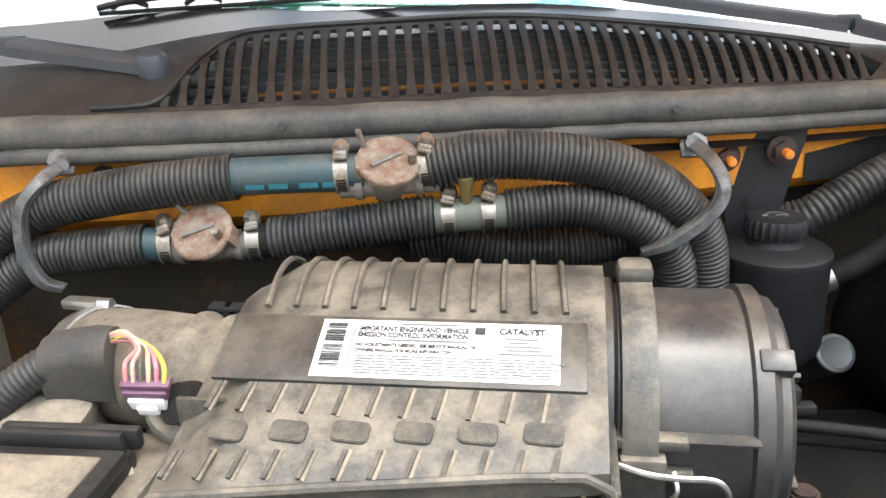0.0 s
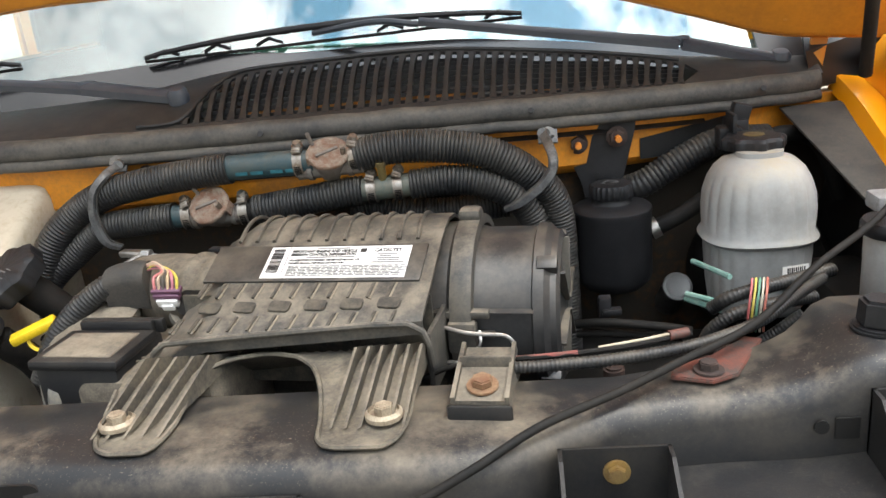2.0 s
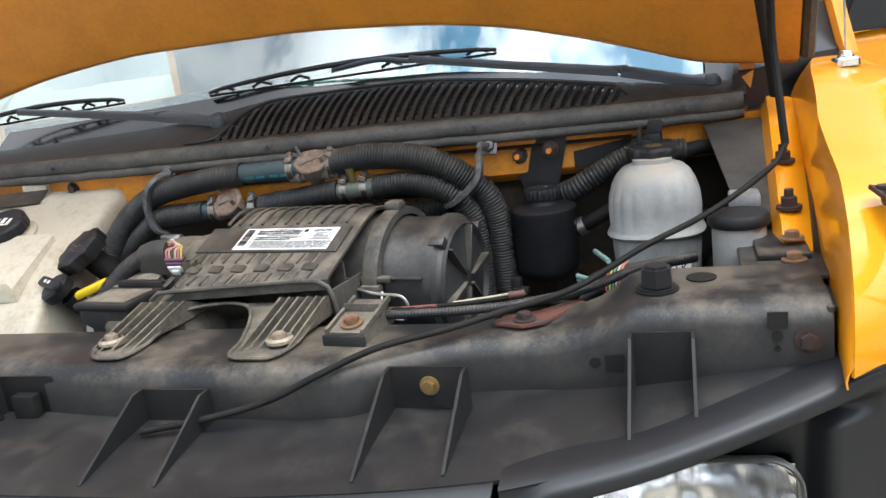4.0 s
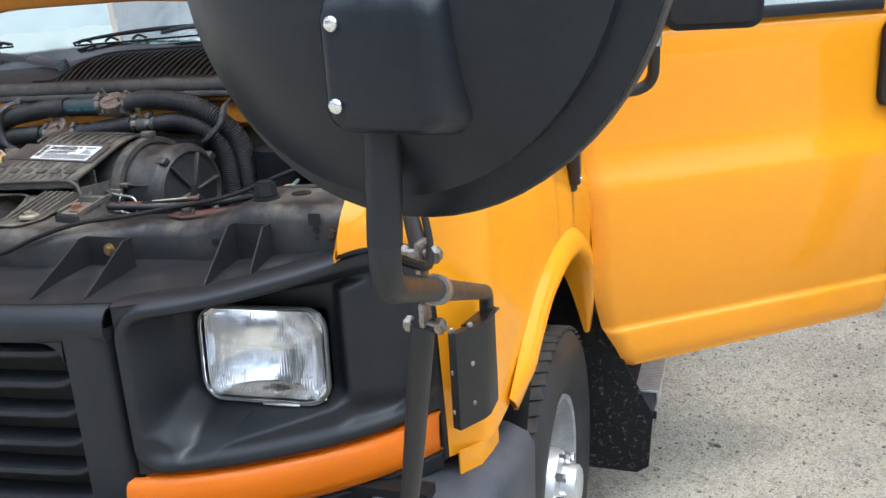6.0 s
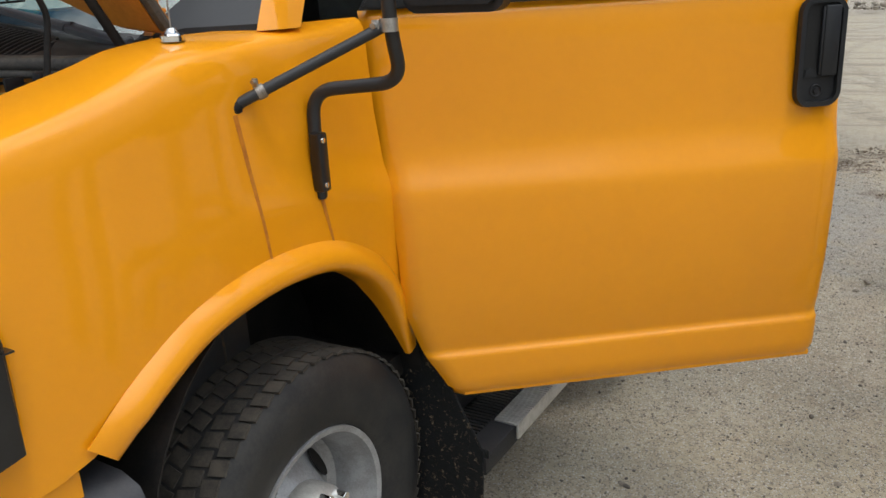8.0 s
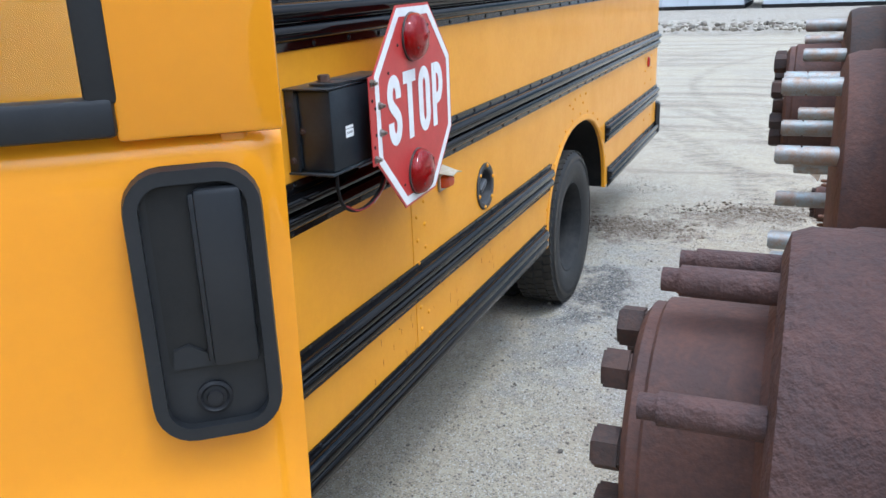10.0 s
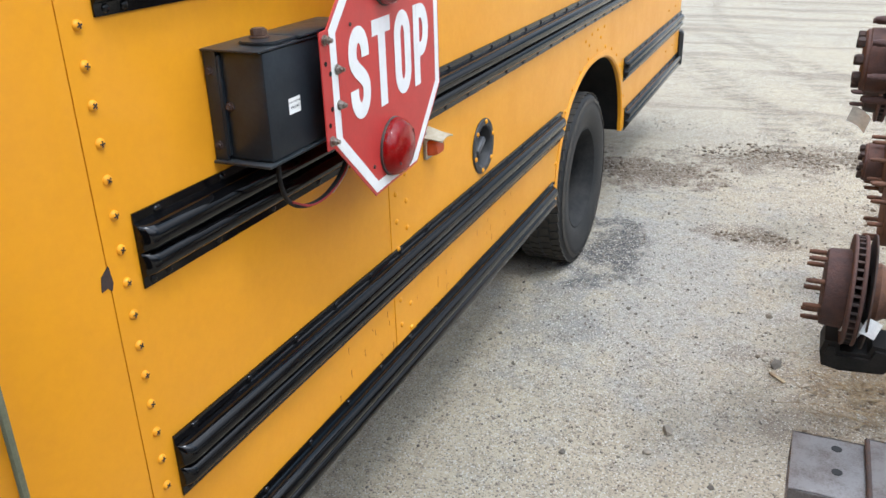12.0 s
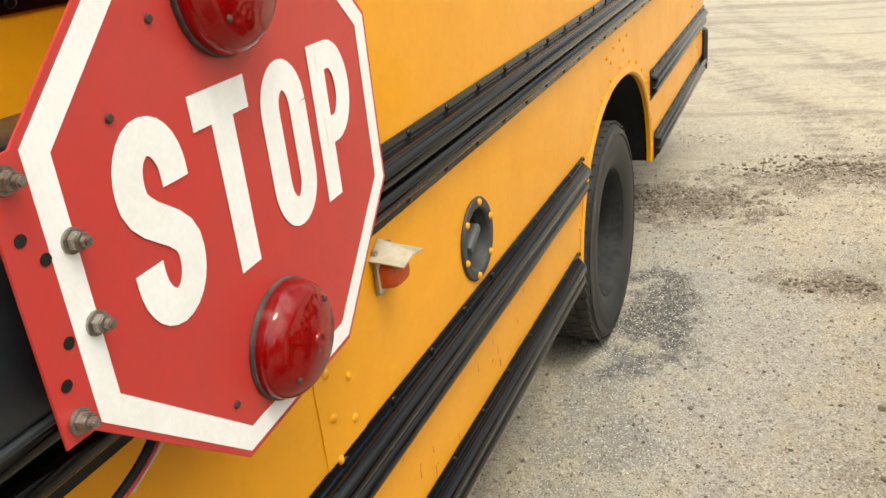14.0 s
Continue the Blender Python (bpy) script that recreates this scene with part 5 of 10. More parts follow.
def pocket_y(x, z):
    """Depth of the pocket behind the frame: a sloping cave for the lamp, a bulged panel beside it."""
    f = front_y(x)
    # floor of the pocket comes forward below the lamp, its inner flank slants
    cave = 0.335 - 0.13 * (1 - smooth(0.945, 1.035, z)) - 0.10 * (1 - smooth(0.36, 0.425, x))
    # a socket behind the lamp
    cave += 0.07 * smooth(0.412, 0.424, x) * (1 - smooth(0.604, 0.616, x)) * smooth(1.012, 1.024, z) * (1 - smooth(1.144, 1.156, z))
    cave = max(cave, f + 0.012)
    panel = f + 0.019 + 0.010 * (1 - smooth(0.985, 1.03, z)) - 0.006 * math.sin(math.pi * min(1, max(0, (x - 0.64) / 0.12)))
    t = smooth(0.628, 0.662, x) * smooth(0.955, 0.995, z + 0.10 * (0.70 - x)) * (1 - smooth(1.196, 1.214, z - 0.16 * (x - 0.66)))
    return max(f + 0.006, lerp(cave, max(panel, f + 0.008), t))


def bezel_sheet(side):
    rows = []
    nx, nz = 150, 96
    for i in range(nx + 1):
        q = i / nx
        x = lerp(0.342, BX, q * (1 + 0.35 * (1 - q)))
        row = []
        low, top = bezel_low(x), bezel_top(x)
        for j in range(nz + 1):
            z = lerp(low, top, j / nz)
            f = front_y(x)
            in_x = min((x - 0.342) / 0.024, (BX - 0.004 - x) / 0.030)
            in_z = min((z - low) / 0.022, (top - z) / 0.026)
            w = min(in_x, in_z)
            # rounded inner corners
            if in_x < 2.2 and in_z < 2.2:
                w = 2.2 - math.hypot(2.2 - in_x, 2.2 - in_z)
            t = smooth(0.80, 1.75, w)
            y = lerp(f, pocket_y(x, z), t)
            # the rim is crowned: it rolls back at its outer edge and dips to the pocket
            r = max(0.0, 0.45 - max(0.0, w))
            y += 0.075 * r * r
            row.append((x if side > 0 else mirrored_x(x), y, z))
        rows.append(row)
    return sheet(rows, 0.004)


bezel = part("lamp_housing", bezel_sheet(1), M_BEZEL, bus, "satin black lamp housing with a deep pocket", 75)
part("lamp_housing", bezel_sheet(-1), M_BEZEL, bus)
part("housing_edge", sheet([[(x, front_y(x) + dy, bezel_top(x) + dz) for dy, dz in ((0.013, -0.001), (0.022, 0.003), (0.045, 0.004), (0.07, 0.003))] for x in [lerp(0.342, 0.70, k / 24) for k in range(25)]], 0.003), M_BEZEL, bezel)
part("housing_edge", sheet([[nose_edge(v) + Vector((-dx, dy - 0.004, -dz)) for dx, dy, dz in ((0.012, 0.002, 0.010), (0.005, 0.002, 0.004), (0.0015, 0.006, 0.0), (0.004, 0.03, 0.002))] for v in [0.03 + 0.97 * k / 60 for k in range(61)]], 0.003), M_BEZEL, bezel, "", 60)
GUIDE = to_mesh("mould_rib", prism([(0.0, 0.0), (0.05, 0.012), (0.055, 0.0)], 0.004, "x", -0.002, 0.001), M_BEZEL)
for x, y, z, turn in ((0.475, 0.235, 0.985, 25), (0.565, 0.262, 0.985, -8)):
    shared("mould_rib", GUIDE, bezel, pose(x, y, z - 0.012, 12, 0, -turn))


# -- headlight: sealed rectangular beam --
def headlight(cx, cy, cz):
    m = Matrix.Translation((cx, cy, cz)) @ pose(0, 0, 0, -4, 0, 4) @ Matrix.Diagonal((1.09, 1.0, 1.10, 1.0))

    def ring(w, h, r, y):
        return [(a, y, b) for a, b in rounded(w, h, r, 6)]

    lamp = part("headlight", moved(loft([ring(0.196, 0.138, 0.030, 0.012), ring(0.206, 0.148, 0.033, 0.008), ring(0.208, 0.150, 0.034, -0.003), ring(0.204, 0.146, 0.032, -0.006), ring(0.199, 0.141, 0.030, -0.003), ring(0.197, 0.139, 0.030, 0.012)], False), m), M_LAMPRING, bezel, "rectangular sealed-beam headlight in a grey ring")
    part("retainer_tab", moved(box(-0.005, 0.055, -0.008, -0.003, -0.0765, -0.0725, 0.001, 1), m), M_STEEL, lamp, "bright retainer tab")
    # reflector: a deep dish cut off flat above and below
    rows = []
    for i in range(41):
        u = i / 20 - 1
        row = []
        for j in range(29):
            v = j / 14 - 1
            x, z = 0.0955 * u, 0.0672 * v
            dish = 0.070 - (x * x + z * z) / 0.150 + 0.0020 * noise.noise(Vector((x * 38 + 3, z * 22, 1.5))) + 0.0006 * math.cos(u * 26)
            row.append((x, 0.004 + max(0.0, dish * min(1.0, (1 - abs(v)) * 9, (1 - abs(u)) * 14)), z))
        rows.append(row)
    part("reflector", moved(sheet(rows), m), M_MIRROR, lamp, "silvered reflector", 25)
    # moulded lens: blocks of upright flutes, a plain band, a raised rim
    nx, nz = 264, 20
    front = []
    for i in range(nx + 1):
        row = []
        for j in range(nz + 1):
            u, v = i / nx * 2 - 1, j / nz * 2 - 1
            k = 1 - 0.10 * (abs(u) ** 6) * (abs(v) ** 6)
            amp = 0.00030 if v < -0.25 else (0.00012 if v < 0.35 else 0.00022)
            if abs(u) < 0.30 and -0.25 < v < 0.6:
                amp = 0.00006
            if abs(u) > 0.93 or abs(v) > 0.92:
                amp = 0.0
            row.append((0.0985 * u * k, -0.010 * (1 - 0.8 * u ** 4) * (1 - 0.8 * v ** 4) - 0.004 + amp * math.cos(i * math.pi / 3), 0.0695 * v * k))
        front.append(row)
    part("lens", moved(sheet(front, 0.003), m), M_LENSGLASS, lamp, "clear fluted glass lens", 60)
    for z, w in ((0.018, 0.085), (-0.026, 0.085), (-0.052, 0.09)):
        part("lens_step", moved(box(-w, w, -0.0150, -0.0135, z - 0.0007, z + 0.0007), m), M_LENSGLASS, lamp)
    part("bulb_shield", moved(moved(lathe([(0.010, 0.0), (0.010, 0.016), (0.007, 0.021), (0, 0.022)], 20), facing((0, 0.068, 0.0), (0, -1, 0))), m), M_MIRROR, lamp)


M_MIRROR = material("silvered_reflector", (0.93, 0.93, 0.94), 0.16, 1.0, second=(0.84, 0.84, 0.85), scale=11, bump=0)
M_LAMPRING = material("aged_lamp_ring", (0.20, 0.20, 0.19), 0.35, 0.4, second=(0.12, 0.12, 0.115), scale=40, bump=0.05)
headlight(0.514, 0.296, 1.084)


def amber_band():
    lo = [(x, front_y(x) + 0.004, bezel_low(max(x, 0.342)) - 0.085 + 0.04 * max(0, x - 0.6)) for x in [lerp(0.325, 0.776, k / 40) for k in range(41)]]
    rows = []
    for x, y, z in lo:
        top = bezel_low(max(x, 0.342)) - 0.006
        rows.append([(x, y + dy, lerp(z, top, v)) for v, dy in ((0.0, 0.012), (0.05, 0.002), (0.3, -0.003), (0.7, -0.003), (0.95, 0.002), (1.0, 0.012))])
    return rows


rows = amber_band()
turn = part("turn_signal", sheet(rows, 0.004), M_AMBER, bus, "wrap-round amber turn signal lens", 60)
part("signal_back", sheet([[(x, y + 0.030 + 0.004 * ((k + j) % 2), z) for j, (x, y, z) in enumerate(r)] for k, r in enumerate(rows)], 0.002), M_AMBERBACK, turn, "", 20)
part("signal_trim", sheet([[(x, y + dy, z - dz) for (x, y, z), dy, dz in ((r[0], 0.006, 0.0), (r[0], -0.004, 0.008), (r[0], 0.0, 0.035), (r[0], 0.05, 0.055))] for r in rows], 0.004), M_BEZEL, bus)


# -- bumper --
def bumper():
    line = [(-0.25, -0.02), (0.2, 0.0), (0.5, 0.06), (0.70, 0.15), (0.80, 0.25), (0.845, 0.36), (0.862, 0.48), (0.865, 0.60)]
    pts = spline([(x, y, 0) for x, y in line], 0.03)
    rows = []
    for k, p in enumerate(pts):
        a, b = pts[max(k - 1, 0)], pts[min(k + 1, len(pts) - 1)]
        t = (b - a).normalized()
        n = Vector((t.y, -t.x, 0))
        rise = 0.035 * curve_at([(0.3, 0.0), (0.6, 1.0)], p.y)
        rows.append([p + n * o + Vector((0, 0, z)) for o, z in ((-0.12, 0.845), (-0.03, 0.842), (0.01, 0.825), (0.022, 0.80), (0.02, 0.68), (0.0, 0.60), (-0.08, 0.56))])
    return sheet(rows, 0.006)


part("front_bumper", bumper(), M_BUMPER, bus, "dark grey moulded bumper end", 50)
part("valance", joined(sheet([[(x, y, z) for z in (0.84, 0.885)] for x, y in ((0.805, 0.40), (0.83, 0.44), (0.836, 0.49), (0.838, 0.525))], 0.004)), M_YELLOW, bus)

# -- header panel behind the grille top, with gussets --
def beam_front(x):
    return curve_at([(-0.9, 0.31), (-0.5, 0.31), (-0.3, 0.285), (-0.1, 0.268), (0.12, 0.268), (0.20, 0.31), (0.26, 0.340), (0.36, 0.350), (0.46, 0.346)], x)


def header_z(x, y):
    f, b = front_y(x) + 0.05, beam_front(x)
    base = lerp(1.207, 1.222, min(1, max(0, (y - f) / max(0.02, b - f))))
    return base + curve_at([(0.40, 0.0), (0.66, 0.034)], x)


header = part("header_panel", sheet([[(x, lerp(front_y(x) + 0.028, beam_front(x) + 0.004, k / 12), header_z(x, lerp(front_y(x) + 0.028, beam_front(x) + 0.004, k / 12)) + 0.004 * math.sin(math.pi * k / 12)) for k in range(13)] for x in [lerp(-1.1, 0.715, j / 60) for j in range(61)]], 0.004), M_BLACKDUST, bus, "dusty black plastic header panel", 60)


def gusset(x0, x1, top):
    b = min(beam_front(x0), beam_front(x1)) - 0.002
    out = []
    for x in (x0, x1):
        f = max(front_y(x) + 0.045, b - 0.20)
        if x > 0.4:
            f = max(f, b - 0.11)
        out.append(prism([(b, header_z(x, b)), (b, top), (b - 0.02, top), (f, header_z(x, f) + 0.003), (f, header_z(x, f) - 0.004)], 0.0035, "x", x))
    out.append(box(x0, x1 + 0.003, b - 0.003, b, header_z(x0, b), top))
    return joined(*out)


for x0, x1, top in ((-0.43, -0.34, 1.262), (-0.112, -0.022, 1.262), (0.192, 0.282, 1.272), (0.458, 0.522, 1.292), (-0.95, -0.87, 1.27)):
    part("gusset", gusset(x0, x1, top), M_BLACKDUST, header, "", 20)
GOLD_BOLT = bolt_mesh("bolt", 0.008, 0.006, 0.0115, material("zinc_yellow", (0.42, 0.30, 0.12), 0.4, 0.8, second=(0.3, 0.2, 0.1), scale=80))
shared("bolt", GOLD_BOLT, header, facing((0.240, min(beam_front(0.192), beam_front(0.282)) - 0.005, 1.25), (0, -1, 0)))

# -- radiator support beam --
def beam_profile(x):
    """(y, z) round the beam at x: it rises to a platform by the fender."""
    up = curve_at([(0.36, 0.0), (0.42, 0.35), (0.46, 1.0)], x)
    zt = 1.283 + 0.034 * up
    f = beam_front(x)
    b = 0.405 + 0.05 * curve_at([(0.25, 0.0), (0.45, 1.0)], x) + 0.03 * up
    return [(f, 1.20), (f, zt - 0.022), (f + 0.008, zt - 0.008), (f + 0.022, zt), (b - 0.008, zt + 0.004), (b, zt - 0.002), (b + 0.003, 1.16)]


def beam():
    xs = [-1.1 + 0.05 * k for k in range(29)] + [0.34 + 0.016 * k for k in range(21)]
    return sheet([[(x, y, z) for y, z in beam_profile(x)] for x in xs if x <= 0.662], 0.004)


support = part("radiator_support", beam(), M_SUPPORT, bus, "dusty black radiator support beam with punched holes", 45)
part("support_end", box(0.655, 0.662, 0.352, 0.50, 1.19, 1.312, 0.002), M_SUPPORT, support)
# the holes are flat black pieces, their inner shade put into the colour
part("punched_hole", moved(cyl(0.017, 0.0015, 24), pose(0.535, 0.44, 1.3195)), M_RECESS_SHADE, support)
for x, z, w, h in ((0.607, 1.302, 0.020, 0.018), (0.440, 1.256, 0.020, 0.020)):
    part("square_hole", box(x - w / 2, x + w / 2, 0.3415, 0.3435, z - h / 2, z + h / 2), M_RECESS_SHADE, support)
for x, z, r in ((0.607, 1.284, 0.0055), (0.607, 1.270, 0.003), (0.419, 1.257, 0.0065), (-0.20, 1.262, 0.004)):
    part("round_hole", moved(cyl(r, 0.002, 16), facing((x, 0.3445 if x > 0.4 else 0.3512, z), (0, -1, 0))), M_RECESS_SHADE, support)
part("rubber_stop", moved(joined(cyl(0.024, 0.006, 24, bevel=0.002), moved(cyl(0.0195, 0.026, 6, 0.0175, bevel=0.003), pose(0, 0, 0.005))), pose(0.487, 0.406, 1.3165)), M_BLACK, support, "black hexagonal rubber hood stop")
DARK_BOLT = bolt_mesh("bolt", 0.009, 0.008, 0.014, M_DKRUST)
RUST_BOLT = bolt_mesh("bolt", 0.0095, 0.008, 0.0145, material("tan_rusty_bolt", (0.30, 0.20, 0.12), 0.6, 0.5, second=(0.2, 0.1, 0.06), scale=80))
shared("bolt", DARK_BOLT, support, facing((0.636, 0.3425, 1.280), (0, -1, 0)))
for x, y, z in ((0.643, 0.545, 1.332), (0.640, 0.495, 1.3195)):
    shared("bolt", RUST_BOLT, support, pose(x, y, z))
part("corner_bracket", joined(box(0.58, 0.70, 0.44, 0.60, 1.312, 1.318, 0.002), box(0.60, 0.66, 0.50, 0.62, 1.318, 1.326, 0.002)), M_SUPPORT, support)
part("red_stain_bracket", prism([(0.30, 0.385), (0.335, 0.372), (0.36, 0.385), (0.385, 0.43), (0.40, 0.455), (0.385, 0.462), (0.345, 0.425), (0.305, 0.405)], 0.004, "z", 1.287, 0.001), M_REDSTAIN, support, "bracket stained with red paint")
shared("bolt", DARK_BOLT, support, pose(0.335, 0.392, 1.291))
# a black plate paints the shade of the latch opening
part("latch_opening", prism(rounded(0.185, 0.056, 0.010, 4, -0.345, 1.243), 0.003, "y", 0.2815), M_RECESS_SHADE, bus)
part("hood_latch", moved(joined(box(-0.405, -0.395, 0.30, 0.36, 1.20, 1.275, 0.003), prism([(-0.37, 1.205), (-0.32, 1.205), (-0.335, 1.25), (-0.35, 1.285), (-0.362, 1.288), (-0.37, 1.27)], 0.012, "y", 0.325, 0.003), box(-0.31, -0.275, 0.335, 0.352, 1.20, 1.25, 0.004), moved(cyl(0.006, 0.07, 12), facing((-0.40, 0.33, 1.235), (1, 0, -0.3)))), Matrix.Translation((0, -0.072, 0.002))), M_DARK, bus, "greasy steel hood latch")
part("latch_cable", tube([(-0.35, 0.262, 1.24), (-0.42, 0.25, 1.236), (-0.48, 0.235, 1.232), (-0.6, 0.23, 1.226)], 0.008, 0.01, 8), M_RUBBER, bus)

# the core below the beam keeps the bay closed in front
part("radiator", box(mirrored_x(0.42), 0.42, 0.42, 0.47, 0.6, 1.16), M_DARK, bus)
part("inner_wing", sheet([[(x, y, z) for x, z in ((0.66, 0.65), (0.655, 1.05), (0.64, 1.24), (0.665, 1.30), (0.69, 1.40 if y > 0.5 else 1.31))] for y in (0.37, 0.5, 0.7, 0.9, 1.1)], 0.004), M_SUPPORT, bus, "dark inner wing")
part("engine_tray", box(mirrored_x(0.66), 0.66, 0.42, 1.1, 0.5, 0.55), M_DARK, bus)
# added panel, its black standing for the shade behind the bumper
part("shade_panel", box(mirrored_x(0.82), 0.78, 0.30, 0.34, 0.45, 0.86), M_RECESS_SHADE, bus)


# ---- mirrors and their tubes ----
def pipe(pts, r, bend=0.03, seg=14):
    """A tube of straight runs with rounded bends."""
    p = [Vector(v) for v in pts]
    line = [p[0]]
    for a, b, c in zip(p, p[1:], p[2:]):
        i = b + (a - b).normalized() * min(bend, (a - b).length * 0.45)
        o = b + (c - b).normalized() * min(bend, (c - b).length * 0.45)
        for k in range(9):
            t = k / 8
            line.append((1 - t) ** 2 * i + 2 * t * (1 - t) * b + t * t * o)
    line.append(p[-1])
    return sweep(line, r, seg)


M_TUBE = material("worn_black_tube", (0.016, 0.016, 0.017), 0.5, second=(0.13, 0.085, 0.055), scale=24, lo=0.60, hi=0.68, bump=0.25, bump_scale=200)


def crossover_mirror():
    mir = thing("crossover_mirror", "round black convex crossover mirror on a bent tube", "mirror", (0.85, 0.43, 0.95))
    c = Vector((0.990, -0.203, 1.665))
    m = Matrix.Translation(c) @ pose(0, 0, 0, 0, 0, -13)

    def disc(profile):
        return moved(moved(lathe(profile, 64), facing((0, 0, 0), (0, -1, 0))), m)

    R = 0.205
    shell = part("back_shell", disc([(R - 0.004, 0.0), (R, 0.004), (R, 0.012), (R - 0.012, 0.016), (R - 0.022, 0.018), (R * 0.90, 0.034), (R * 0.80, 0.050), (R * 0.66, 0.066), (R * 0.5, 0.077), (R * 0.25, 0.085), (0, 0.087)]), M_SHELL, mir, "scuffed black moulded shell", 30)
    # raised mount block
    face = [(0.004, -0.130), (0.010, -0.136), (0.072, -0.136), (0.081, -0.128), (0.081, -0.070), (0.074, -0.062), (0.010, -0.062), (0.004, -0.068)]
    mid = [(-0.001, -0.132), (0.008, -0.142), (0.076, -0.142), (0.087, -0.131), (0.087, -0.066), (0.078, -0.055), (0.006, -0.055), (-0.001, -0.064)]
    base = [(-0.008, -0.142), (0.002, -0.152), (0.082, -0.152), (0.096, -0.140), (0.098, -0.010), (0.086, 0.010), (-0.002, 0.010), (-0.012, -0.010)]
    block = loft([[(a, -0.02, b + 0.013) for a, b in base], [(a, -0.088, b + 0.013) for a, b in mid], [(a, -0.0950, b + 0.013) for a, b in face]])
    bmesh.ops.bevel(block, geom=list(block.edges), offset=0.005, segments=3, profile=0.5, affect="EDGES")
    part("mount_block", moved(block, m), M_SHELL, shell, "raised mounting block", 25)
    SCREW = to_mesh("screw", lathe([(0.0055, 0), (0.0055, 0.0015), (0.0042, 0.0035), (0.002, 0.0042), (0, 0.0035)], 16), M_CHROME, 50)
    for dx, dz in ((0.014, -0.060), (0.012, -0.111)):
        shared("screw", SCREW, mir, m @ facing((dx, -0.0955, dz), (0, -1, 0)))
    part("mirror_glass", disc([(0, -0.088), (R * 0.25, -0.085), (R * 0.45, -0.077), (R * 0.65, -0.060), (R * 0.82, -0.037), (R * 0.93, -0.014), (R - 0.008, 0.001), (0, 0.002)]), M_CHROME, mir, "convex mirror glass")
    part("mirror_rim", disc([(R - 0.010, 0.0), (R - 0.006, -0.008), (R + 0.001, -0.006), (R + 0.002, 0.006), (R - 0.003, 0.008)]), M_RUBBER, mir, "rubber rim")
    part("tube", pipe([(1.000, -0.270, 1.56), (0.994, -0.277, 1.424), (0.855, 0.432, 1.164), (0.851, 0.432, 1.02)], 0.0118, 0.03), M_TUBE, mir, "worn black tube with rust spots")
    part("tube_sleeve", pipe([(0.9995, -0.2705, 1.545), (0.9955, -0.275, 1.455)], 0.0128), M_BEZEL, mir)
    # clamp with bright bolts
    way = (Vector((0.855, 0.432, 1.164)) - Vector((0.994, -0.277, 1.424))).normalized()
    cl = Vector((0.9517, -0.061, 1.3448))
    part("clamp", joined(moved(lathe([(0.012, -0.014), (0.0155, -0.014), (0.0155, 0.014), (0.012, 0.014)], 24, True), facing(cl, way)), box(cl.x - 0.016, cl.x - 0.010, cl.y - 0.012, cl.y + 0.012, cl.z - 0.05, cl.z - 0.012, 0.002), box(cl.x - 0.016, cl.x - 0.010, cl.y - 0.012, cl.y + 0.012, cl.z + 0.012, cl.z + 0.05, 0.002)), M_CLAMP, mir, "steel clamp, lightly rusted")
    NUT = to_mesh("bolt", joined(cyl(0.009, 0.008, 6, bevel=0.0015), moved(cyl(0.005, 0.02, 12), pose(0, 0, -0.01))), M_CLAMP, 30)
    for dz in (0.036, -0.038):
        for dx, n in ((-0.026, (-1, 0, 0)), (-0.002, (1, 0, 0))):
            shared("bolt", NUT, mir, facing((cl.x + dx, cl.y, cl.z + dz), n))
    # folded bracket on the fender
    bk = [(0.822, 0.362), (0.836, 0.357), (0.866, 0.395), (0.872, 0.41), (0.873, 0.452), (0.869, 0.455), (0.866, 0.453), (0.864, 0.415), (0.86, 0.402), (0.834, 0.372)]
    bm = moved(prism(bk, 0.165, "z", 0.945), Matrix.Translation((-0.006, -0.017, 0.028)))
    bmesh.ops.transform(bm, matrix=Matrix(((1, 0, 0, 0), (0, 1, 0, 0), (0, 0.14, 1, -0.06), (0, 0, 0, 1))), verts=bm.verts)
    br = part("bracket", bm, M_GLOSS, mir, "black folded steel bracket", 25)
    part("bracket_top", prism([(0.832, 0.362), (0.866, 0.398), (0.871, 0.45), (0.845, 0.45)], 0.003, "z", 1.129), M_GLOSS, mir)
    SC = to_mesh("screw", lathe([(0.0055, 0), (0.005, 0.0018), (0.003, 0.003), (0, 0.0028)], 12), M_CLAMP, 50)
    for x, y, z in ((0.8275, 0.363, 1.10), (0.8275, 0.363, 1.03), (0.8275, 0.363, 0.962), (0.852, 0.381, 1.105), (0.852, 0.381, 1.04), (0.852, 0.381, 0.972)):
        shared("screw", SC, mir, facing((x - 0.006, y - 0.017, z + 0.028), (0.55, -0.83, 0)))
    # tie rod to the fender top and brace to the bumper
    part("tie_rod", pipe([(0.722, 0.408, 1.408), (0.775, 0.29, 1.402), (0.936, -0.055, 1.378)], 0.0095, 0.02), M_TUBE, mir, "black tie rod")
    part("tie_clamp", moved(lathe([(0.0098, -0.012), (0.0145, -0.012), (0.0145, 0.012), (0.0098, 0.012)], 20, True), facing((0.834, 0.163, 1.3957), (-0.161, 0.345, 0.028))), M_STEEL, mir)
    part("tie_foot", joined(moved(box(-0.013, 0.013, -0.03, 0.022, -0.002, 0.003, 0.001), pose(0.724, 0.412, 1.409, 12, 12, 20)), moved(cyl(0.009, 0.01, 6, bevel=0.001), pose(0.720, 0.420, 1.409))), M_DKRUST, mir, "rusty bolted foot")
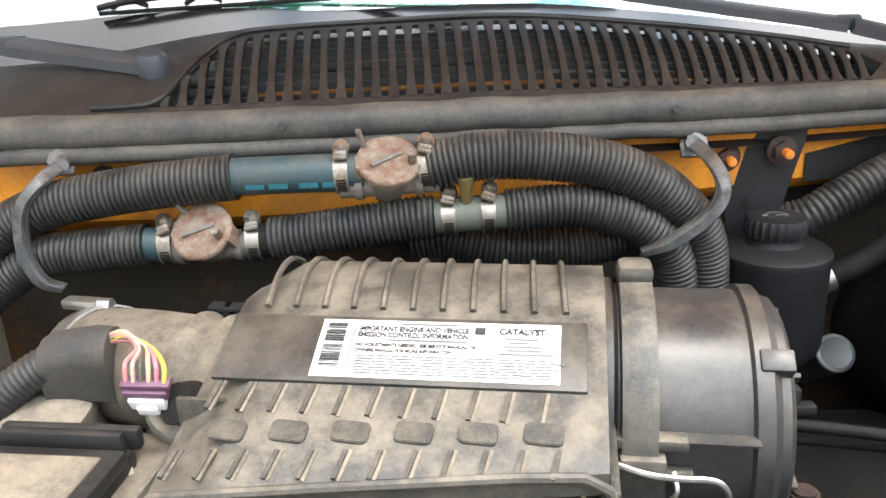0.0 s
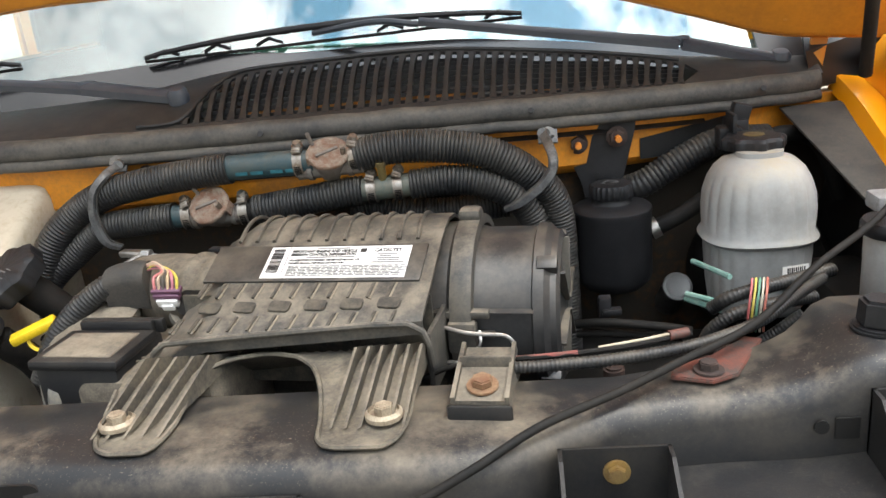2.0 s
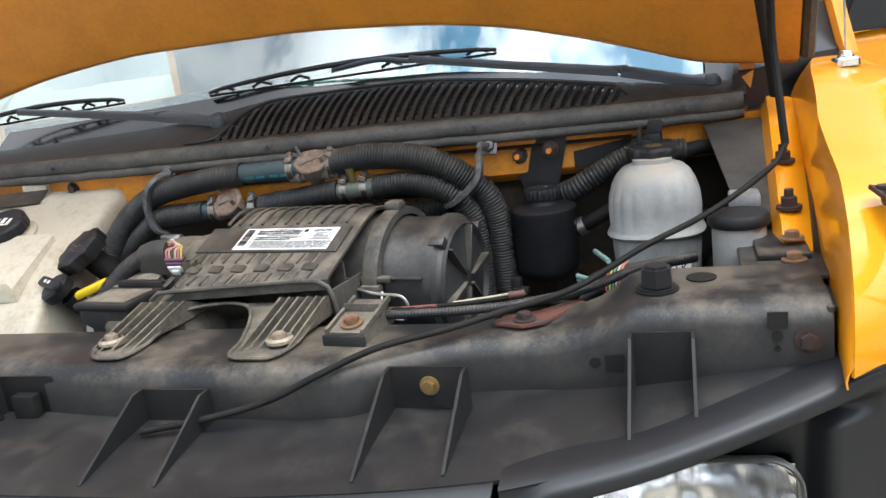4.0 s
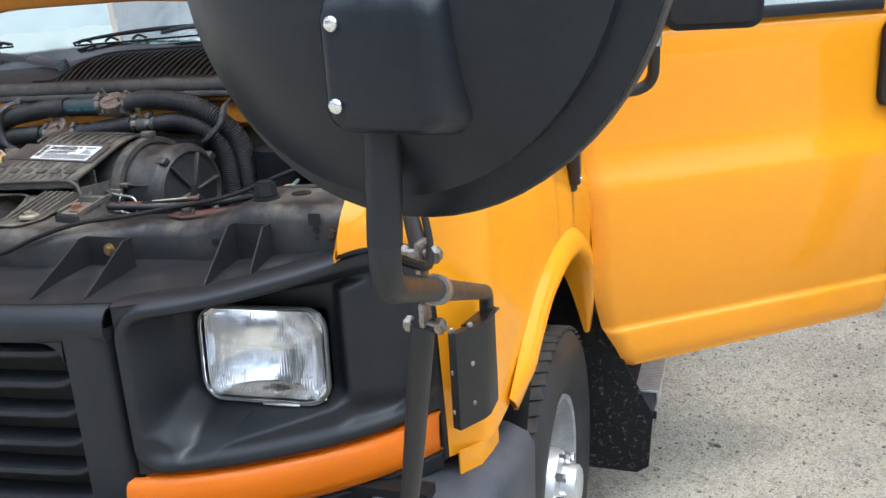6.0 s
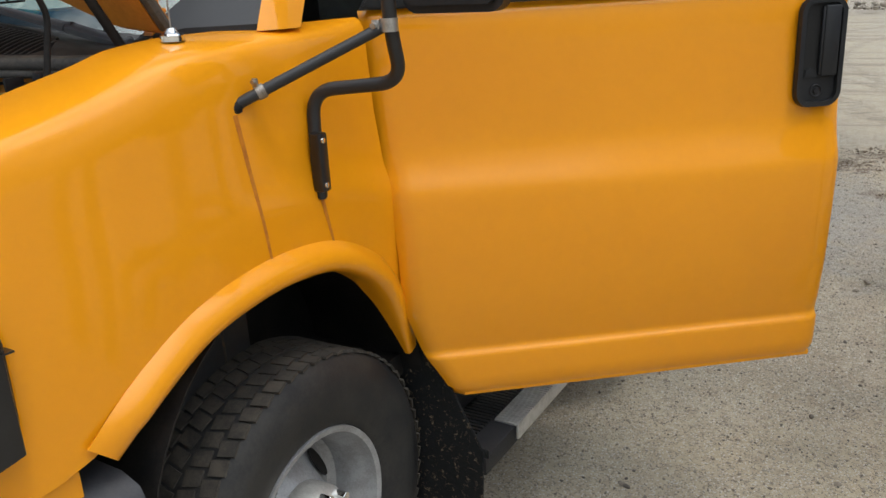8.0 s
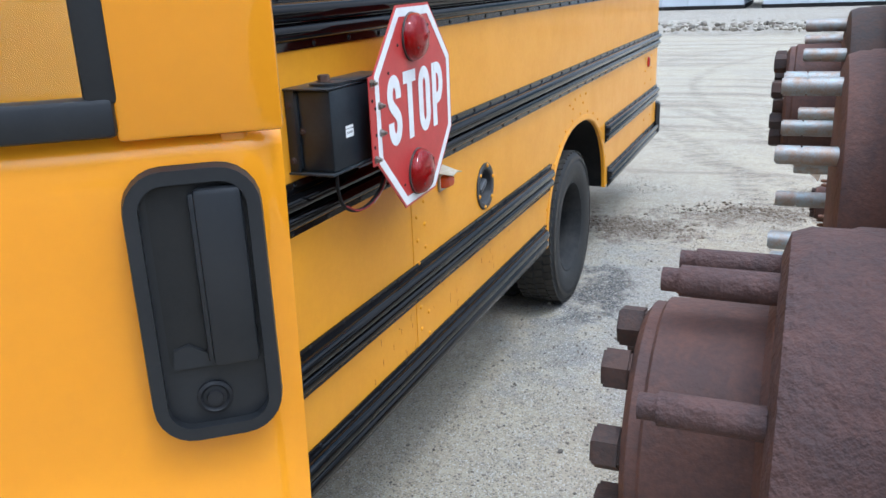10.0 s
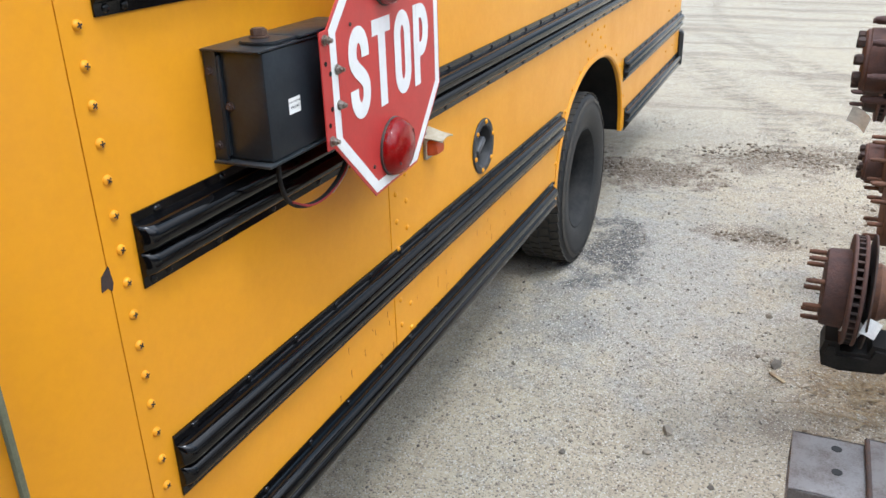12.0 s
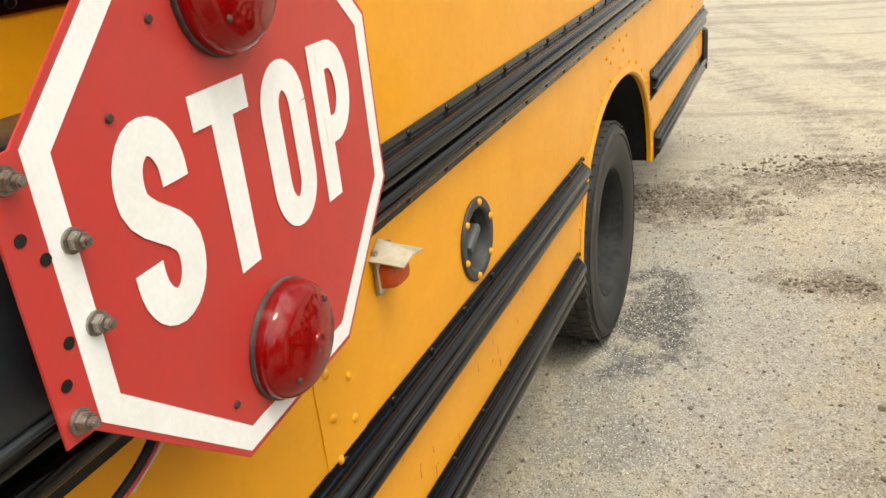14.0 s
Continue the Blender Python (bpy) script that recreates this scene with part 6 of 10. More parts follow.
    part("brace", pipe([(0.937, -0.064, 1.310), (0.930, -0.058, 1.275), (0.87, 0.04, 1.08), (0.79, 0.17, 0.85)], 0.0125, 0.02), M_TUBE, mir, "black brace tube")
    part("cable", tube([(0.985, -0.25, 1.440), (0.978, -0.16, 1.402), (0.955, -0.08, 1.384), (0.915, 0.02, 1.392), (0.845, 0.17, 1.402), (0.80, 0.27, 1.40)], 0.0042, 0.01, 8), M_DARK, mir, "black heater cable")
    for q in (Vector((0.850, 0.13, 1.3909)), Vector((0.770, 0.302, 1.4026))):
        part("cable_tie", moved(lathe([(0.0092, -0.003), (0.0118, -0.003), (0.0118, 0.003), (0.0092, 0.003)], 16, True), facing(q, (-0.15, 0.33, 0.02))), M_DARK, mir)
    part("cable", tube([(0.692, 0.352, 1.298), (0.72, 0.335, 1.31), (0.755, 0.318, 1.345), (0.785, 0.305, 1.39)], 0.0028, 0.01, 8), M_DARK, mir)


def side_mirror():
    mir = thing("side_mirror", "large black rectangular rear-view mirror on a bent tube", "mirror", (0.86, 1.15, 1.18))
    part("tube", pipe([(0.861, 1.147, 1.20), (0.858, 1.158, 1.385), (1.045, 1.20, 1.40), (1.05, 1.162, 1.50), (1.05, 1.158, 2.0)], 0.0135, 0.05), M_TUBE, mir, "worn black tube")
    part("mount", joined(moved(box(-0.014, 0.014, -0.014, 0.014, -0.06, 0.06, 0.005), pose(0.873, 1.143, 1.245)), moved(cyl(0.012, 0.02, 16, bevel=0.003), pose(0.866, 1.147, 1.168))), M_GLOSS, mir, "black tube socket bolted to the fender")
    SC = to_mesh("screw", lathe([(0.006, 0), (0.0055, 0.002), (0.003, 0.003), (0, 0.003)], 12), M_CHROME, 50)
    for z in (1.29, 1.20):
        shared("screw", SC, mir, facing((0.8875, 1.140, z), (1, 0, 0)))
    part("strut", pipe([(0.838, 0.940, 1.380), (0.862, 0.968, 1.396), (1.035, 1.155, 1.503)], 0.0105, 0.01), M_TUBE, mir, "black strut with worn paint")
    part("strut_foot", joined(moved(box(-0.012, 0.012, -0.018, 0.018, -0.003, 0.004, 0.002), facing((0.838, 0.940, 1.376), (0.9, -0.3, 0.3))), moved(cyl(0.0145, 0.030, 16, 0.012, 0.003), facing((0.838, 0.938, 1.376), (0.024, 0.028, 0.016)))), M_DARK, mir, "black rubber boot")
    part("strut_clip", joined(moved(lathe([(0.0108, -0.008), (0.0135, -0.008), (0.0135, 0.008), (0.0108, 0.008)], 18, True), facing((0.880, 0.988, 1.4075), (0.173, 0.187, 0.107))), box(0.870, 0.882, 0.978, 0.982, 1.415, 1.432, 0.001), moved(cyl(0.004, 0.012, 8), facing((0.876, 0.984, 1.426), (0, -1, 0)))), M_CLAMP, mir)
    part("clamp", joined(moved(lathe([(0.0138, -0.012), (0.0165, -0.012), (0.0165, 0.012), (0.0138, 0.012)], 20, True), pose(1.05, 1.160, 1.508)), box(1.022, 1.038, 1.142, 1.150, 1.498, 1.518, 0.002), moved(cyl(0.006, 0.008, 6), facing((1.03, 1.142, 1.508), (0, -1, 0)))), M_STEEL, mir, "bright pipe clamp")
    a = prism(rounded(0.205, 0.42, 0.03, 5, 1.172, 1.735), 0.06, "y", 1.165, 0.014)
    part("mirror_case", a, M_BLACK, mir, "textured black mirror case")
    part("mirror_glass", box(1.08, 1.265, 1.2262, 1.2285, 1.55, 1.93), M_CHROME, mir)


# the dust on upward faces is tinted bluish, a sky sheen put into its colour
M_SHELL = material("scuffed_black_shell", (0.009, 0.0115, 0.016), 0.34, second=(0.015, 0.018, 0.023), scale=10, spec=0.36, dust=(0.2, 0.21, 0.22), dust_amount=0.18, dust_scale=40, bump=0.15, bump_scale=300)
crossover_mirror()
side_mirror()


def antenna():
    ant = thing("antenna", "thin whip antenna in a chrome base on the fender", "antenna", (0.762, 0.91, 1.508))
    part("base", moved(lathe([(0.021, 0), (0.021, 0.010), (0.017, 0.013), (0.012, 0.012), (0.012, 0.015), (0.008, 0.022), (0, 0.024)], 24), pose(0.762, 0.91, 1.503)), M_CHROME, ant)
    part("whip", pipe([(0.762, 0.91, 1.52), (0.755, 0.925, 2.2)], 0.0016, 0.01, 6), M_STEEL, ant)


antenna()


# ---- cowl, wipers, windscreen, hood ----
def cowl_front(x):
    return curve_at([(-1.05, 0.90), (-0.80, 0.82), (-0.50, 0.778), (-0.25, 0.770), (0.0, 0.782), (0.20, 0.806), (0.40, 0.856), (0.58, 0.925), (0.66, 0.97)], x)


def cowl_fz(x):
    return curve_at([(-1.05, 1.475), (-0.5, 1.484), (0.0, 1.486), (0.3, 1.480), (0.60, 1.470)], x)


def cowl_back(x):
    return cowl_front(x) + curve_at([(-1.05, 0.13), (-0.4, 0.17), (0.0, 0.185), (0.25, 0.16), (0.45, 0.12), (0.62, 0.09)], x)


def cowl_bz(x):
    return cowl_fz(x) + curve_at([(-1.05, 0.02), (-0.45, 0.035), (-0.2, 0.062), (0.05, 0.064), (0.25, 0.05), (0.45, 0.028), (0.62, 0.016)], x)


def cowl_at(x, t):
    return Vector((x, lerp(cowl_front(x), cowl_back(x), t), lerp(cowl_fz(x), cowl_bz(x), t) + 0.010 * math.sin(math.pi * t)))


VENT_L, VENT_R = -0.272, 0.408


def vent_lo(x):
    return 0.10


def vent_hi(x):
    return curve_at([(VENT_L, 0.12), (-0.245, 0.42), (-0.215, 0.74), (-0.185, 0.84), (-0.1, 0.87), (0.05, 0.88), (0.2, 0.84), (0.33, 0.72), (VENT_R, 0.50)], x)


def fan(x, t):
    """The slots spread a little towards the glass."""
    c = max(VENT_L, min(VENT_R, x)) - 0.07
    fade = max(0.0, 1 - max(0.0, VENT_L - x) / 0.4) * max(0.0, 1 - max(0.0, x - VENT_R) / 0.19)
    return x + 0.09 * c * max(0.0, t - 0.1) * fade


def vent_at(x, t):
    return cowl_at(fan(x, t), t)


cowl_xs = [-1.05 + 0.045 * k for k in range(17)] + [VENT_L + (VENT_R - VENT_L) * k / 40 for k in range(41)] + [0.43, 0.47, 0.51, 0.55, 0.59, 0.62]


def cowl_strip(lower):
    rows = []
    for x in cowl_xs:
        inside = VENT_L <= x <= VENT_R
        a, b = (0.0, vent_lo(x) if inside else 0.5) if lower else (vent_hi(x) if inside else 0.5, 1.0)
        if not inside:
            mid = 0.3 if x > VENT_R else 0.11
            a, b = (0.0, mid) if lower else (mid, 1.0)
        rows.append([vent_at(x, lerp(a, b, k / 6)) for k in range(7)])
    return sheet(rows, 0.004)


cowl = part("cowl_panel", joined(cowl_strip(True), cowl_strip(False)), M_COWL, bus, "dark grey plastic cowl with air intake slots", 50)
n_ribs = 42
for k in range(n_ribs + 1):
    x = lerp(VENT_L + 0.004, VENT_R - 0.004, k / n_ribs)
    hi = vent_hi(x)
    if hi < 0.16:
        continue
    pts = [vent_at(x, lerp(0.09, hi + 0.01, j / 6)) for j in range(7)]
    half = [0.0055, 0.0036, 0.0034, 0.0034, 0.0034, 0.0038, 0.0060]
    rings = [[(p.x - 0.0030, p.y, p.z - 0.011), (p.x + 0.0030, p.y, p.z - 0.011), (p.x + w, p.y, p.z + 0.0004), (p.x, p.y, p.z + 0.0014), (p.x - w, p.y, p.z + 0.0004)] for p, w in zip(pts, half)]
    part("vent_rib", loft(rings), M_COWL, cowl, "", 60)
for t in (0.19, 0.28, 0.37, 0.46, 0.55, 0.64, 0.73, 0.82):
    xs = [x for x in [lerp(VENT_L, VENT_R, j / 60) for j in range(61)] if vent_hi(x) > t + 0.02]
    rings = [[(p.x, p.y - 0.002, p.z - 0.012), (p.x, p.y + 0.002, p.z - 0.012), (p.x, p.y + 0.002, p.z - 0.006), (p.x, p.y - 0.002, p.z - 0.006)] for p in [vent_at(x, t) for x in xs]]
    part("vent_crossbar", loft(rings), M_COWL, cowl, "", 60)
part("vent_lip", sweep(spline([vent_at(x, vent_hi(x) + d) + Vector((0, 0, 0.002)) for x, d in ((-0.335, -0.02), (-0.30, -0.02), (VENT_L, 0.03), (-0.245, 0.06), (-0.215, 0.07), (-0.185, 0.07), (-0.1, 0.07), (0.05, 0.07), (0.2, 0.07), (0.33, 0.07), (0.40, 0.07))], 0.01), 0.0032, 8), M_COWL, cowl)
# black sheet below the slots: the plenum's shade is put into its colour
part("vent_shade", sheet([[cowl_at(x, t) - Vector((0, 0, 0.05)) for t in (0.0, 0.5, 1.0)] for x in [lerp(VENT_L - 0.03, VENT_R + 0.03, j / 12) for j in range(13)]]), M_RECESS_SHADE, cowl)
part("plenum_edge", tube([cowl_at(x, 0.45) - Vector((0, 0, 0.032)) for x in (-0.2, -0.1, 0.0, 0.12, 0.24)], 0.004, 0.02, 8), M_BAYYEL, cowl)
part("plenum_cap", moved(lathe([(0.045, 0), (0.045, 0.006), (0.03, 0.012), (0, 0.014)], 28), Matrix.Translation(cowl_at(0.165, 0.30) - Vector((0, 0, 0.032))) @ pose(0, 0, 0, 20, 0, 0)), M_WHEEL, cowl)


# weather seal along the front edge
def seal():
    rows = []
    for k in range(81):
        x = lerp(-1.05, 0.615, k / 80)
        y, z = cowl_front(x), cowl_fz(x)
        w = 0.0015 * noise.noise(Vector((x * 22, 0, 0)))
        rows.append([(x, y + a + w, z + b + w) for a, b in ((0.022, 0.002), (0.013, 0.0055), (0.004, 0.0045), (-0.0035, 0.0), (-0.0065, -0.007), (-0.0072, -0.014), (-0.0058, -0.0195), (-0.0035, -0.0215), (-0.0070, -0.0230), (-0.0098, -0.0260), (-0.0105, -0.0320), (-0.0085, -0.0355), (-0.003, -0.0370), (0.012, -0.032))])
    return sheet(rows, 0.003)


seal_ob = part("hood_seal", seal(), M_RUBBER, bus, "dusty worn rubber hood seal", 70)
# black discs paint the shaded holes in the seal
for x in (-0.158, 0.197, -0.62, 0.52):
    part("seal_hole", moved(cyl(0.004, 0.002, 12), facing((x, cowl_front(x) - 0.0115, cowl_fz(x) - 0.009), (0, -0.85, 0.5))), M_RECESS_SHADE, seal_ob)

# firewall: a painted flange under the seal, dark grime below
part("firewall_flange", sheet([[(x, cowl_front(x) + dy, z) for dy, z in ((0.012, cowl_fz(x) - 0.030), (0.016, 1.425), (0.018, 1.39), (0.03, 1.378), (0.06, 1.372))] for x in [lerp(-1.05, 0.66, k / 50) for k in range(51)]], 0.003), M_BAYYEL, bus, "orange-yellow firewall flange")
part("firewall", sheet([[(x, cowl_front(x) + 0.055, z) for z in (0.5, 0.9, 1.2, 1.3, 1.374)] for x in [lerp(-1.05, 0.66, k / 24) for k in range(25)]], 0.004), M_FIREWALL, bus, "grimy firewall")
# black sheets on the flange paint the shade of its openings
for x0, x1, z0, z1 in ((-0.245, -0.095, 1.412, 1.436), (0.345, 0.485, 1.385, 1.432)):
    part("firewall_opening", sheet([[(x, cowl_front(x) + 0.0125, lerp(z0, z1 - (0.018 * (1 - (x - x0) / (x1 - x0)) if x0 > 0 else 0), v)) for v in (0, 0.5, 1)] for x in [lerp(x0, x1, k / 8) for k in range(9)]], 0.001), M_RECESS_SHADE, bus)
for x in (-0.60, -0.33, 0.07):
    shared("bolt", DARK_BOLT, bus, facing((x, cowl_front(x) + 0.012, 1.43), (0, -1, 0)))


# windscreen
def glass_at(x, t):
    b = Vector((x, cowl_back(x) + 0.028, cowl_bz(x) - 0.012))
    lift = Vector((0.0, 0.80, 0.58))
    return b + lift * t * (1.0 - 0.10 * abs(x - MID))


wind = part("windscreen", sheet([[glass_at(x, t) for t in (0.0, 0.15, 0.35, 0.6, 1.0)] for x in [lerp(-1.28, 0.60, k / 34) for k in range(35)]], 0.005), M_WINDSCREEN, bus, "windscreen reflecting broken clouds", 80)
part("glass_band", sheet([[glass_at(x, t * (1.0 if x > -0.15 else 1.0 + 1.6 * min(1.0, (-0.15 - x) / 0.25))) + Vector((0, -0.0064, 0.0048)) for t in (-0.02, 0.01, 0.03)] for x in [lerp(-1.0, 0.56, k / 30) for k in range(31)]]), M_FRIT, wind, "black ceramic band at the foot of the glass")
part("glass_edge", sheet([[glass_at(x, t) + Vector((0, -0.004, 0.006)) for x in (0.56, 0.585, 0.612, 0.64)] for t in (0.0, 0.2, 0.4, 0.7, 1.0)], 0.004), M_BEZEL, bus, "black windscreen side moulding")
part("cowl_end", loft([[(0.60, 0.93, 1.45), (0.79, 1.10, 1.45), (0.79, 1.12, 1.517), (0.70, 1.0, 1.519), (0.60, 0.965, 1.50)], [(0.62, 1.02, 1.47), (0.79, 1.16, 1.47), (0.775, 1.17, 1.60), (0.70, 1.14, 1.60), (0.62, 1.08, 1.57)]]), M_BEZEL, bus, "black cowl end moulding")
green = part("dash_strip", sheet([[glass_at(x, t) + Vector((0, 0.012, -0.012)) for t in (0.03, 0.07)] for x in [lerp(-0.37, 0.19, k / 14) for k in range(15)]], 0.002), M_GREEN, bus, "green strip with pale cut-outs behind the glass")
for k in range(11):
    x = -0.30 + 0.042 * k
    if k in (2, 7):
        continue
    part("pale_patch", sheet([[glass_at(x + d, t) + Vector((0, 0.006, -0.006)) for t in (0.046, 0.062 if k % 3 else 0.055)] for d in (0.0, 0.022 if k % 2 else 0.014)], 0.001), M_WHITE, green)


def wiper(name, pivot, joint, bend, tip0, tip1, label):
    wp = thing(name, label, "wiper", pivot)
    p, j, b, a, c = (Vector(v) for v in (pivot, joint, bend, tip0, tip1))
    part("pivot_cap", moved(lathe([(0.015, -0.01), (0.015, 0.012), (0.011, 0.018), (0, 0.019)], 20), facing(p, (0, -0.3, 1))), M_WIPER, wp)

    def arm(q0, q1, w0, w1, h):
        way = (q1 - q0).normalized()
        side = way.cross(Vector((0, -0.4, 1))).normalized()
        up = side.cross(way).normalized()
        rings = []
        for q, w in ((q0, w0), (q0.lerp(q1, 0.5), (w0 + w1) / 2), (q1, w1)):
            rings.append([q + side * w * sx + up * h * sz for sx, sz in ((-1, 0), (-0.8, 0.8), (-0.3, 1.05), (0.3, 1.05), (0.8, 0.8), (1, 0))])
        return loft(rings)

    part("arm_base", arm(p, j, 0.012, 0.015, 0.012), M_WIPER, wp, "", 40)
    part("arm", arm(j.lerp(p, -0.02), b, 0.0135, 0.007, 0.010), M_WIPER, wp, "satin blue-black pressed arm", 40)
    mid = a.lerp(c, 0.46)
    part("arm_hook", tube([b, b.lerp(mid, 0.4) + Vector((0, -0.006, 0.014)), mid + Vector((0, -0.006, 0.012))], 0.005, 0.006, 8), M_WIPER, wp)
    part("spring_joint", box(-0.013, 0.013, -0.006, 0.006, 0.0, 0.014, 0.002), M_WIPER, wp, "", 38, Matrix.Translation(j))
    # blade: a bowed frame above a rubber strip, with clips
    def along(t, lift=0.0):
        return a.lerp(c, t) + Vector((0, -0.35 * lift, lift))
    part("blade_frame", sweep([along(t, 0.004 + 0.018 * math.sin(math.pi * t) ** 0.7) for t in [k / 24 for k in range(25)]], lambda k: 0.0035 + 0.002 * math.sin(math.pi * k / 24), 8), M_BLACK, wp)
    part("rubber_strip", sweep([along(k / 12, -0.002) for k in range(13)], 0.0028, 6), M_DARK, wp)
    for t in (0.06, 0.2, 0.34, 0.66, 0.8, 0.94):
        part("clip", sweep([along(t - 0.035, 0.003), along(t, 0.012), along(t + 0.035, 0.003)], 0.0032, 6), M_BLACK, wp)


wiper("windscreen_wiper", (0.568, 0.978, 1.486), (0.421, 0.962, 1.524), (0.041, 0.985, 1.586), (-0.405, 1.018, 1.566), (0.196, 1.030, 1.582), "blue-black wiper arm with a jointed blade on the windscreen")
wiper("windscreen_wiper", (-0.292, 0.845, 1.520), (-0.462, 0.925, 1.536), (-0.86, 0.99, 1.575), (-1.10, 1.06, 1.55), (-0.62, 1.03, 1.572), "blue-black wiper arm beside the cowl intake")


# hood, raised, seen from below
def hood_edge(x):
    """Rear edge of the raised hood."""
    return Vector((x, curve_at([(-1.20, 0.94), (-0.25, 0.975), (0.45, 0.962), (0.70, 0.942)], x), curve_at([(-1.20, 1.525), (-0.95, 1.60), (-0.70, 1.652), (-0.49, 1.670), (-0.21, 1.671), (0.0, 1.660), (0.17, 1.641), (0.33, 1.605), (0.45, 1.568), (0.57, 1.532), (0.70, 1.520)], x)))


def hood_sheet(off):
    rows = []
    for k in range(61):
        x = lerp(-1.20, 0.70, k / 60)
        e = hood_edge(x)
        row = []
        for j in range(9):
            s = 0.95 * (j / 8) ** 1.3
            arch = 0.10 * (1 - ((x - MID) / 0.96) ** 2) * (s / 0.95)
            row.append((x * 1.0, e.y - 0.52 * s + off * 0.85, e.z + 0.80 * s + arch * 0.4 + off * 0.5 + 0.0035 * noise.noise(Vector((x * 14, s * 8, 1))) * (1 if j < 3 else 0)))
        rows.append(row)
    return sheet(rows, 0.003)


hood = part("hood", hood_sheet(0.0), M_HOOD, bus, "raised hood, orange-yellow underside", 60)
part("hood_skin", hood_sheet(0.03), M_YELLOW, hood)
part("hood_hem", sweep([hood_edge(lerp(-1.20, 0.70, k / 60)) + Vector((0, 0.012, 0.004)) for k in range(61)], 0.012, 8), M_HOOD, hood)
part("hood_seal_strip", sweep([Vector((0.712, lerp(0.945, 0.45, k / 8), lerp(1.524, 2.28, k / 8))) for k in range(9)], 0.012, 8), M_RUBBER, hood, "black edge seal")
part("hood_hinge", joined(moved(box(-0.012, 0.012, -0.004, 0.004, -0.10, 0.06, 0.002), pose(0.628, 0.985, 1.53, -8, 12, 0)), box(0.56, 0.66, 0.94, 1.0, 1.548, 1.556, 0.002), moved(box(-0.03, 0.04, -0.012, 0.012, -0.004, 0.004, 0.002), pose(0.63, 0.99, 1.435))), M_HOOD, hood, "yellow pressed hood hinge")
shared("bolt", RUST_BOLT, hood, facing((0.586, 0.962, 1.566), (0, -0.9, -0.4)))
shared("bolt", RUST_BOLT, hood, facing((0.55, 0.955, 1.60), (0, -0.9, -0.4)))
part("prop_rod", pipe([(0.655, 0.72, 1.42), (0.645, 0.76, 1.56), (0.62, 0.55, 2.1)], 0.0055, 0.02, 8), M_DARK, hood, "thin black prop rod")
part("hood_strut", pipe([(0.66, 0.90, 1.47), (0.60, 0.72, 1.85)], 0.009, 0.02, 10), M_DARK, hood, "black support strut")


# ---- engine bay ----
AIR = Matrix(((0.9895, 0.144, 0, -0.03), (-0.144, 0.9895, 0, 0.50), (0, 0, 1, 0), (0, 0, 0, 1)))   # along the box, back, up


def slope_z(v):
    return 1.363 + 0.417 * v


def slope_pose(u, v, lift=0.0):
    """A pose on the sloping lid: x along the box, y up the slope, z out."""
    m = AIR @ Matrix.Translation((u, v, slope_z(v)))
    return m @ pose(0, 0, 0, math.degrees(math.atan(0.417)), 0, 0) @ Matrix.Translation((0, 0, lift))


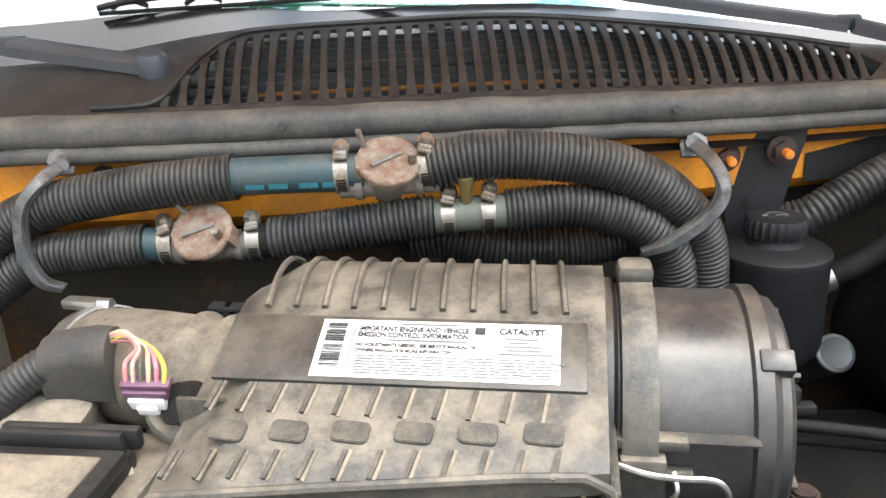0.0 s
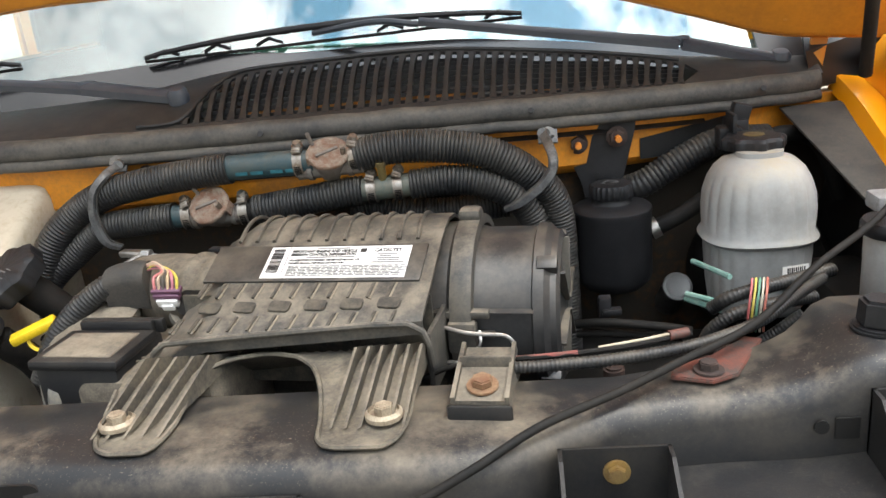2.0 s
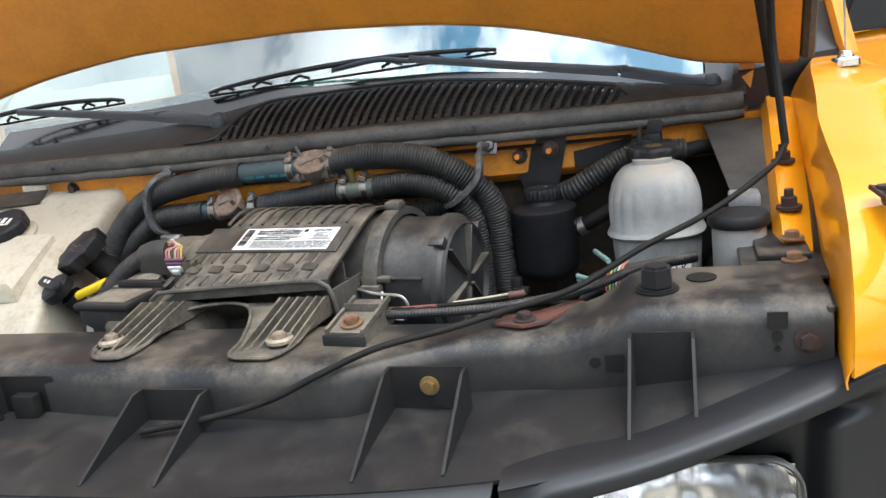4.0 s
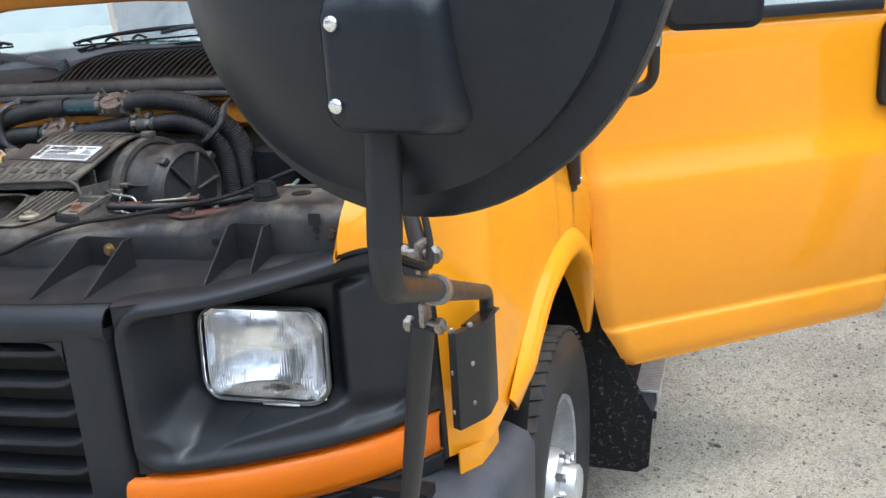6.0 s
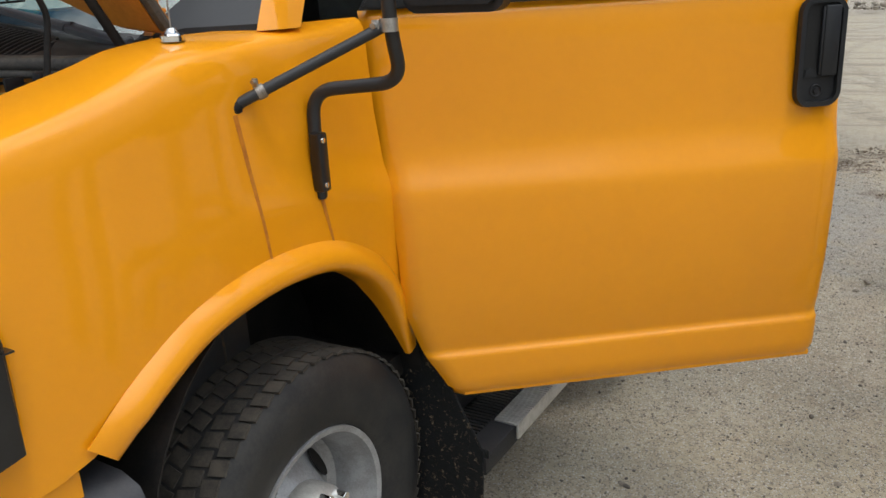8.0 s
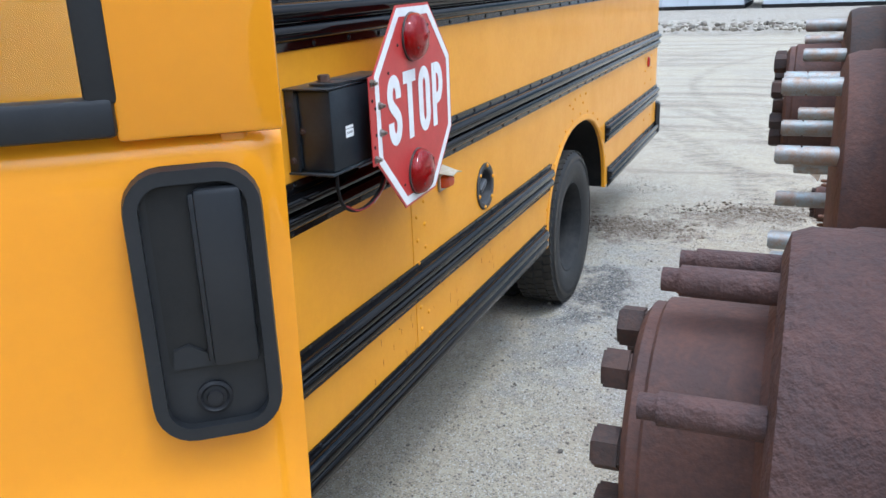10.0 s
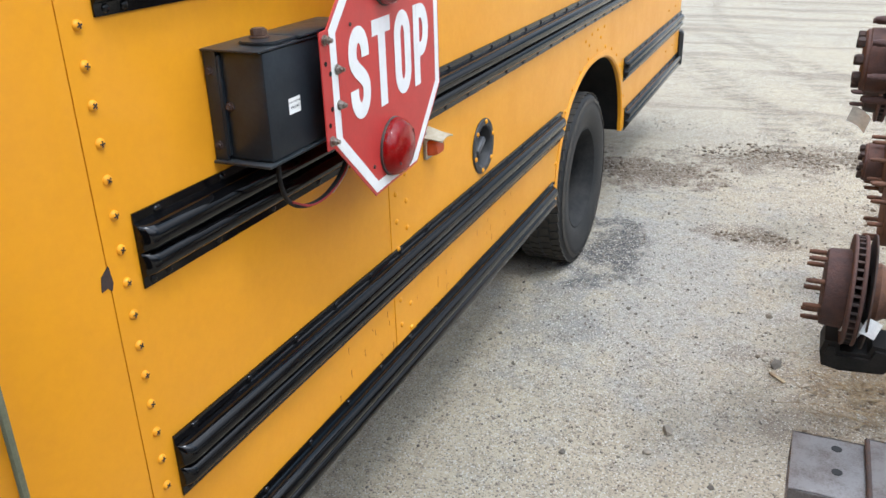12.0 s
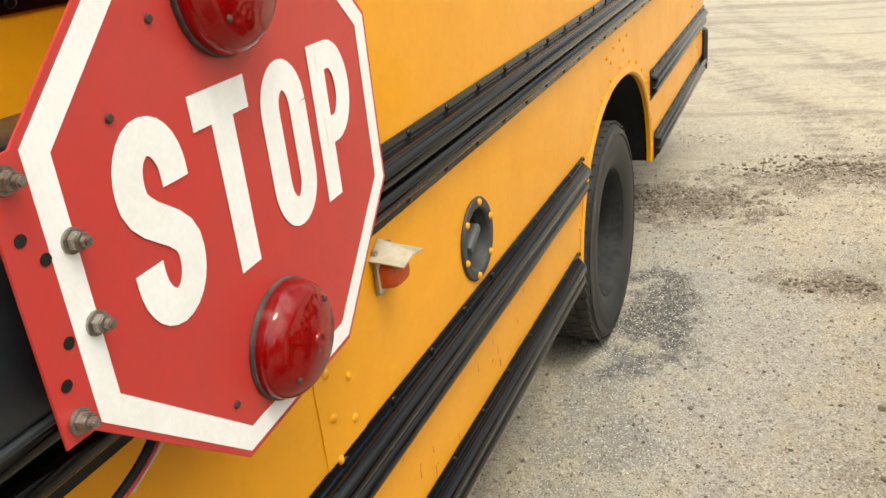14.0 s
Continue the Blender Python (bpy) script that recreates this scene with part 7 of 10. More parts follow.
def air_cleaner():
    air = thing("air_cleaner", "dusty grey plastic air cleaner with a round canister", "air filter box", (-0.02, 0.55, 1.10))
    # lid and body: one section swept along the box
    def section(u):
        left = max(0.0, (-0.115 - u) / 0.03)
        f = -0.083 + 0.030 * (u + 0.16) / 0.27
        drop = 0.014 * left
        sec = [(f, slope_z(f) - 0.016), (f, slope_z(f) - 0.002), (f + 0.004, slope_z(f + 0.004)), (-0.03, slope_z(-0.03)), (0.02, slope_z(0.02)), (0.055, slope_z(0.055)), (0.075, 1.3925), (0.10, 1.3975), (0.13, 1.394), (0.16, 1.380), (0.188, 1.355), (0.205, 1.32), (0.21, 1.28), (0.205, 1.20)]
        return [(v, z - drop) for v, z in sec]
    us = [-0.168 + 0.006 * k for k in range(9)] + [-0.11 + 0.023 * k for k in range(10)] + [0.112]
    rows = []
    for u in us:
        row = []
        for k, (v, z) in enumerate(section(u)):
            # the left flank runs in towards the back
            uu = u + (0.012 * max(0.0, min(1.0, (v + 0.083) / 0.14)) if u < -0.11 else 0.0) * min(1.0, (-0.11 - u) / 0.05)
            row.append((uu, v, z))
        rows.append(row)
    lid = part("lid", moved(sheet(rows, 0.004), AIR), M_AIRBOX, air, "ribbed sloping lid caked with dust", 40)
    flank = [[(rows[0][k][0], rows[0][k][1], rows[0][k][2] - d) for k in range(len(rows[0]))] for d in (0.0, 0.02)] + [[(r[0] + 0.004, r[1], 1.18) for r in rows[0]]]
    part("flank", moved(sheet(flank, 0.003), AIR), M_AIRBOX, lid)
    part("lower_body", moved(box(-0.11, 0.115, 0.03, 0.20, 1.12, 1.30, 0.02), AIR), M_AIRBOX, air)
    # long ribs over the back, short ribs on the slope
    for k in range(11):
        u = -0.122 + 0.0208 * k
        line = [AIR @ Vector((u - 0.006 * j / 4, v, z + 0.001)) for j, (v, z) in enumerate(((0.056, 1.3865), (0.075, 1.393), (0.10, 1.398), (0.13, 1.3945), (0.158, 1.3812)))]
        part("rib", sweep(spline(line, 0.012), 0.0024, 6), M_AIRBOX, lid)
    for k in range(12):
        u = -0.142 + 0.0208 * k
        if k < 11:
            part("rib", moved(box(-0.0015, 0.0015, -0.011, 0.011, -0.001, 0.002), slope_pose(u + 0.006, -0.016) @ pose(0, 0, 0, 0, 0, -8)), M_RIB, lid)
        part("rib", moved(box(-0.0015, 0.0015, -0.010, 0.010, -0.001, 0.002), slope_pose(u - 0.008 + 0.003, -0.064 + 0.012 * k / 11) @ pose(0, 0, 0, 0, 0, -10)), M_RIB, lid)
    for k in range(11):
        u = -0.142 + 0.0208 * k
        part("caked_dust", moved(box(-0.0012, 0.0012, -0.012, 0.012, -0.0006, 0.0006), slope_pose(u + 0.0088, -0.016) @ pose(0, 0, 0, 0, 0, -8)), M_DUSTY, lid)
        part("caked_dust", moved(box(-0.0012, 0.0012, -0.011, 0.011, -0.0006, 0.0006), slope_pose(u - 0.0022, -0.064 + 0.012 * k / 11) @ pose(0, 0, 0, 0, 0, -10)), M_DUSTY, lid)
    part("plate", moved(box(-0.130, 0.112, -0.030, 0.027, -0.001, 0.0025, 0.0008), slope_pose(-0.012, 0.0235)), M_PLATE, lid, "smooth dark label panel")
    # maker's word as six plain raised bars
    for k in range(6):
        bar = prism(rounded(0.0235, 0.0150, 0.004, 4), 0.0024, "z", 0, 0.0006)
        part("raised_bar", moved(bar, slope_pose(-0.118 + 0.0385 * k, -0.0405 + 0.0015 * k) @ pose(0, 0, 0, 0, 0, -4)), M_RIB, lid)
    # the emission label
    lab = part("label", moved(box(-0.080, 0.080, -0.0265, 0.0225, 0, 0.0004), slope_pose(0.003, 0.024, 0.0027)), M_PAPER, lid, "white emission information label")
    lm = slope_pose(0.003, 0.024, 0.0036)

    def line_of(text, x0, x1, y, size):
        """A printed line from x0 to x1."""
        bm = letters(text, size, 0.0003, Matrix(), 1.0, 0.035)
        w = max(v.co.x for v in bm.verts) - min(v.co.x for v in bm.verts)
        part("print", moved(bm, lm @ Matrix.Translation(((x0 + x1) / 2, y, 0)) @ Matrix.Diagonal(((x1 - x0) / w, 1, 1, 1))), M_INK, lab)

    line_of("IMPORTANT ENGINE AND VEHICLE", -0.054, 0.020, 0.0145, 0.0058)
    line_of("EMISSION CONTROL INFORMATION", -0.054, 0.020, 0.0092, 0.0058)
    line_of("CATALYST", 0.040, 0.070, 0.0150, 0.0070)
    line_of("NO ADJUSTMENTS NEEDED  SEE SERVICE MANUAL OR", -0.054, 0.026, 0.0005, 0.0040)
    line_of("OWNERS MANUAL FOR MORE INFORMATION", -0.054, 0.010, -0.0042, 0.0040)
    bars = []
    rnd = random.Random(4)
    for k in range(7):
        x = -0.052
        while x < 0.074:
            w = rnd.uniform(0.004, 0.013)
            bars.append(moved(box(x, x + w, -0.00055, 0.00055, 0, 0.0002), lm @ Matrix.Translation((0, -0.0088 - 0.0024 * k, 0))))
            x += w + 0.0016
    for k, (x0, x1) in enumerate(((0.044, 0.066), (0.047, 0.06), (0.044, 0.07), (0.046, 0.07), (0.04, 0.076))):
        bars.append(moved(box(x0, x1, -0.0007, 0.0007, 0, 0.0002), lm @ Matrix.Translation((0, 0.0088 - 0.0032 * k, 0))))
    bars += [moved(box(-0.026, 0.012, -0.0007, 0.0007, 0, 0.0002), lm @ Matrix.Translation((0, 0.0192, 0))), moved(box(-0.036, 0.02, -0.0007, 0.0007, 0, 0.0002), lm @ Matrix.Translation((0, 0.0050, 0)))]
    tagged(part("small_print", joined(*bars), M_GREYINK, lab), kind="stuff")
    part("divider", moved(box(-0.0575, -0.0568, -0.021, 0.0215, 0, 0.0002), lm), M_INK, lab)
    y = -0.0185
    code = []
    while y < 0.018:
        h = rnd.choice((0.0005, 0.0009, 0.0015))
        code.append(moved(box(-0.076, -0.0625, y, y + h, 0, 0.0002), lm))
        y += h + rnd.choice((0.0005, 0.0008, 0.0012))
    tagged(part("barcode", joined(*code), M_INK, lab), kind="stuff")
    part("emblem", moved(joined(box(-0.0035, 0.0035, -0.003, 0.003, 0, 0.0002)), lm @ Matrix.Translation((0.0275, 0.0150, 0))), M_INK, lab)
    # snorkel mouth, floor and ribbed feet
    part("mouth_lip", sweep([AIR @ Vector((u, -0.083 + 0.030 * (u + 0.16) / 0.27 - 0.002, slope_z(-0.083 + 0.030 * (u + 0.16) / 0.27) - dz)) for u, dz in ((-0.172, 0.05), (-0.170, 0.03), (-0.164, 0.012), (-0.15, 0.002), (-0.05, 0.001), (0.06, 0.001), (0.098, 0.003), (0.112, 0.012), (0.118, 0.03), (0.120, 0.05))], 0.0035, 8), M_AIRBOX, air)
    part("mouth_wall", moved(box(-0.170, -0.166, -0.078, 0.06, 1.275, 1.318, 0.001), AIR), M_AIRBOX, air)
    part("mouth_wall", moved(box(0.113, 0.119, -0.052, 0.06, 1.26, 1.325, 0.002), AIR), M_AIRBOX, air)
    part("mouth_back", moved(box(-0.165, 0.112, -0.012, -0.008, 1.25, 1.35), AIR), M_RIB, air)
    for u in (-0.062, 0.028):
        part("vane", moved(prism([(-0.05, 1.338), (-0.012, 1.352), (-0.012, 1.283)], 0.002, "x", u), AIR), M_RIB, air)
    def foot_z(y):
        return 1.287 + 0.018 * max(0, min(1, (y - 0.34) / 0.07)) - 0.05 * max(0, (y - 0.45) / 0.06)

    # both feet and the arch between them are one moulded plate
    edge = [(-0.2265, 0.44), (-0.2235, 0.37), (-0.216, 0.324), (-0.204, 0.304), (-0.190, 0.298), (-0.166, 0.298), (-0.156, 0.307), (-0.151, 0.335), (-0.147, 0.395), (-0.136, 0.428), (-0.116, 0.441), (-0.09, 0.446),
            (-0.06, 0.438), (-0.037, 0.415), (-0.023, 0.385), (-0.0145, 0.34), (-0.011, 0.31), (-0.002, 0.297), (0.012, 0.293), (0.044, 0.292), (0.057, 0.303), (0.064, 0.33), (0.0685, 0.40), (0.071, 0.46)]
    rows = []
    for k in range(161):
        x = lerp(-0.2265, 0.071, k / 160)
        y0 = curve_at(edge, x)
        rows.append([(x + 0.016 * j / 9, lerp(y0, 0.50, j / 9), foot_z(lerp(y0, 0.50, j / 9))) for j in range(10)])
    part("foot_plate", sheet(rows), M_FOOT, air, "dust-tan ribbed feet joined by an arch", 40)
    part("foot_rim", sweep([Vector((x, y, foot_z(y) + 0.001)) for x, y in [(r[0][0], r[0][1]) for r in rows[1:-1]]], 0.0026, 6), M_FOOT, air)
    for x0, dx in ((-0.220, 0.020), (-0.206, 0.022), (-0.190, 0.024), (-0.174, 0.026), (-0.158, 0.026), (-0.003, 0.014), (0.010, 0.014), (0.023, 0.014), (0.036, 0.014), (0.049, 0.014), (0.061, 0.014)):
        rib = [(0.32, 0), (0.34, 0.006), (0.42, 0.012), (0.47, 0.006), (0.47, 0)]
        b = prism(rib, 0.0028, "x", 0)
        for v in b.verts:
            v.co = Vector((v.co.x + x0 + dx * (v.co.y - 0.32) / 0.15, v.co.y, 1.2905 + v.co.z + 0.018 * max(0, min(1, (v.co.y - 0.34) / 0.07)) - 0.03 * max(0, (v.co.y - 0.44) / 0.06)))
        part("foot_rib", b, M_FOOT, air)
    WB = to_mesh("foot_bolt", joined(moved(lathe([(0.017, 0), (0.017, 0.004), (0.014, 0.007), (0.0135, 0.003), (0, 0.003)], 24), pose(0, 0, 0)), moved(cyl(0.0085, 0.010, 6, bevel=0.001), pose(0, 0, 0.002))), M_FOOTBOLT, 35)
    for x, y in ((0.044, 0.336), (-0.203, 0.342)):
        shared("foot_bolt", WB, air, pose(x, y, 1.2915))
    # round canister with strap and ribbed end cap
    cv, cz, R = 0.113, 1.288, 0.0925
    ax = AIR @ Matrix.Translation((0, cv, cz)) @ facing((0, 0, 0), (1, 0, 0))
    part("canister", moved(lathe([(0, 0.05), (R + 0.004, 0.05), (R + 0.004, 0.118), (R, 0.121), (R, 0.140), (R - 0.003, 0.150), (R - 0.003, 0.207), (R + 0.001, 0.209), (R + 0.001, 0.220), (R - 0.006, 0.226)], 56), ax), M_CAN, air, "satin black canister", 35)
    part("strap", moved(lathe([(R + 0.004, 0.122), (R + 0.012, 0.123), (R + 0.013, 0.128), (R + 0.013, 0.142), (R + 0.012, 0.146), (R + 0.002, 0.147)], 56), ax), M_AIRBOX, air, "grey strap", 35)
    part("strap_lug", moved(box(0.121, 0.147, cv - 0.012, cv + 0.014, cz + R + 0.008, cz + R + 0.024, 0.006), AIR), M_AIRBOX, air)
    cap = part("end_cap", moved(lathe([(R - 0.005, 0.222), (R - 0.008, 0.232), (R - 0.014, 0.236), (R - 0.020, 0.230), (R * 0.5, 0.232), (0.012, 0.236), (0, 0.237)], 48), ax), M_CAN, air, "dusty ribbed end cap", 35)
    for k in range(6):
        a = radians(60 * k + 12)
        part("cap_rib", moved(moved(box(0.012, R - 0.016, -0.0018, 0.0018, 0.228, 0.241, 0.0005, 1), pose(0, 0, 0, 0, 0, math.degrees(a))), ax), M_AIRBOX, cap)
    for k in range(4):
        a = radians(90 * k + 40)
        part("cap_tab", moved(moved(box(R - 0.012, R + 0.003, -0.008, 0.008, 0.212, 0.234, 0.002), pose(0, 0, 0, 0, 0, math.degrees(a))), ax), M_CAN, cap)
    # spring latch on the front
    fr = AIR @ Matrix.Translation((0.135, cv - R - 0.004, cz + 0.004))
    part("latch", moved(joined(box(-0.014, 0.016, -0.012, 0.004, -0.016, 0.018, 0.003), box(-0.03, 0.03, -0.004, 0.01, 0.020, 0.028, 0.002), box(0.014, 0.034, -0.003, 0.006, -0.002, 0.004, 0.001)), fr), M_AIRBOX, air, "grey plastic latch")
    wire = [(-0.030, -0.006, 0.016), (0.0, -0.016, 0.012), (0.02, -0.014, 0.008), (0.048, -0.010, 0.004), (0.056, -0.009, -0.012), (0.048, -0.010, -0.028), (0.02, -0.014, -0.024), (0.0, -0.016, -0.024), (-0.028, -0.008, -0.026)]
    part("latch_wire", moved(tube(wire, 0.0022, 0.004, 8), fr), M_STEEL, air, "bent steel latch wire")
    part("latch_wire", moved(tube([(0.02, -0.010, 0.01), (0.022, -0.018, 0.0), (0.016, -0.016, -0.012), (0.022, -0.016, -0.026)], 0.0018, 0.003, 8), fr), M_STEEL, air)
    part("seam", moved(box(0.05, 0.21, cv - R - 0.0045, cv - R + 0.01, cz + 0.028, cz + 0.0295), AIR), M_CAN, air)
    return air


M_RIB = material("grey_plastic_rib", (0.030, 0.029, 0.027), 0.55, second=(0.10, 0.088, 0.066), scale=60, bump=0.1)
M_PLATE = material("smooth_dark_panel", (0.022, 0.0215, 0.021), 0.45, second=(0.05, 0.046, 0.04), scale=18, dust=DUST, dust_amount=0.16, dust_scale=22, bump=0.1)
M_FOOT = material("tan_dusted_plastic", (0.045, 0.041, 0.035), 0.7, second=(0.135, 0.115, 0.084), scale=20, dust=DUST, dust_amount=0.42, bump=0.2, bump_scale=300)
M_FOOTBOLT = material("dusty_flange_bolt", (0.40, 0.34, 0.25), 0.6, 0.3, second=(0.22, 0.17, 0.12), scale=50, bump=0.1)
M_CAN = material("worn_black_canister", (0.020, 0.0205, 0.022), 0.36, second=(0.042, 0.041, 0.040), scale=12, dust=DUST, dust_amount=0.22, dust_scale=16, bump=0.08)
M_GREYINK = material("faded_print", (0.16, 0.16, 0.16), 0.6, bump=0)
air_cleaner()


# -- heater hoses in corrugated loom --
def heater_hoses():
    up = thing("heater_hose", "heater hose in grey corrugated loom with a blue section", "hose", (-0.1, 0.735, 1.40))
    left = [(-0.52, 0.70, 1.20), (-0.485, 0.712, 1.30), (-0.452, 0.725, 1.362), (-0.413, 0.735, 1.397), (-0.372, 0.738, 1.417), (-0.328, 0.738, 1.426), (-0.268, 0.737, 1.434), (-0.198, 0.736, 1.440)]
    part("loom", corrugated(left, 0.0205), M_HOSE, up, "grey corrugated loom", 80)
    part("bare_hose", tube([(-0.202, 0.736, 1.440), (-0.15, 0.735, 1.441), (-0.085, 0.735, 1.441)], 0.0165, 0.01, 20), M_HOSEBLUE, up, "faded blue rubber hose")
    part("hose_print", joined(*[moved(box(-0.008, 0.008, -0.0004, 0.0004, -0.0022, 0.0022), pose(x, 0.7187, 1.4345, 12, 0, 0)) for x in (-0.178, -0.158, -0.132, -0.112)]), M_TEAL, up, "faded teal print")
    right = [(-0.030, 0.735, 1.444), (0.016, 0.735, 1.451), (0.07, 0.736, 1.449), (0.123, 0.738, 1.439), (0.165, 0.742, 1.420), (0.196, 0.75, 1.393), (0.216, 0.758, 1.366), (0.226, 0.765, 1.32), (0.228, 0.77, 1.22), (0.228, 0.77, 1.1)]
    part("loom", corrugated(right, 0.0215), M_HOSE, up, "grey corrugated loom", 80)
    lo = thing("heater_hose", "lower heater hose in corrugated loom with a tee", "hose", (-0.1, 0.735, 1.36))
    part("loom", corrugated([(-0.55, 0.70, 1.12), (-0.52, 0.715, 1.22), (-0.483, 0.725, 1.293), (-0.433, 0.735, 1.339), (-0.383, 0.738, 1.370), (-0.339, 0.738, 1.376), (-0.283, 0.737, 1.380)], 0.0195), M_HOSE, lo, "grey corrugated loom", 80)
    part("bare_hose", tube([(-0.286, 0.737, 1.380), (-0.262, 0.736, 1.381)], 0.0155, 0.006, 20), M_HOSEBLUE, lo, "blue rubber end")
    part("bare_hose", tube([(-0.192, 0.735, 1.381), (-0.17, 0.735, 1.382)], 0.0155, 0.006, 20), M_DARK, lo)
    part("loom", corrugated([(-0.173, 0.735, 1.382), (-0.102, 0.735, 1.390), (-0.045, 0.735, 1.397), (-0.026, 0.735, 1.398)], 0.0195), M_HOSE, lo, "grey corrugated loom", 80)
    part("bare_hose", tube([(-0.028, 0.735, 1.398), (0.01, 0.735, 1.400), (0.04, 0.735, 1.401)], 0.0155, 0.006, 20), M_TEEHOSE, lo, "greenish rubber at the tee")
    part("loom", corrugated([(0.036, 0.735, 1.401), (0.094, 0.736, 1.403), (0.142, 0.738, 1.391), (0.174, 0.742, 1.368), (0.191, 0.748, 1.338), (0.196, 0.752, 1.28), (0.196, 0.755, 1.1)], 0.0195), M_HOSE, lo, "grey corrugated loom", 80)
    part("tee", joined(moved(lathe([(0.0055, 0), (0.0055, 0.026), (0.007, 0.027), (0.007, 0.034), (0.003, 0.034), (0.003, 0.03), (0, 0.03)], 14), pose(0.002, 0.732, 1.405, 18, 0, 0))), M_BRASS, lo, "brass bleed fitting")
    third = thing("heater_hose", "short corrugated hose behind the air cleaner", "hose", (0.07, 0.77, 1.34))
    part("loom", corrugated([(-0.05, 0.775, 1.36), (-0.016, 0.772, 1.364), (0.035, 0.77, 1.355), (0.093, 0.77, 1.353), (0.16, 0.772, 1.357)], 0.0185), M_HOSE, third, "grey corrugated loom", 80)
    return up, lo


def band_clamp(p, way, r, parent, lean=0.0):
    """A worm-drive clamp: slotted band, housing and screw head."""
    m = facing(p, way)
    c = part("hose_clamp", moved(lathe([(r, -0.006), (r + 0.0014, -0.006), (r + 0.0014, 0.006), (r, 0.006)], 28, True), m), M_CLAMP, parent, "tarnished worm-drive clamp")
    part("slots", joined(*[moved(box(r + 0.0010, r + 0.0019, -0.0007, 0.0007, -0.004, 0.004), m @ pose(0, 0, 0, 0, 0, 185 + 8 * k)) for k in range(14)]), M_DARK, c)
    q = Matrix.Translation(Vector(p) + Vector((0, -0.004, r + 0.003))) @ pose(0, 0, 0, 0, lean, 0)
    part("screw_housing", moved(joined(box(-0.0062, 0.0062, -0.009, 0.009, -0.003, 0.0035, 0.0022), box(-0.0062, 0.0062, -0.012, -0.008, -0.004, 0.0, 0.001)), q), M_CLAMP, c)
    part("screw_head", moved(joined(cyl(0.0058, 0.008, 6, bevel=0.0008), moved(cyl(0.0076, 0.002, 16), pose(0, 0, 0.001))), q @ pose(0, 0.002, 0.002, 28, 0, 0)), M_CLAMP, c)


def shut_off_valve(x, y, z, tilt, spin):
    """A cast body between two spigots, under a cocked lid with a lever and pegs."""
    v = thing("heater_valve", "corroded copper-coloured heater shut-off valve with a lever", "valve", (x, y, z))
    m = Matrix.Translation((x, y, z)) @ pose(0, 0, 0, tilt, 0, spin)
    bm = lathe([(0.0, -0.036), (0.007, -0.034), (0.012, -0.026), (0.016, -0.016), (0.0205, -0.004), (0.0225, 0.006), (0.0225, 0.014)], 22)
    for w in bm.verts:
        w.co += Vector((noise.noise(w.co * 120), noise.noise(w.co * 120 + Vector((7, 0, 0))), noise.noise(w.co * 120 + Vector((0, 9, 0))))) * 0.0035
    spig = moved(joined(cyl(0.0118, 0.086, 18), moved(cyl(0.014, 0.006, 18), pose(0, 0, 0.014)), moved(cyl(0.014, 0.006, 18), pose(0, 0, 0.066))), Matrix.Translation((x - 0.043, y + 0.002, z - 0.010)) @ facing((0, 0, 0), (1, 0, 0.04)))
    part("body", joined(moved(bm, m), spig), M_VALVE, v, "crusted grey casting", 60)
    lid = lathe([(0.0225, 0.011), (0.0275, 0.0125), (0.0278, 0.016), (0.0262, 0.0180), (0.022, 0.0176), (0.0195, 0.0165), (0.010, 0.0180), (0, 0.0185)], 36)
    for w in lid.verts:
        w.co.z += 0.0012 * noise.noise(w.co * 90)
    part("lid", moved(lid, m), M_COPPER, v, "pinkish corroded lid", 60)
    part("lever", moved(joined(moved(box(-0.017, 0.013, -0.0022, 0.0022, 0.0175, 0.0205, 0.001), pose(0, 0, 0, 0, 0, 24)), moved(cyl(0.0026, 0.024, 10, bevel=0.0008), pose(-0.018, 0.014, 0.012, -14, -16, 0))), m), M_VALVE, v)
    part("peg", moved(moved(cyl(0.0036, 0.014, 10, bevel=0.001), pose(0.019, -0.004, 0.014)), m), M_CLAMP, v)
    for x0 in (-0.0285, 0.0235):
        part("yoke", moved(box(x0, x0 + 0.005, -0.008, 0.008, -0.004, 0.017, 0.0015), m), M_COPPER, v)


M_TEAL = material("teal_print", (0.02, 0.14, 0.18), 0.6, bump=0)
M_TEEHOSE = material("greenish_hose", (0.07, 0.10, 0.085), 0.6, second=(0.14, 0.13, 0.10), scale=50)
M_BRASS = material("dull_brass", (0.30, 0.24, 0.10), 0.45, 0.7, second=(0.2, 0.15, 0.08), scale=60)
M_VALVE = material("crusted_zinc", (0.20, 0.19, 0.175), 0.7, 0.3, second=(0.16, 0.13, 0.11), scale=70, bump=0.6, bump_scale=180, bump_dist=0.002)
M_COPPER = material("corroded_copper", (0.25, 0.205, 0.16), 0.8, 0.1, second=(0.17, 0.085, 0.052), scale=95, lo=0.42, hi=0.58, bump=0.9, bump_scale=220, bump_dist=0.002)
upper, lower = heater_hoses()
shut_off_valve(-0.064, 0.731, 1.440, 34, 8)
shut_off_valve(-0.226, 0.731, 1.386, 46, -14)
for p, par, r in (((-0.104, 0.735, 1.440), upper, 0.0168), ((-0.032, 0.735, 1.443), upper, 0.0170), ((-0.264, 0.736, 1.380), lower, 0.0160), ((-0.186, 0.735, 1.381), lower, 0.0160), ((-0.014, 0.735, 1.398), lower, 0.0160), ((0.021, 0.735, 1.400), lower, 0.0160)):
    band_clamp(p, (1, 0, 0.04), r, par, 160 * (p[0] + 0.12))


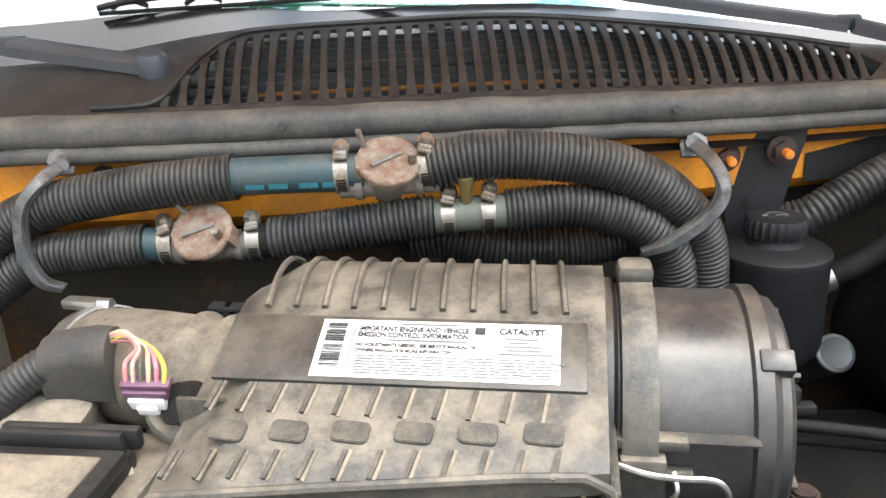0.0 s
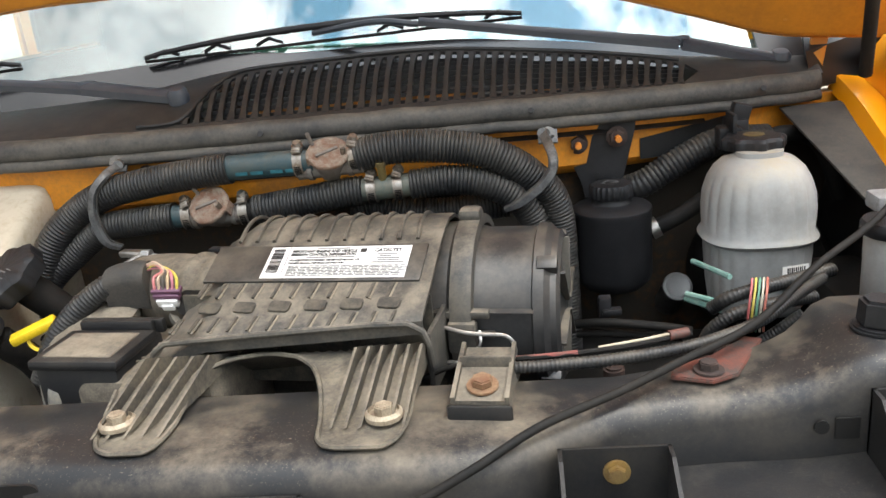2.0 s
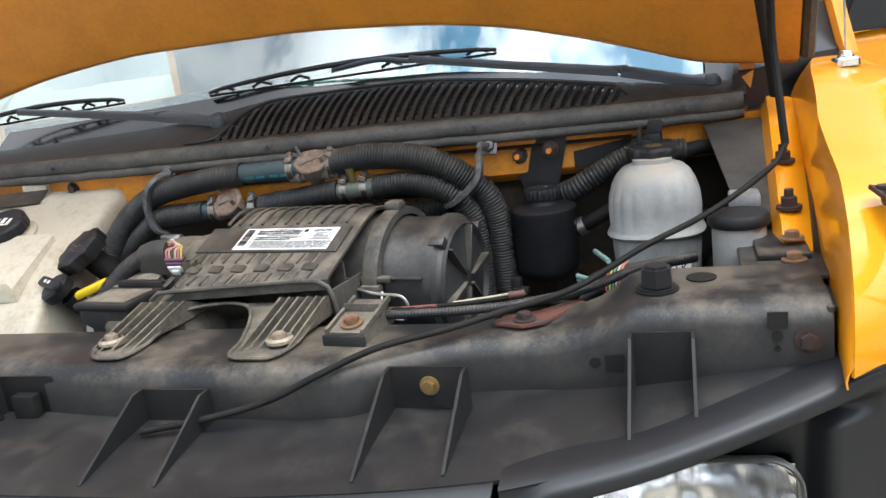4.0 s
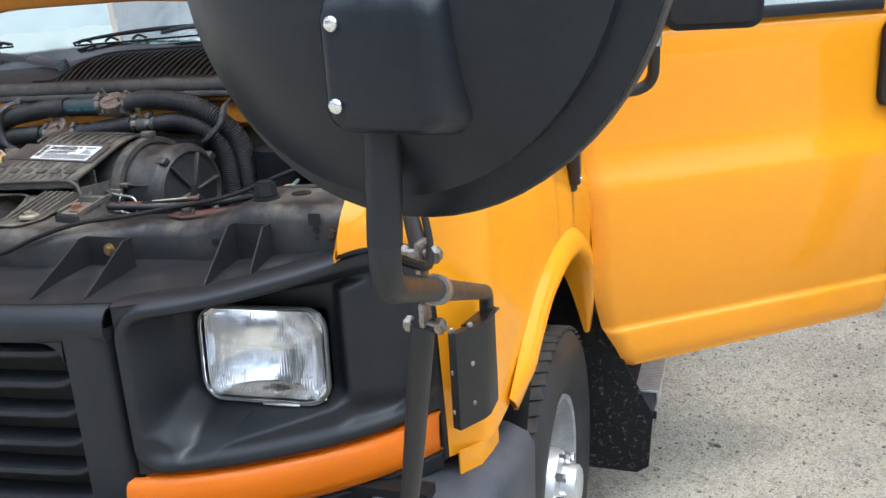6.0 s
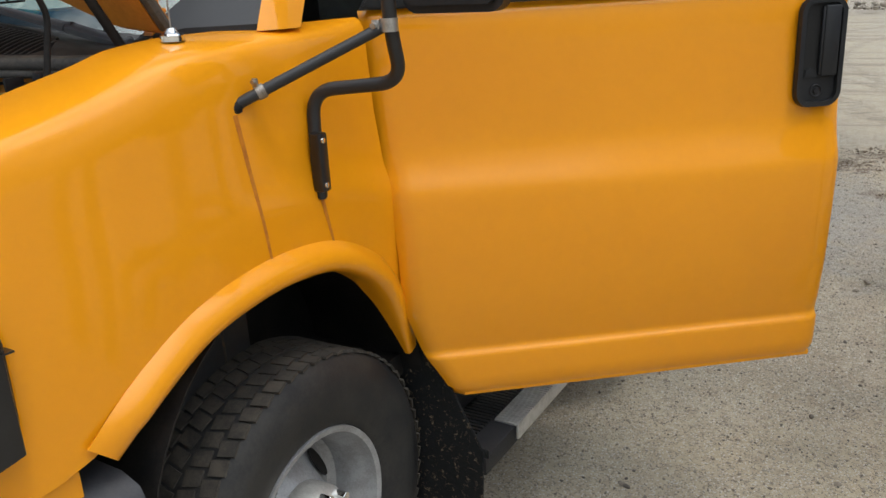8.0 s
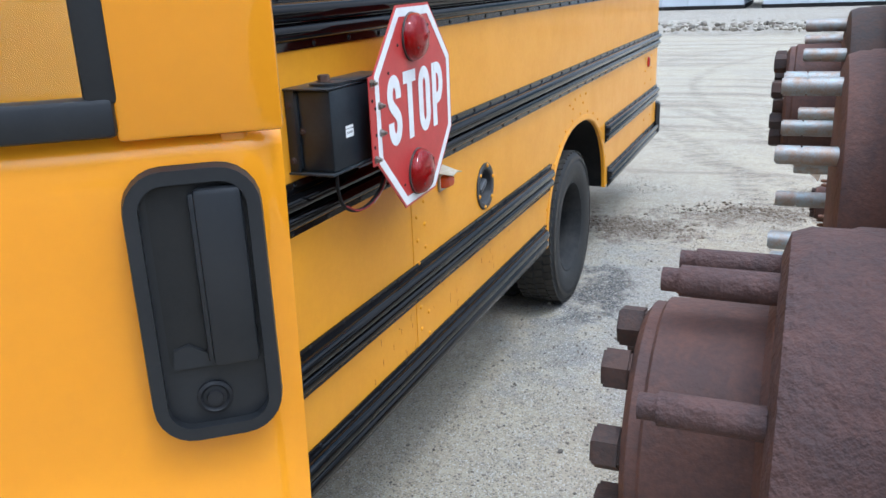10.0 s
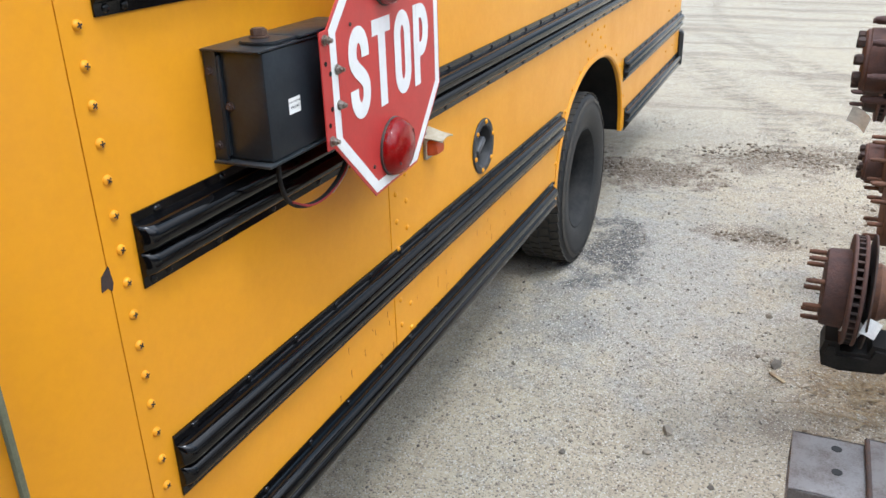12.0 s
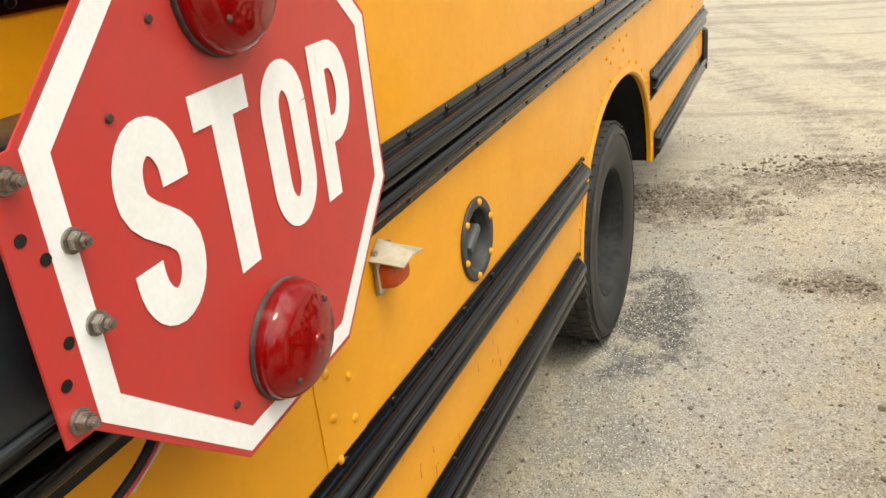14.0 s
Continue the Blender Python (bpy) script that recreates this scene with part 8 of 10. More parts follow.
def saddle(line, width, foot):
    """A rubber-lined band that sweeps over the front of both hoses, bolted to the firewall flange."""
    s = thing("hose_bracket", "bent aluminium saddle bracket holding two hoses", "bracket", line[len(line) // 2])
    pts = spline([Vector(p) for p in line], 0.006)

    def band(half, y0, y1):
        rings = []
        for k, p in enumerate(pts):
            way = (pts[min(k + 1, len(pts) - 1)] - pts[max(k - 1, 0)]).normalized()
            side = way.cross(Vector((0, 1, 0))).normalized()
            t = k / (len(pts) - 1)
            w = half * (1 - 0.45 * max(0.0, (t - 0.8) / 0.2))
            rings.append([p + side * w * a + Vector((0, lerp(y0, y1, b), 0)) for a, b in ((-1, 1), (-1, 0.25), (-0.75, 0), (0.75, 0), (1, 0.25), (1, 1))])
        return loft(rings)
    part("strap", band(width / 2, -0.0045, 0.002), M_SADDLE, s, "scuffed aluminium strap", 40)
    part("rubber_lining", band(width / 2 + 0.001, 0.0015, 0.006), M_RUBBER, s, "black rubber lining", 40)
    f = Vector(foot)
    part("foot", joined(sweep([pts[0], pts[0].lerp(f, 0.5), f], 0.007, 8), moved(box(-0.013, 0.013, -0.014, 0.014, -0.002, 0.002, 0.001), facing(f + Vector((0, -0.006, 0)), (0, -0.8, 0.6))), moved(cyl(0.0095, 0.008, 6, bevel=0.001), facing(f + Vector((0, -0.008, 0)), (0, -0.8, 0.6)))), M_SADDLE, s)


M_SADDLE = material("scuffed_aluminium", (0.17, 0.175, 0.18), 0.45, 0.5, second=(0.05, 0.05, 0.05), scale=26, dust=DUST, dust_amount=0.4)
saddle([(-0.352, 0.745, 1.453), (-0.361, 0.722, 1.446), (-0.375, 0.710, 1.428), (-0.381, 0.708, 1.400), (-0.379, 0.709, 1.375), (-0.372, 0.712, 1.356), (-0.360, 0.722, 1.346)], 0.0095, (-0.362, 0.775, 1.452))
saddle([(0.209, 0.775, 1.447), (0.214, 0.735, 1.441), (0.219, 0.714, 1.427), (0.217, 0.710, 1.411), (0.206, 0.710, 1.396), (0.191, 0.711, 1.383), (0.174, 0.714, 1.371), (0.155, 0.722, 1.362)], 0.0105, (0.217, 0.808, 1.440))


# -- power-steering reservoir on its bracket --
def steering_reservoir():
    t = thing("power_steering_reservoir", "black cylindrical power steering reservoir with a ribbed cap", "reservoir", (0.297, 0.79, 1.23))
    m = pose(0.297, 0.790, 0)
    part("body", moved(lathe([(0, 1.225), (0.040, 1.226), (0.050, 1.236), (0.0525, 1.245), (0.0525, 1.330), (0.0535, 1.333), (0.0530, 1.337), (0.0500, 1.3395), (0.034, 1.342), (0.027, 1.344), (0.024, 1.350), (0.024, 1.356), (0, 1.356)], 48), m), M_BLACK, t, "black plastic body", 35)
    part("cap", moved(joined(lobed([(0.027, 1.352), (0.028, 1.354), (0.028, 1.366), (0.026, 1.3695), (0.016, 1.3705), (0, 1.3705)], 24, 0.04, 144)), m), M_BLACK, t, "ribbed black cap with a faint symbol", 30)
    part("cap_mark", moved(joined(lathe([(0.009, 1.3707), (0.0105, 1.3709), (0.0098, 1.3707)], 24), box(-0.014, -0.010, -0.002, 0.002, 1.3705, 1.3709), box(0.0, 0.008, -0.0008, 0.0008, 1.3705, 1.3709)), m), M_GREYINK, t)
    plate = [(0.232, 1.448), (0.338, 1.446), (0.336, 1.43), (0.318, 1.36), (0.310, 1.33), (0.268, 1.33), (0.262, 1.36), (0.236, 1.42)]
    part("bracket", moved(prism(plate, 0.004, "y", 0, 0.001), Matrix.Translation((0, 0.835, 0))), M_BLACK, t, "black steel bracket")
    for x, y, z in ((0.258, 0.833, 1.418), (0.311, 0.831, 1.424)):
        q = facing((x, y, z), (0, -1, 0))
        b = part("bolt", moved(joined(cyl(0.0145, 0.003, 20), moved(cyl(0.0105, 0.010, 6, bevel=0.0015), pose(0, 0, 0.003))), q), M_DKRUST, t)
        part("stud", moved(cyl(0.0045, 0.014, 10, bevel=0.001), q @ pose(0, 0, 0.010)), M_ORANGETIP, b, "orange painted stud end")
    # a black disc with the hole's shade as its colour
    part("plate_hole", moved(cyl(0.005, 0.001, 12), facing((0.283, 0.8345, 1.37), (0, -1, 0))), M_RECESS_SHADE, t)


M_ORANGETIP = material("orange_stud", (0.75, 0.25, 0.03), 0.5, bump=0)
steering_reservoir()

M_ZINC = material("dull_zinc_can", (0.22, 0.225, 0.23), 0.5, 0.5, second=(0.24, 0.25, 0.25), scale=40)
can = thing("silver_canister", "zinc-plated canister with a stamped end", "canister", (0.385, 0.86, 1.17))
cm = facing((0.392, 0.832, 1.200), (0.02, -0.80, 0.6))
part("body", moved(lathe([(0.020, -0.09), (0.020, -0.006), (0.0215, -0.003), (0.0205, 0.0005), (0.017, 0.0015), (0.015, 0.0005), (0, 0.0005)], 36), cm), M_ZINC, can)


# -- coolant tank --
def coolant_tank():
    t = thing("coolant_tank", "translucent white coolant tank with a black cap and label", "coolant tank", (0.475, 0.74, 1.18))
    def ring(w, d, z, p=2.6):
        out = []
        for k in range(144):
            a = 2 * math.pi * k / 144
            c, s = math.cos(a), math.sin(a)
            flute = 1 + 0.050 * (abs(math.cos(a * 9)) ** 0.7 - 0.5) * (1 if 1.335 < z < 1.365 or 1.22 < z < 1.285 else (0.25 if 1.365 <= z < 1.385 else 0.0))
            out.append((0.474 + 1.05 * w * flute * abs(c) ** (2 / p) * (1 if c >= 0 else -1), 0.742 + d * flute * abs(s) ** (2 / p) * (1 if s >= 0 else -1), z))
        return out
    prof = ((0.040, 0.040, 1.200), (0.050, 0.050, 1.204), (0.0555, 0.0555, 1.214), (0.0575, 0.0575, 1.24), (0.0605, 0.0605, 1.284), (0.0615, 0.0615, 1.299), (0.0665, 0.0665, 1.302), (0.0685, 0.0685, 1.305), (0.0665, 0.0665, 1.309), (0.0635, 0.0635, 1.314), (0.0632, 0.0632, 1.34), (0.0615, 0.0615, 1.360), (0.0575, 0.0575, 1.378), (0.051, 0.051, 1.391), (0.042, 0.042, 1.400), (0.030, 0.030, 1.4045), (0.027, 0.027, 1.406), (0.027, 0.027, 1.412))
    part("tank", loft([ring(*q) for q in prof]), M_TANK, t, "fluted translucent plastic body", 50)
    part("cap", moved(lobed([(0.035, 1.408), (0.037, 1.411), (0.037, 1.421), (0.033, 1.425), (0.012, 1.4255), (0.011, 1.4245), (0, 1.4245)]), pose(0.475, 0.768, 0)), M_BLACK, t, "lobed black pressure cap", 40)
    part("cap_disc", moved(cyl(0.013, 0.001, 20), pose(0.475, 0.768, 1.4257)), M_BRASS, t)
    lm = Matrix.Translation((0.505, 0.6815, 1.264)) @ pose(0, 0, 0, 86, 0, 14) @ Matrix.Diagonal((1.25, 1.25, 1.0, 1.0))
    lab = part("label", moved(box(-0.014, 0.014, -0.011, 0.011, 0, 0.0006), lm), M_PAPER, t, "white label")
    part("print", letters("U K", 0.013, 0.0003, lm @ Matrix.Translation((0, -0.0045, 0.0007))), M_INK, lab)
    part("barcode", moved(joined(*[box(-0.009 + 0.0022 * k, -0.009 + 0.0022 * k + (0.0011 if k % 2 else 0.0015), 0.002, 0.009, 0.0006, 0.0009) for k in range(9)]), lm), M_INK, lab)
    part("strap", joined(box(0.44, 0.47, 0.80, 0.83, 1.40, 1.43, 0.004), box(0.452, 0.458, 0.78, 0.82, 1.425, 1.45, 0.002)), M_BLACK, t)


coolant_tank()
big = thing("intake_loom", "thick grey corrugated hose beside the firewall", "hose", (0.40, 0.83, 1.37))
part("loom", corrugated([(0.52, 0.86, 1.40), (0.455, 0.845, 1.404), (0.415, 0.838, 1.392), (0.375, 0.833, 1.372), (0.345, 0.832, 1.355), (0.32, 0.84, 1.345)], 0.0195, 0.0065), M_HOSE, big, "", 80)
part("clip", joined(box(0.458, 0.485, 0.825, 0.865, 1.405, 1.435, 0.004), moved(box(-0.012, 0.012, -0.01, 0.01, 0, 0.03, 0.003), pose(0.472, 0.84, 1.425, 0, 15, 0))), M_BLACK, big)
pipe_a = thing("black_pipe", "black rubber pipe behind the reservoirs", "pipe", (0.40, 0.8, 1.30))
part("pipe", tube([(0.345, 0.80, 1.295), (0.40, 0.80, 1.322), (0.47, 0.83, 1.36), (0.53, 0.87, 1.40), (0.60, 0.90, 1.38), (0.63, 0.88, 1.30)], 0.0115, 0.01, 12), M_DARK, pipe_a)
part("collar", moved(lathe([(0.0118, -0.006), (0.0145, -0.006), (0.0145, 0.006), (0.0118, 0.006)], 18, True), facing((0.355, 0.80, 1.300), (0.9, 0, 0.4))), M_STEEL, pipe_a)


# -- brake fluid reservoir --
br = thing("brake_reservoir", "white brake fluid reservoir with a flat black cap", "reservoir", (0.585, 0.60, 1.27))
part("tank", moved(lathe([(0.030, 1.25), (0.034, 1.26), (0.034, 1.335), (0.030, 1.345)], 32), pose(0.585, 0.60, 0)), M_TANK, br)
part("cap", moved(lathe([(0.037, 1.340), (0.039, 1.343), (0.039, 1.352), (0.036, 1.356), (0.02, 1.358), (0, 1.358)], 36), pose(0.585, 0.60, 0)), M_BLACK, br, "flat black cap")
part("body", box(0.54, 0.63, 0.56, 0.80, 1.15, 1.25, 0.02), M_DARK, br)
part("clip", box(0.575, 0.615, 0.63, 0.67, 1.352, 1.372, 0.004), M_WHEEL, br)


# -- washer tank and fillers on the far side --
CAPM = pose(-0.651, 0.676, 1.378, 27, 0, 0)


def washer_tank():
    t = thing("washer_tank", "large cream plastic washer tank stained brown", "washer tank", (-0.72, 0.66, 1.0))
    side = [(0.815, 1.424), (0.80, 1.430), (0.765, 1.420), (0.70, 1.388), (0.64, 1.358), (0.58, 1.322), (0.52, 1.280), (0.485, 1.245), (0.470, 1.20), (0.470, 1.0), (0.84, 1.0), (0.84, 1.38)]
    cy, cz = 0.66, 1.20

    def slab(x, f, dz=0.0):
        out = []
        for y, z in side:
            swell = 0.010 * math.sin((x + 0.5) * 14) * (1 if 0.5 < y < 0.75 else 0.3)
            out.append((x, cy + (y - cy) * f, cz + (z - cz) * f + (swell + dz if z > 1.24 else 0.0)))
        return out
    xs = ((-0.482, 0.90), (-0.487, 0.96), (-0.498, 0.99), (-0.52, 1.0), (-0.56, 1.0), (-0.60, 1.0), (-0.66, 1.0), (-0.72, 0.995), (-0.78, 0.985), (-0.86, 0.97), (-0.94, 0.95), (-1.0, 0.93), (-1.02, 0.88))
    part("tank", loft([slab(*q) for q in xs]), M_TANKOLD, t, "stained cream plastic body", 45)
    part("moulded_step", loft([[(-0.74 + sx * 0.20 * f, 0.60 + sy * 0.06 * f, 1.33 + 0.52 * sy * 0.06 * f + h) for sx, sy in ((-1, -1), (1, -1), (1, 1), (-1, 1))] for f, h in ((1.0, -0.01), (0.97, 0.012), (0.90, 0.018))]), M_TANKOLD, t, "", 30)
    part("neck", moved(lathe([(0.046, -0.03), (0.044, -0.006), (0.036, 0.0), (0.034, 0.012)], 28), CAPM), M_TANKOLD, t)
    part("cap", moved(lobed([(0.036, 0.004), (0.038, 0.006), (0.038, 0.024), (0.034, 0.028), (0.030, 0.0265), (0, 0.0265)], 22, 0.02, 132), CAPM), M_BLACK, t, "round black screw cap with a white symbol")
    part("cap_mark", moved(joined(box(-0.016, 0.016, -0.010, -0.007, 0.0266, 0.0272), box(-0.016, -0.010, -0.008, 0.008, 0.0266, 0.0272), box(0.010, 0.016, -0.008, 0.008, 0.0266, 0.0272), box(-0.004, 0.004, -0.004, 0.010, 0.0266, 0.0272)), CAPM), M_PAPER, t)
    part("sticker", moved(box(-0.05, 0.05, -0.022, 0.022, 0, 0.001), pose(-0.70, 0.765, 1.4235, 26, 0, 10)), M_PLATE, t)
    part("tab", box(-0.72, -0.66, 0.795, 0.835, 1.40, 1.445, 0.006), M_TANKOLD, t)


washer_tank()
oil = thing("oil_filler", "black oil filler tube with a lobed cap", "oil filler", (-0.43, 0.65, 1.2))
om = facing((-0.447, 0.606, 1.352), (-0.35, -0.45, 0.82))
part("cap", moved(lobed([(0.040, -0.012), (0.042, -0.009), (0.042, 0.010), (0.037, 0.014), (0, 0.0145)]), om), M_BLACK, oil, "lobed black oil cap", 40)
part("cap_mark", moved(joined(box(-0.018, 0.012, -0.001, 0.001, 0.0145, 0.0152), box(-0.01, 0.018, -0.009, -0.0075, 0.0145, 0.0152), box(0.008, 0.02, 0.004, 0.0055, 0.0145, 0.0152)), om), M_GREYINK, oil)
part("neck", tube([(-0.440, 0.615, 1.34), (-0.415, 0.64, 1.295), (-0.38, 0.68, 1.22), (-0.36, 0.70, 1.1)], 0.021, 0.01, 16), M_DARK, oil)
dip = thing("dipstick", "bright yellow dipstick handle", "dipstick", (-0.40, 0.56, 1.25))
part("handle", joined(moved(box(-0.028, 0.028, -0.009, 0.009, -0.006, 0.006, 0.004), pose(-0.402, 0.556, 1.302, 10, -18, 20)), moved(lathe([(0.014, -0.004), (0.018, -0.004), (0.018, 0.004), (0.014, 0.004)], 20, True), pose(-0.395, 0.560, 1.292, 70, 0, 20))), M_YCAP, dip)
part("tube", tube([(-0.395, 0.562, 1.29), (-0.38, 0.60, 1.22), (-0.37, 0.62, 1.05)], 0.006, 0.01, 8), M_DARK, dip)
gb = thing("filler_cap", "small black filler cap with white marks", "cap", (-0.47, 0.55, 1.28))
part("cap", moved(joined(lathe([(0.026, 0), (0.027, 0.004), (0.027, 0.016), (0.022, 0.02), (0, 0.02)], 28), box(-0.036, 0.036, -0.009, 0.009, 0.018, 0.03, 0.004)), facing((-0.462, 0.556, 1.298), (-0.3, -0.5, 0.8))), M_BLACK, gb)
part("mark", moved(joined(box(-0.012, -0.004, -0.003, 0.003, 0.030, 0.0306), box(0.003, 0.011, -0.003, 0.003, 0.030, 0.0306)), facing((-0.462, 0.556, 1.298), (-0.3, -0.5, 0.8))), M_PAPER, gb)
part("neck", tube([(-0.455, 0.565, 1.29), (-0.43, 0.60, 1.22), (-0.42, 0.62, 1.05)], 0.018, 0.01, 12), M_DARK, gb)


# -- intake duct, air meter, resonator --
def intake():
    d = thing("intake_duct", "dust-caked rubber intake duct with a steel clamp", "air duct", (-0.26, 0.62, 1.2))
    line = spline([(-0.145, 0.588, 1.315), (-0.20, 0.60, 1.318), (-0.25, 0.618, 1.318), (-0.30, 0.655, 1.305), (-0.335, 0.71, 1.28), (-0.35, 0.76, 1.22), (-0.355, 0.78, 1.10)], 0.006)
    part("duct", sweep(line, lambda k: 0.046 + (0.004 if (k // 2) % 2 and 3 < k < 13 else 0.0), 28), M_DUSTY, d, "", 60)
    part("clamp", moved(lathe([(0.047, -0.007), (0.049, -0.007), (0.049, 0.007), (0.047, 0.007)], 32, True), facing((-0.30, 0.655, 1.305), (-0.7, 0.65, -0.25))), M_STEEL, d)
    part("clamp_screw", moved(joined(box(-0.02, 0.012, -0.007, 0.007, -0.004, 0.005, 0.003), moved(cyl(0.006, 0.012, 6), pose(0.012, 0, 0, 0, 90, 0))), pose(-0.318, 0.672, 1.352, 0, 0, -12)), M_STEEL, d)
    me = thing("air_meter", "round plastic air meter with a barcode sticker", "sensor", (-0.20, 0.575, 1.25))
    mm = facing((-0.205, 0.573, 1.318), (-0.05, -0.62, 0.78))
    part("can", moved(lathe([(0.038, -0.06), (0.038, -0.004), (0.036, 0.0), (0.034, 0.002), (0.032, 0.0005), (0, 0.0005)], 36), mm), M_GREYCAN, me)
    part("sticker", moved(prism([(-0.026, -0.012), (0.026, -0.012), (0.026, 0.002), (0.012, 0.016), (-0.012, 0.016), (-0.026, 0.002)], 0.0006, "z", 0.001), mm), M_PAPER, me)
    part("sticker_print", moved(joined(*[box(-0.020 + 0.003 * k, -0.0185 + 0.003 * k, -0.010, -0.001, 0.0016, 0.0019) for k in range(14)]), mm), M_GREYINK, me)
    part("collar", moved(lathe([(0.040, -0.06), (0.047, -0.055), (0.047, -0.03), (0.040, -0.024)], 36), mm), M_DUSTY, me)
    pl = thing("wiring_plug", "mauve and white wiring plug with coloured wires", "plug", (-0.225, 0.535, 1.31))
    pm = pose(-0.222, 0.54, 1.340, 28, 0, -6) @ Matrix.Diagonal((0.68, 0.68, 0.68, 1.0))
    part("housing", moved(joined(box(-0.024, 0.022, -0.010, 0.002, 0.000, 0.012, 0.002), box(-0.026, 0.026, -0.006, 0.008, 0.011, 0.019, 0.002)), pm), M_MAUVE, pl)
    part("lock", moved(joined(box(-0.020, 0.018, -0.014, -0.004, -0.012, 0.004, 0.002), box(-0.012, 0.010, -0.018, -0.012, -0.016, -0.004, 0.002)), pm), M_PAPER, pl)
    part("boot", moved(lathe([(0.016, -0.02), (0.017, 0.0), (0.014, 0.018), (0, 0.02)], 20), pose(-0.196, 0.548, 1.325, 60, 0, -30)), M_DARK, pl)
    for k, c in enumerate(((0.62, 0.22, 0.22), (0.55, 0.40, 0.30), (0.10, 0.09, 0.08), (0.60, 0.45, 0.28), (0.55, 0.20, 0.25), (0.70, 0.58, 0.10))):
        s = -0.020 + 0.008 * k
        end = pm @ Vector((s, 0, 0.018))
        part("wire", tube([(-0.272, 0.585, 1.362 - 0.0015 * k), (-0.25, 0.578, 1.366 - 0.001 * k + 0.004 * (k % 2)), (-0.232 + 0.25 * s, 0.565, 1.362), end + Vector((0, 0.004, 0.012)), end], 0.0016, 0.004, 6), material("wire_%d" % k, c, 0.5, bump=0), pl)
    lo = thing("taped_loom", "corrugated loom ending in a black tape wrap", "cable loom", (-0.31, 0.58, 1.28))
    part("loom", corrugated([(-0.40, 0.545, 1.24), (-0.375, 0.553, 1.29), (-0.345, 0.566, 1.322), (-0.315, 0.577, 1.342), (-0.285, 0.585, 1.352)], 0.0145, 0.0045, 0.0012, 14), M_HOSE, lo, "", 80)
    part("tape", loft([[(x + 0.0, 0.585 + 0.021 * math.cos(a), z + 0.018 * math.sin(a) - (0.022 if math.sin(a) < -0.5 else 0.0)) for a in [2 * math.pi * j / 14 for j in range(14)]] for x, z in ((-0.312, 0 + 1.345), (-0.30, 1.349), (-0.275, 1.352), (-0.262, 1.350))]), M_TAPE, lo, "dull black cloth tape", 50)
    rb = thing("resonator_box", "dust-covered black resonator box with a stepped lid", "air box", (-0.29, 0.48, 1.15))
    base = Matrix.Translation((-0.287, 0.488, 0)) @ pose(0, 0, 0, 0, 0, -7)
    part("box", moved(box(-0.048, 0.048, -0.048, 0.048, 1.16, 1.305, 0.006), base), M_BLACKDUST, rb)
    part("lid", moved(box(-0.052, 0.052, -0.052, 0.030, 1.302, 1.314, 0.004), base), M_BLACKDUST, rb, "black lid", 30)
    part("lid_inset", moved(box(-0.040, 0.040, -0.042, 0.018, 1.312, 1.3155, 0.002), base), M_DUSTY, rb, "tan-dusted inset", 30)
    for x0, x1, y0, y1, z1 in ((-0.044, 0.046, 0.032, 0.040, 1.322), (-0.050, 0.052, 0.044, 0.053, 1.319)):
        part("ridge", moved(box(x0, x1, y0, y1, 1.302, z1, 0.003), base), M_BLACKDUST, rb)
    co = thing("intake_cover", "tan dust-caked intake cover", "cover", (-0.2, 0.52, 1.15))
    part("cover", moved(box(-0.085, 0.075, -0.075, 0.07, 1.16, 1.292, 0.014), pose(-0.205, 0.50, 0, 0, 0, -8)), M_DUSTY, co)
    part("ridge", moved(joined(box(-0.03, 0.06, -0.030, -0.026, 1.290, 1.298, 0.001), box(-0.03, 0.06, -0.020, -0.016, 1.290, 1.297, 0.001)), pose(-0.205, 0.49, 0, 0, 0, -8)), M_DUSTY, co)
    th = thing("throttle_ring", "tan dusted ring with small pegs", "air duct", (-0.335, 0.565, 1.2))
    part("ring", moved(lathe([(0.052, -0.08), (0.052, -0.012), (0.056, -0.010), (0.056, -0.002), (0.046, 0.004), (0.03, 0.008), (0, 0.010)], 40), facing((-0.335, 0.572, 1.308), (-0.15, -0.25, 0.95))), M_DUSTY, th)
    for a in (40, 80, 120, 165):
        part("peg", moved(cyl(0.0035, 0.012, 8, 0.002), facing((-0.335, 0.572, 1.308), (-0.15, -0.25, 0.95)) @ pose(0.042 * math.cos(radians(a)), 0.042 * math.sin(radians(a)), 0.004)), M_DARK, th)
    bt = thing("end_canister", "grey plastic canister end", "canister", (-0.36, 0.48, 1.2))
    part("can", moved(lathe([(0, -0.12), (0.045, -0.12), (0.045, -0.012), (0.04, -0.003), (0.02, 0.004), (0, 0.005)], 32), facing((-0.352, 0.475, 1.268), (-0.85, -0.5, 0.1))), M_GREYCAN, bt)
    cl = thing("clip_block", "small black double clip on the air cleaner", "clip", (-0.195, 0.625, 1.34))
    part("clip", moved(joined(box(-0.016, 0.014, -0.006, 0.006, 0.010, 0.014, 0.001), box(-0.016, 0.014, -0.006, 0.006, -0.002, 0.002, 0.001), box(-0.016, 0.014, -0.006, 0.006, -0.014, -0.010, 0.001), box(-0.003, 0.001, -0.005, 0.005, -0.014, 0.014)), pose(-0.186, 0.628, 1.352, 0, 0, -10)), M_BLACK, cl)
    part("stem", tube([(-0.172, 0.628, 1.350), (-0.15, 0.622, 1.352)], 0.010, 0.006, 12), M_AIRBOX, cl)


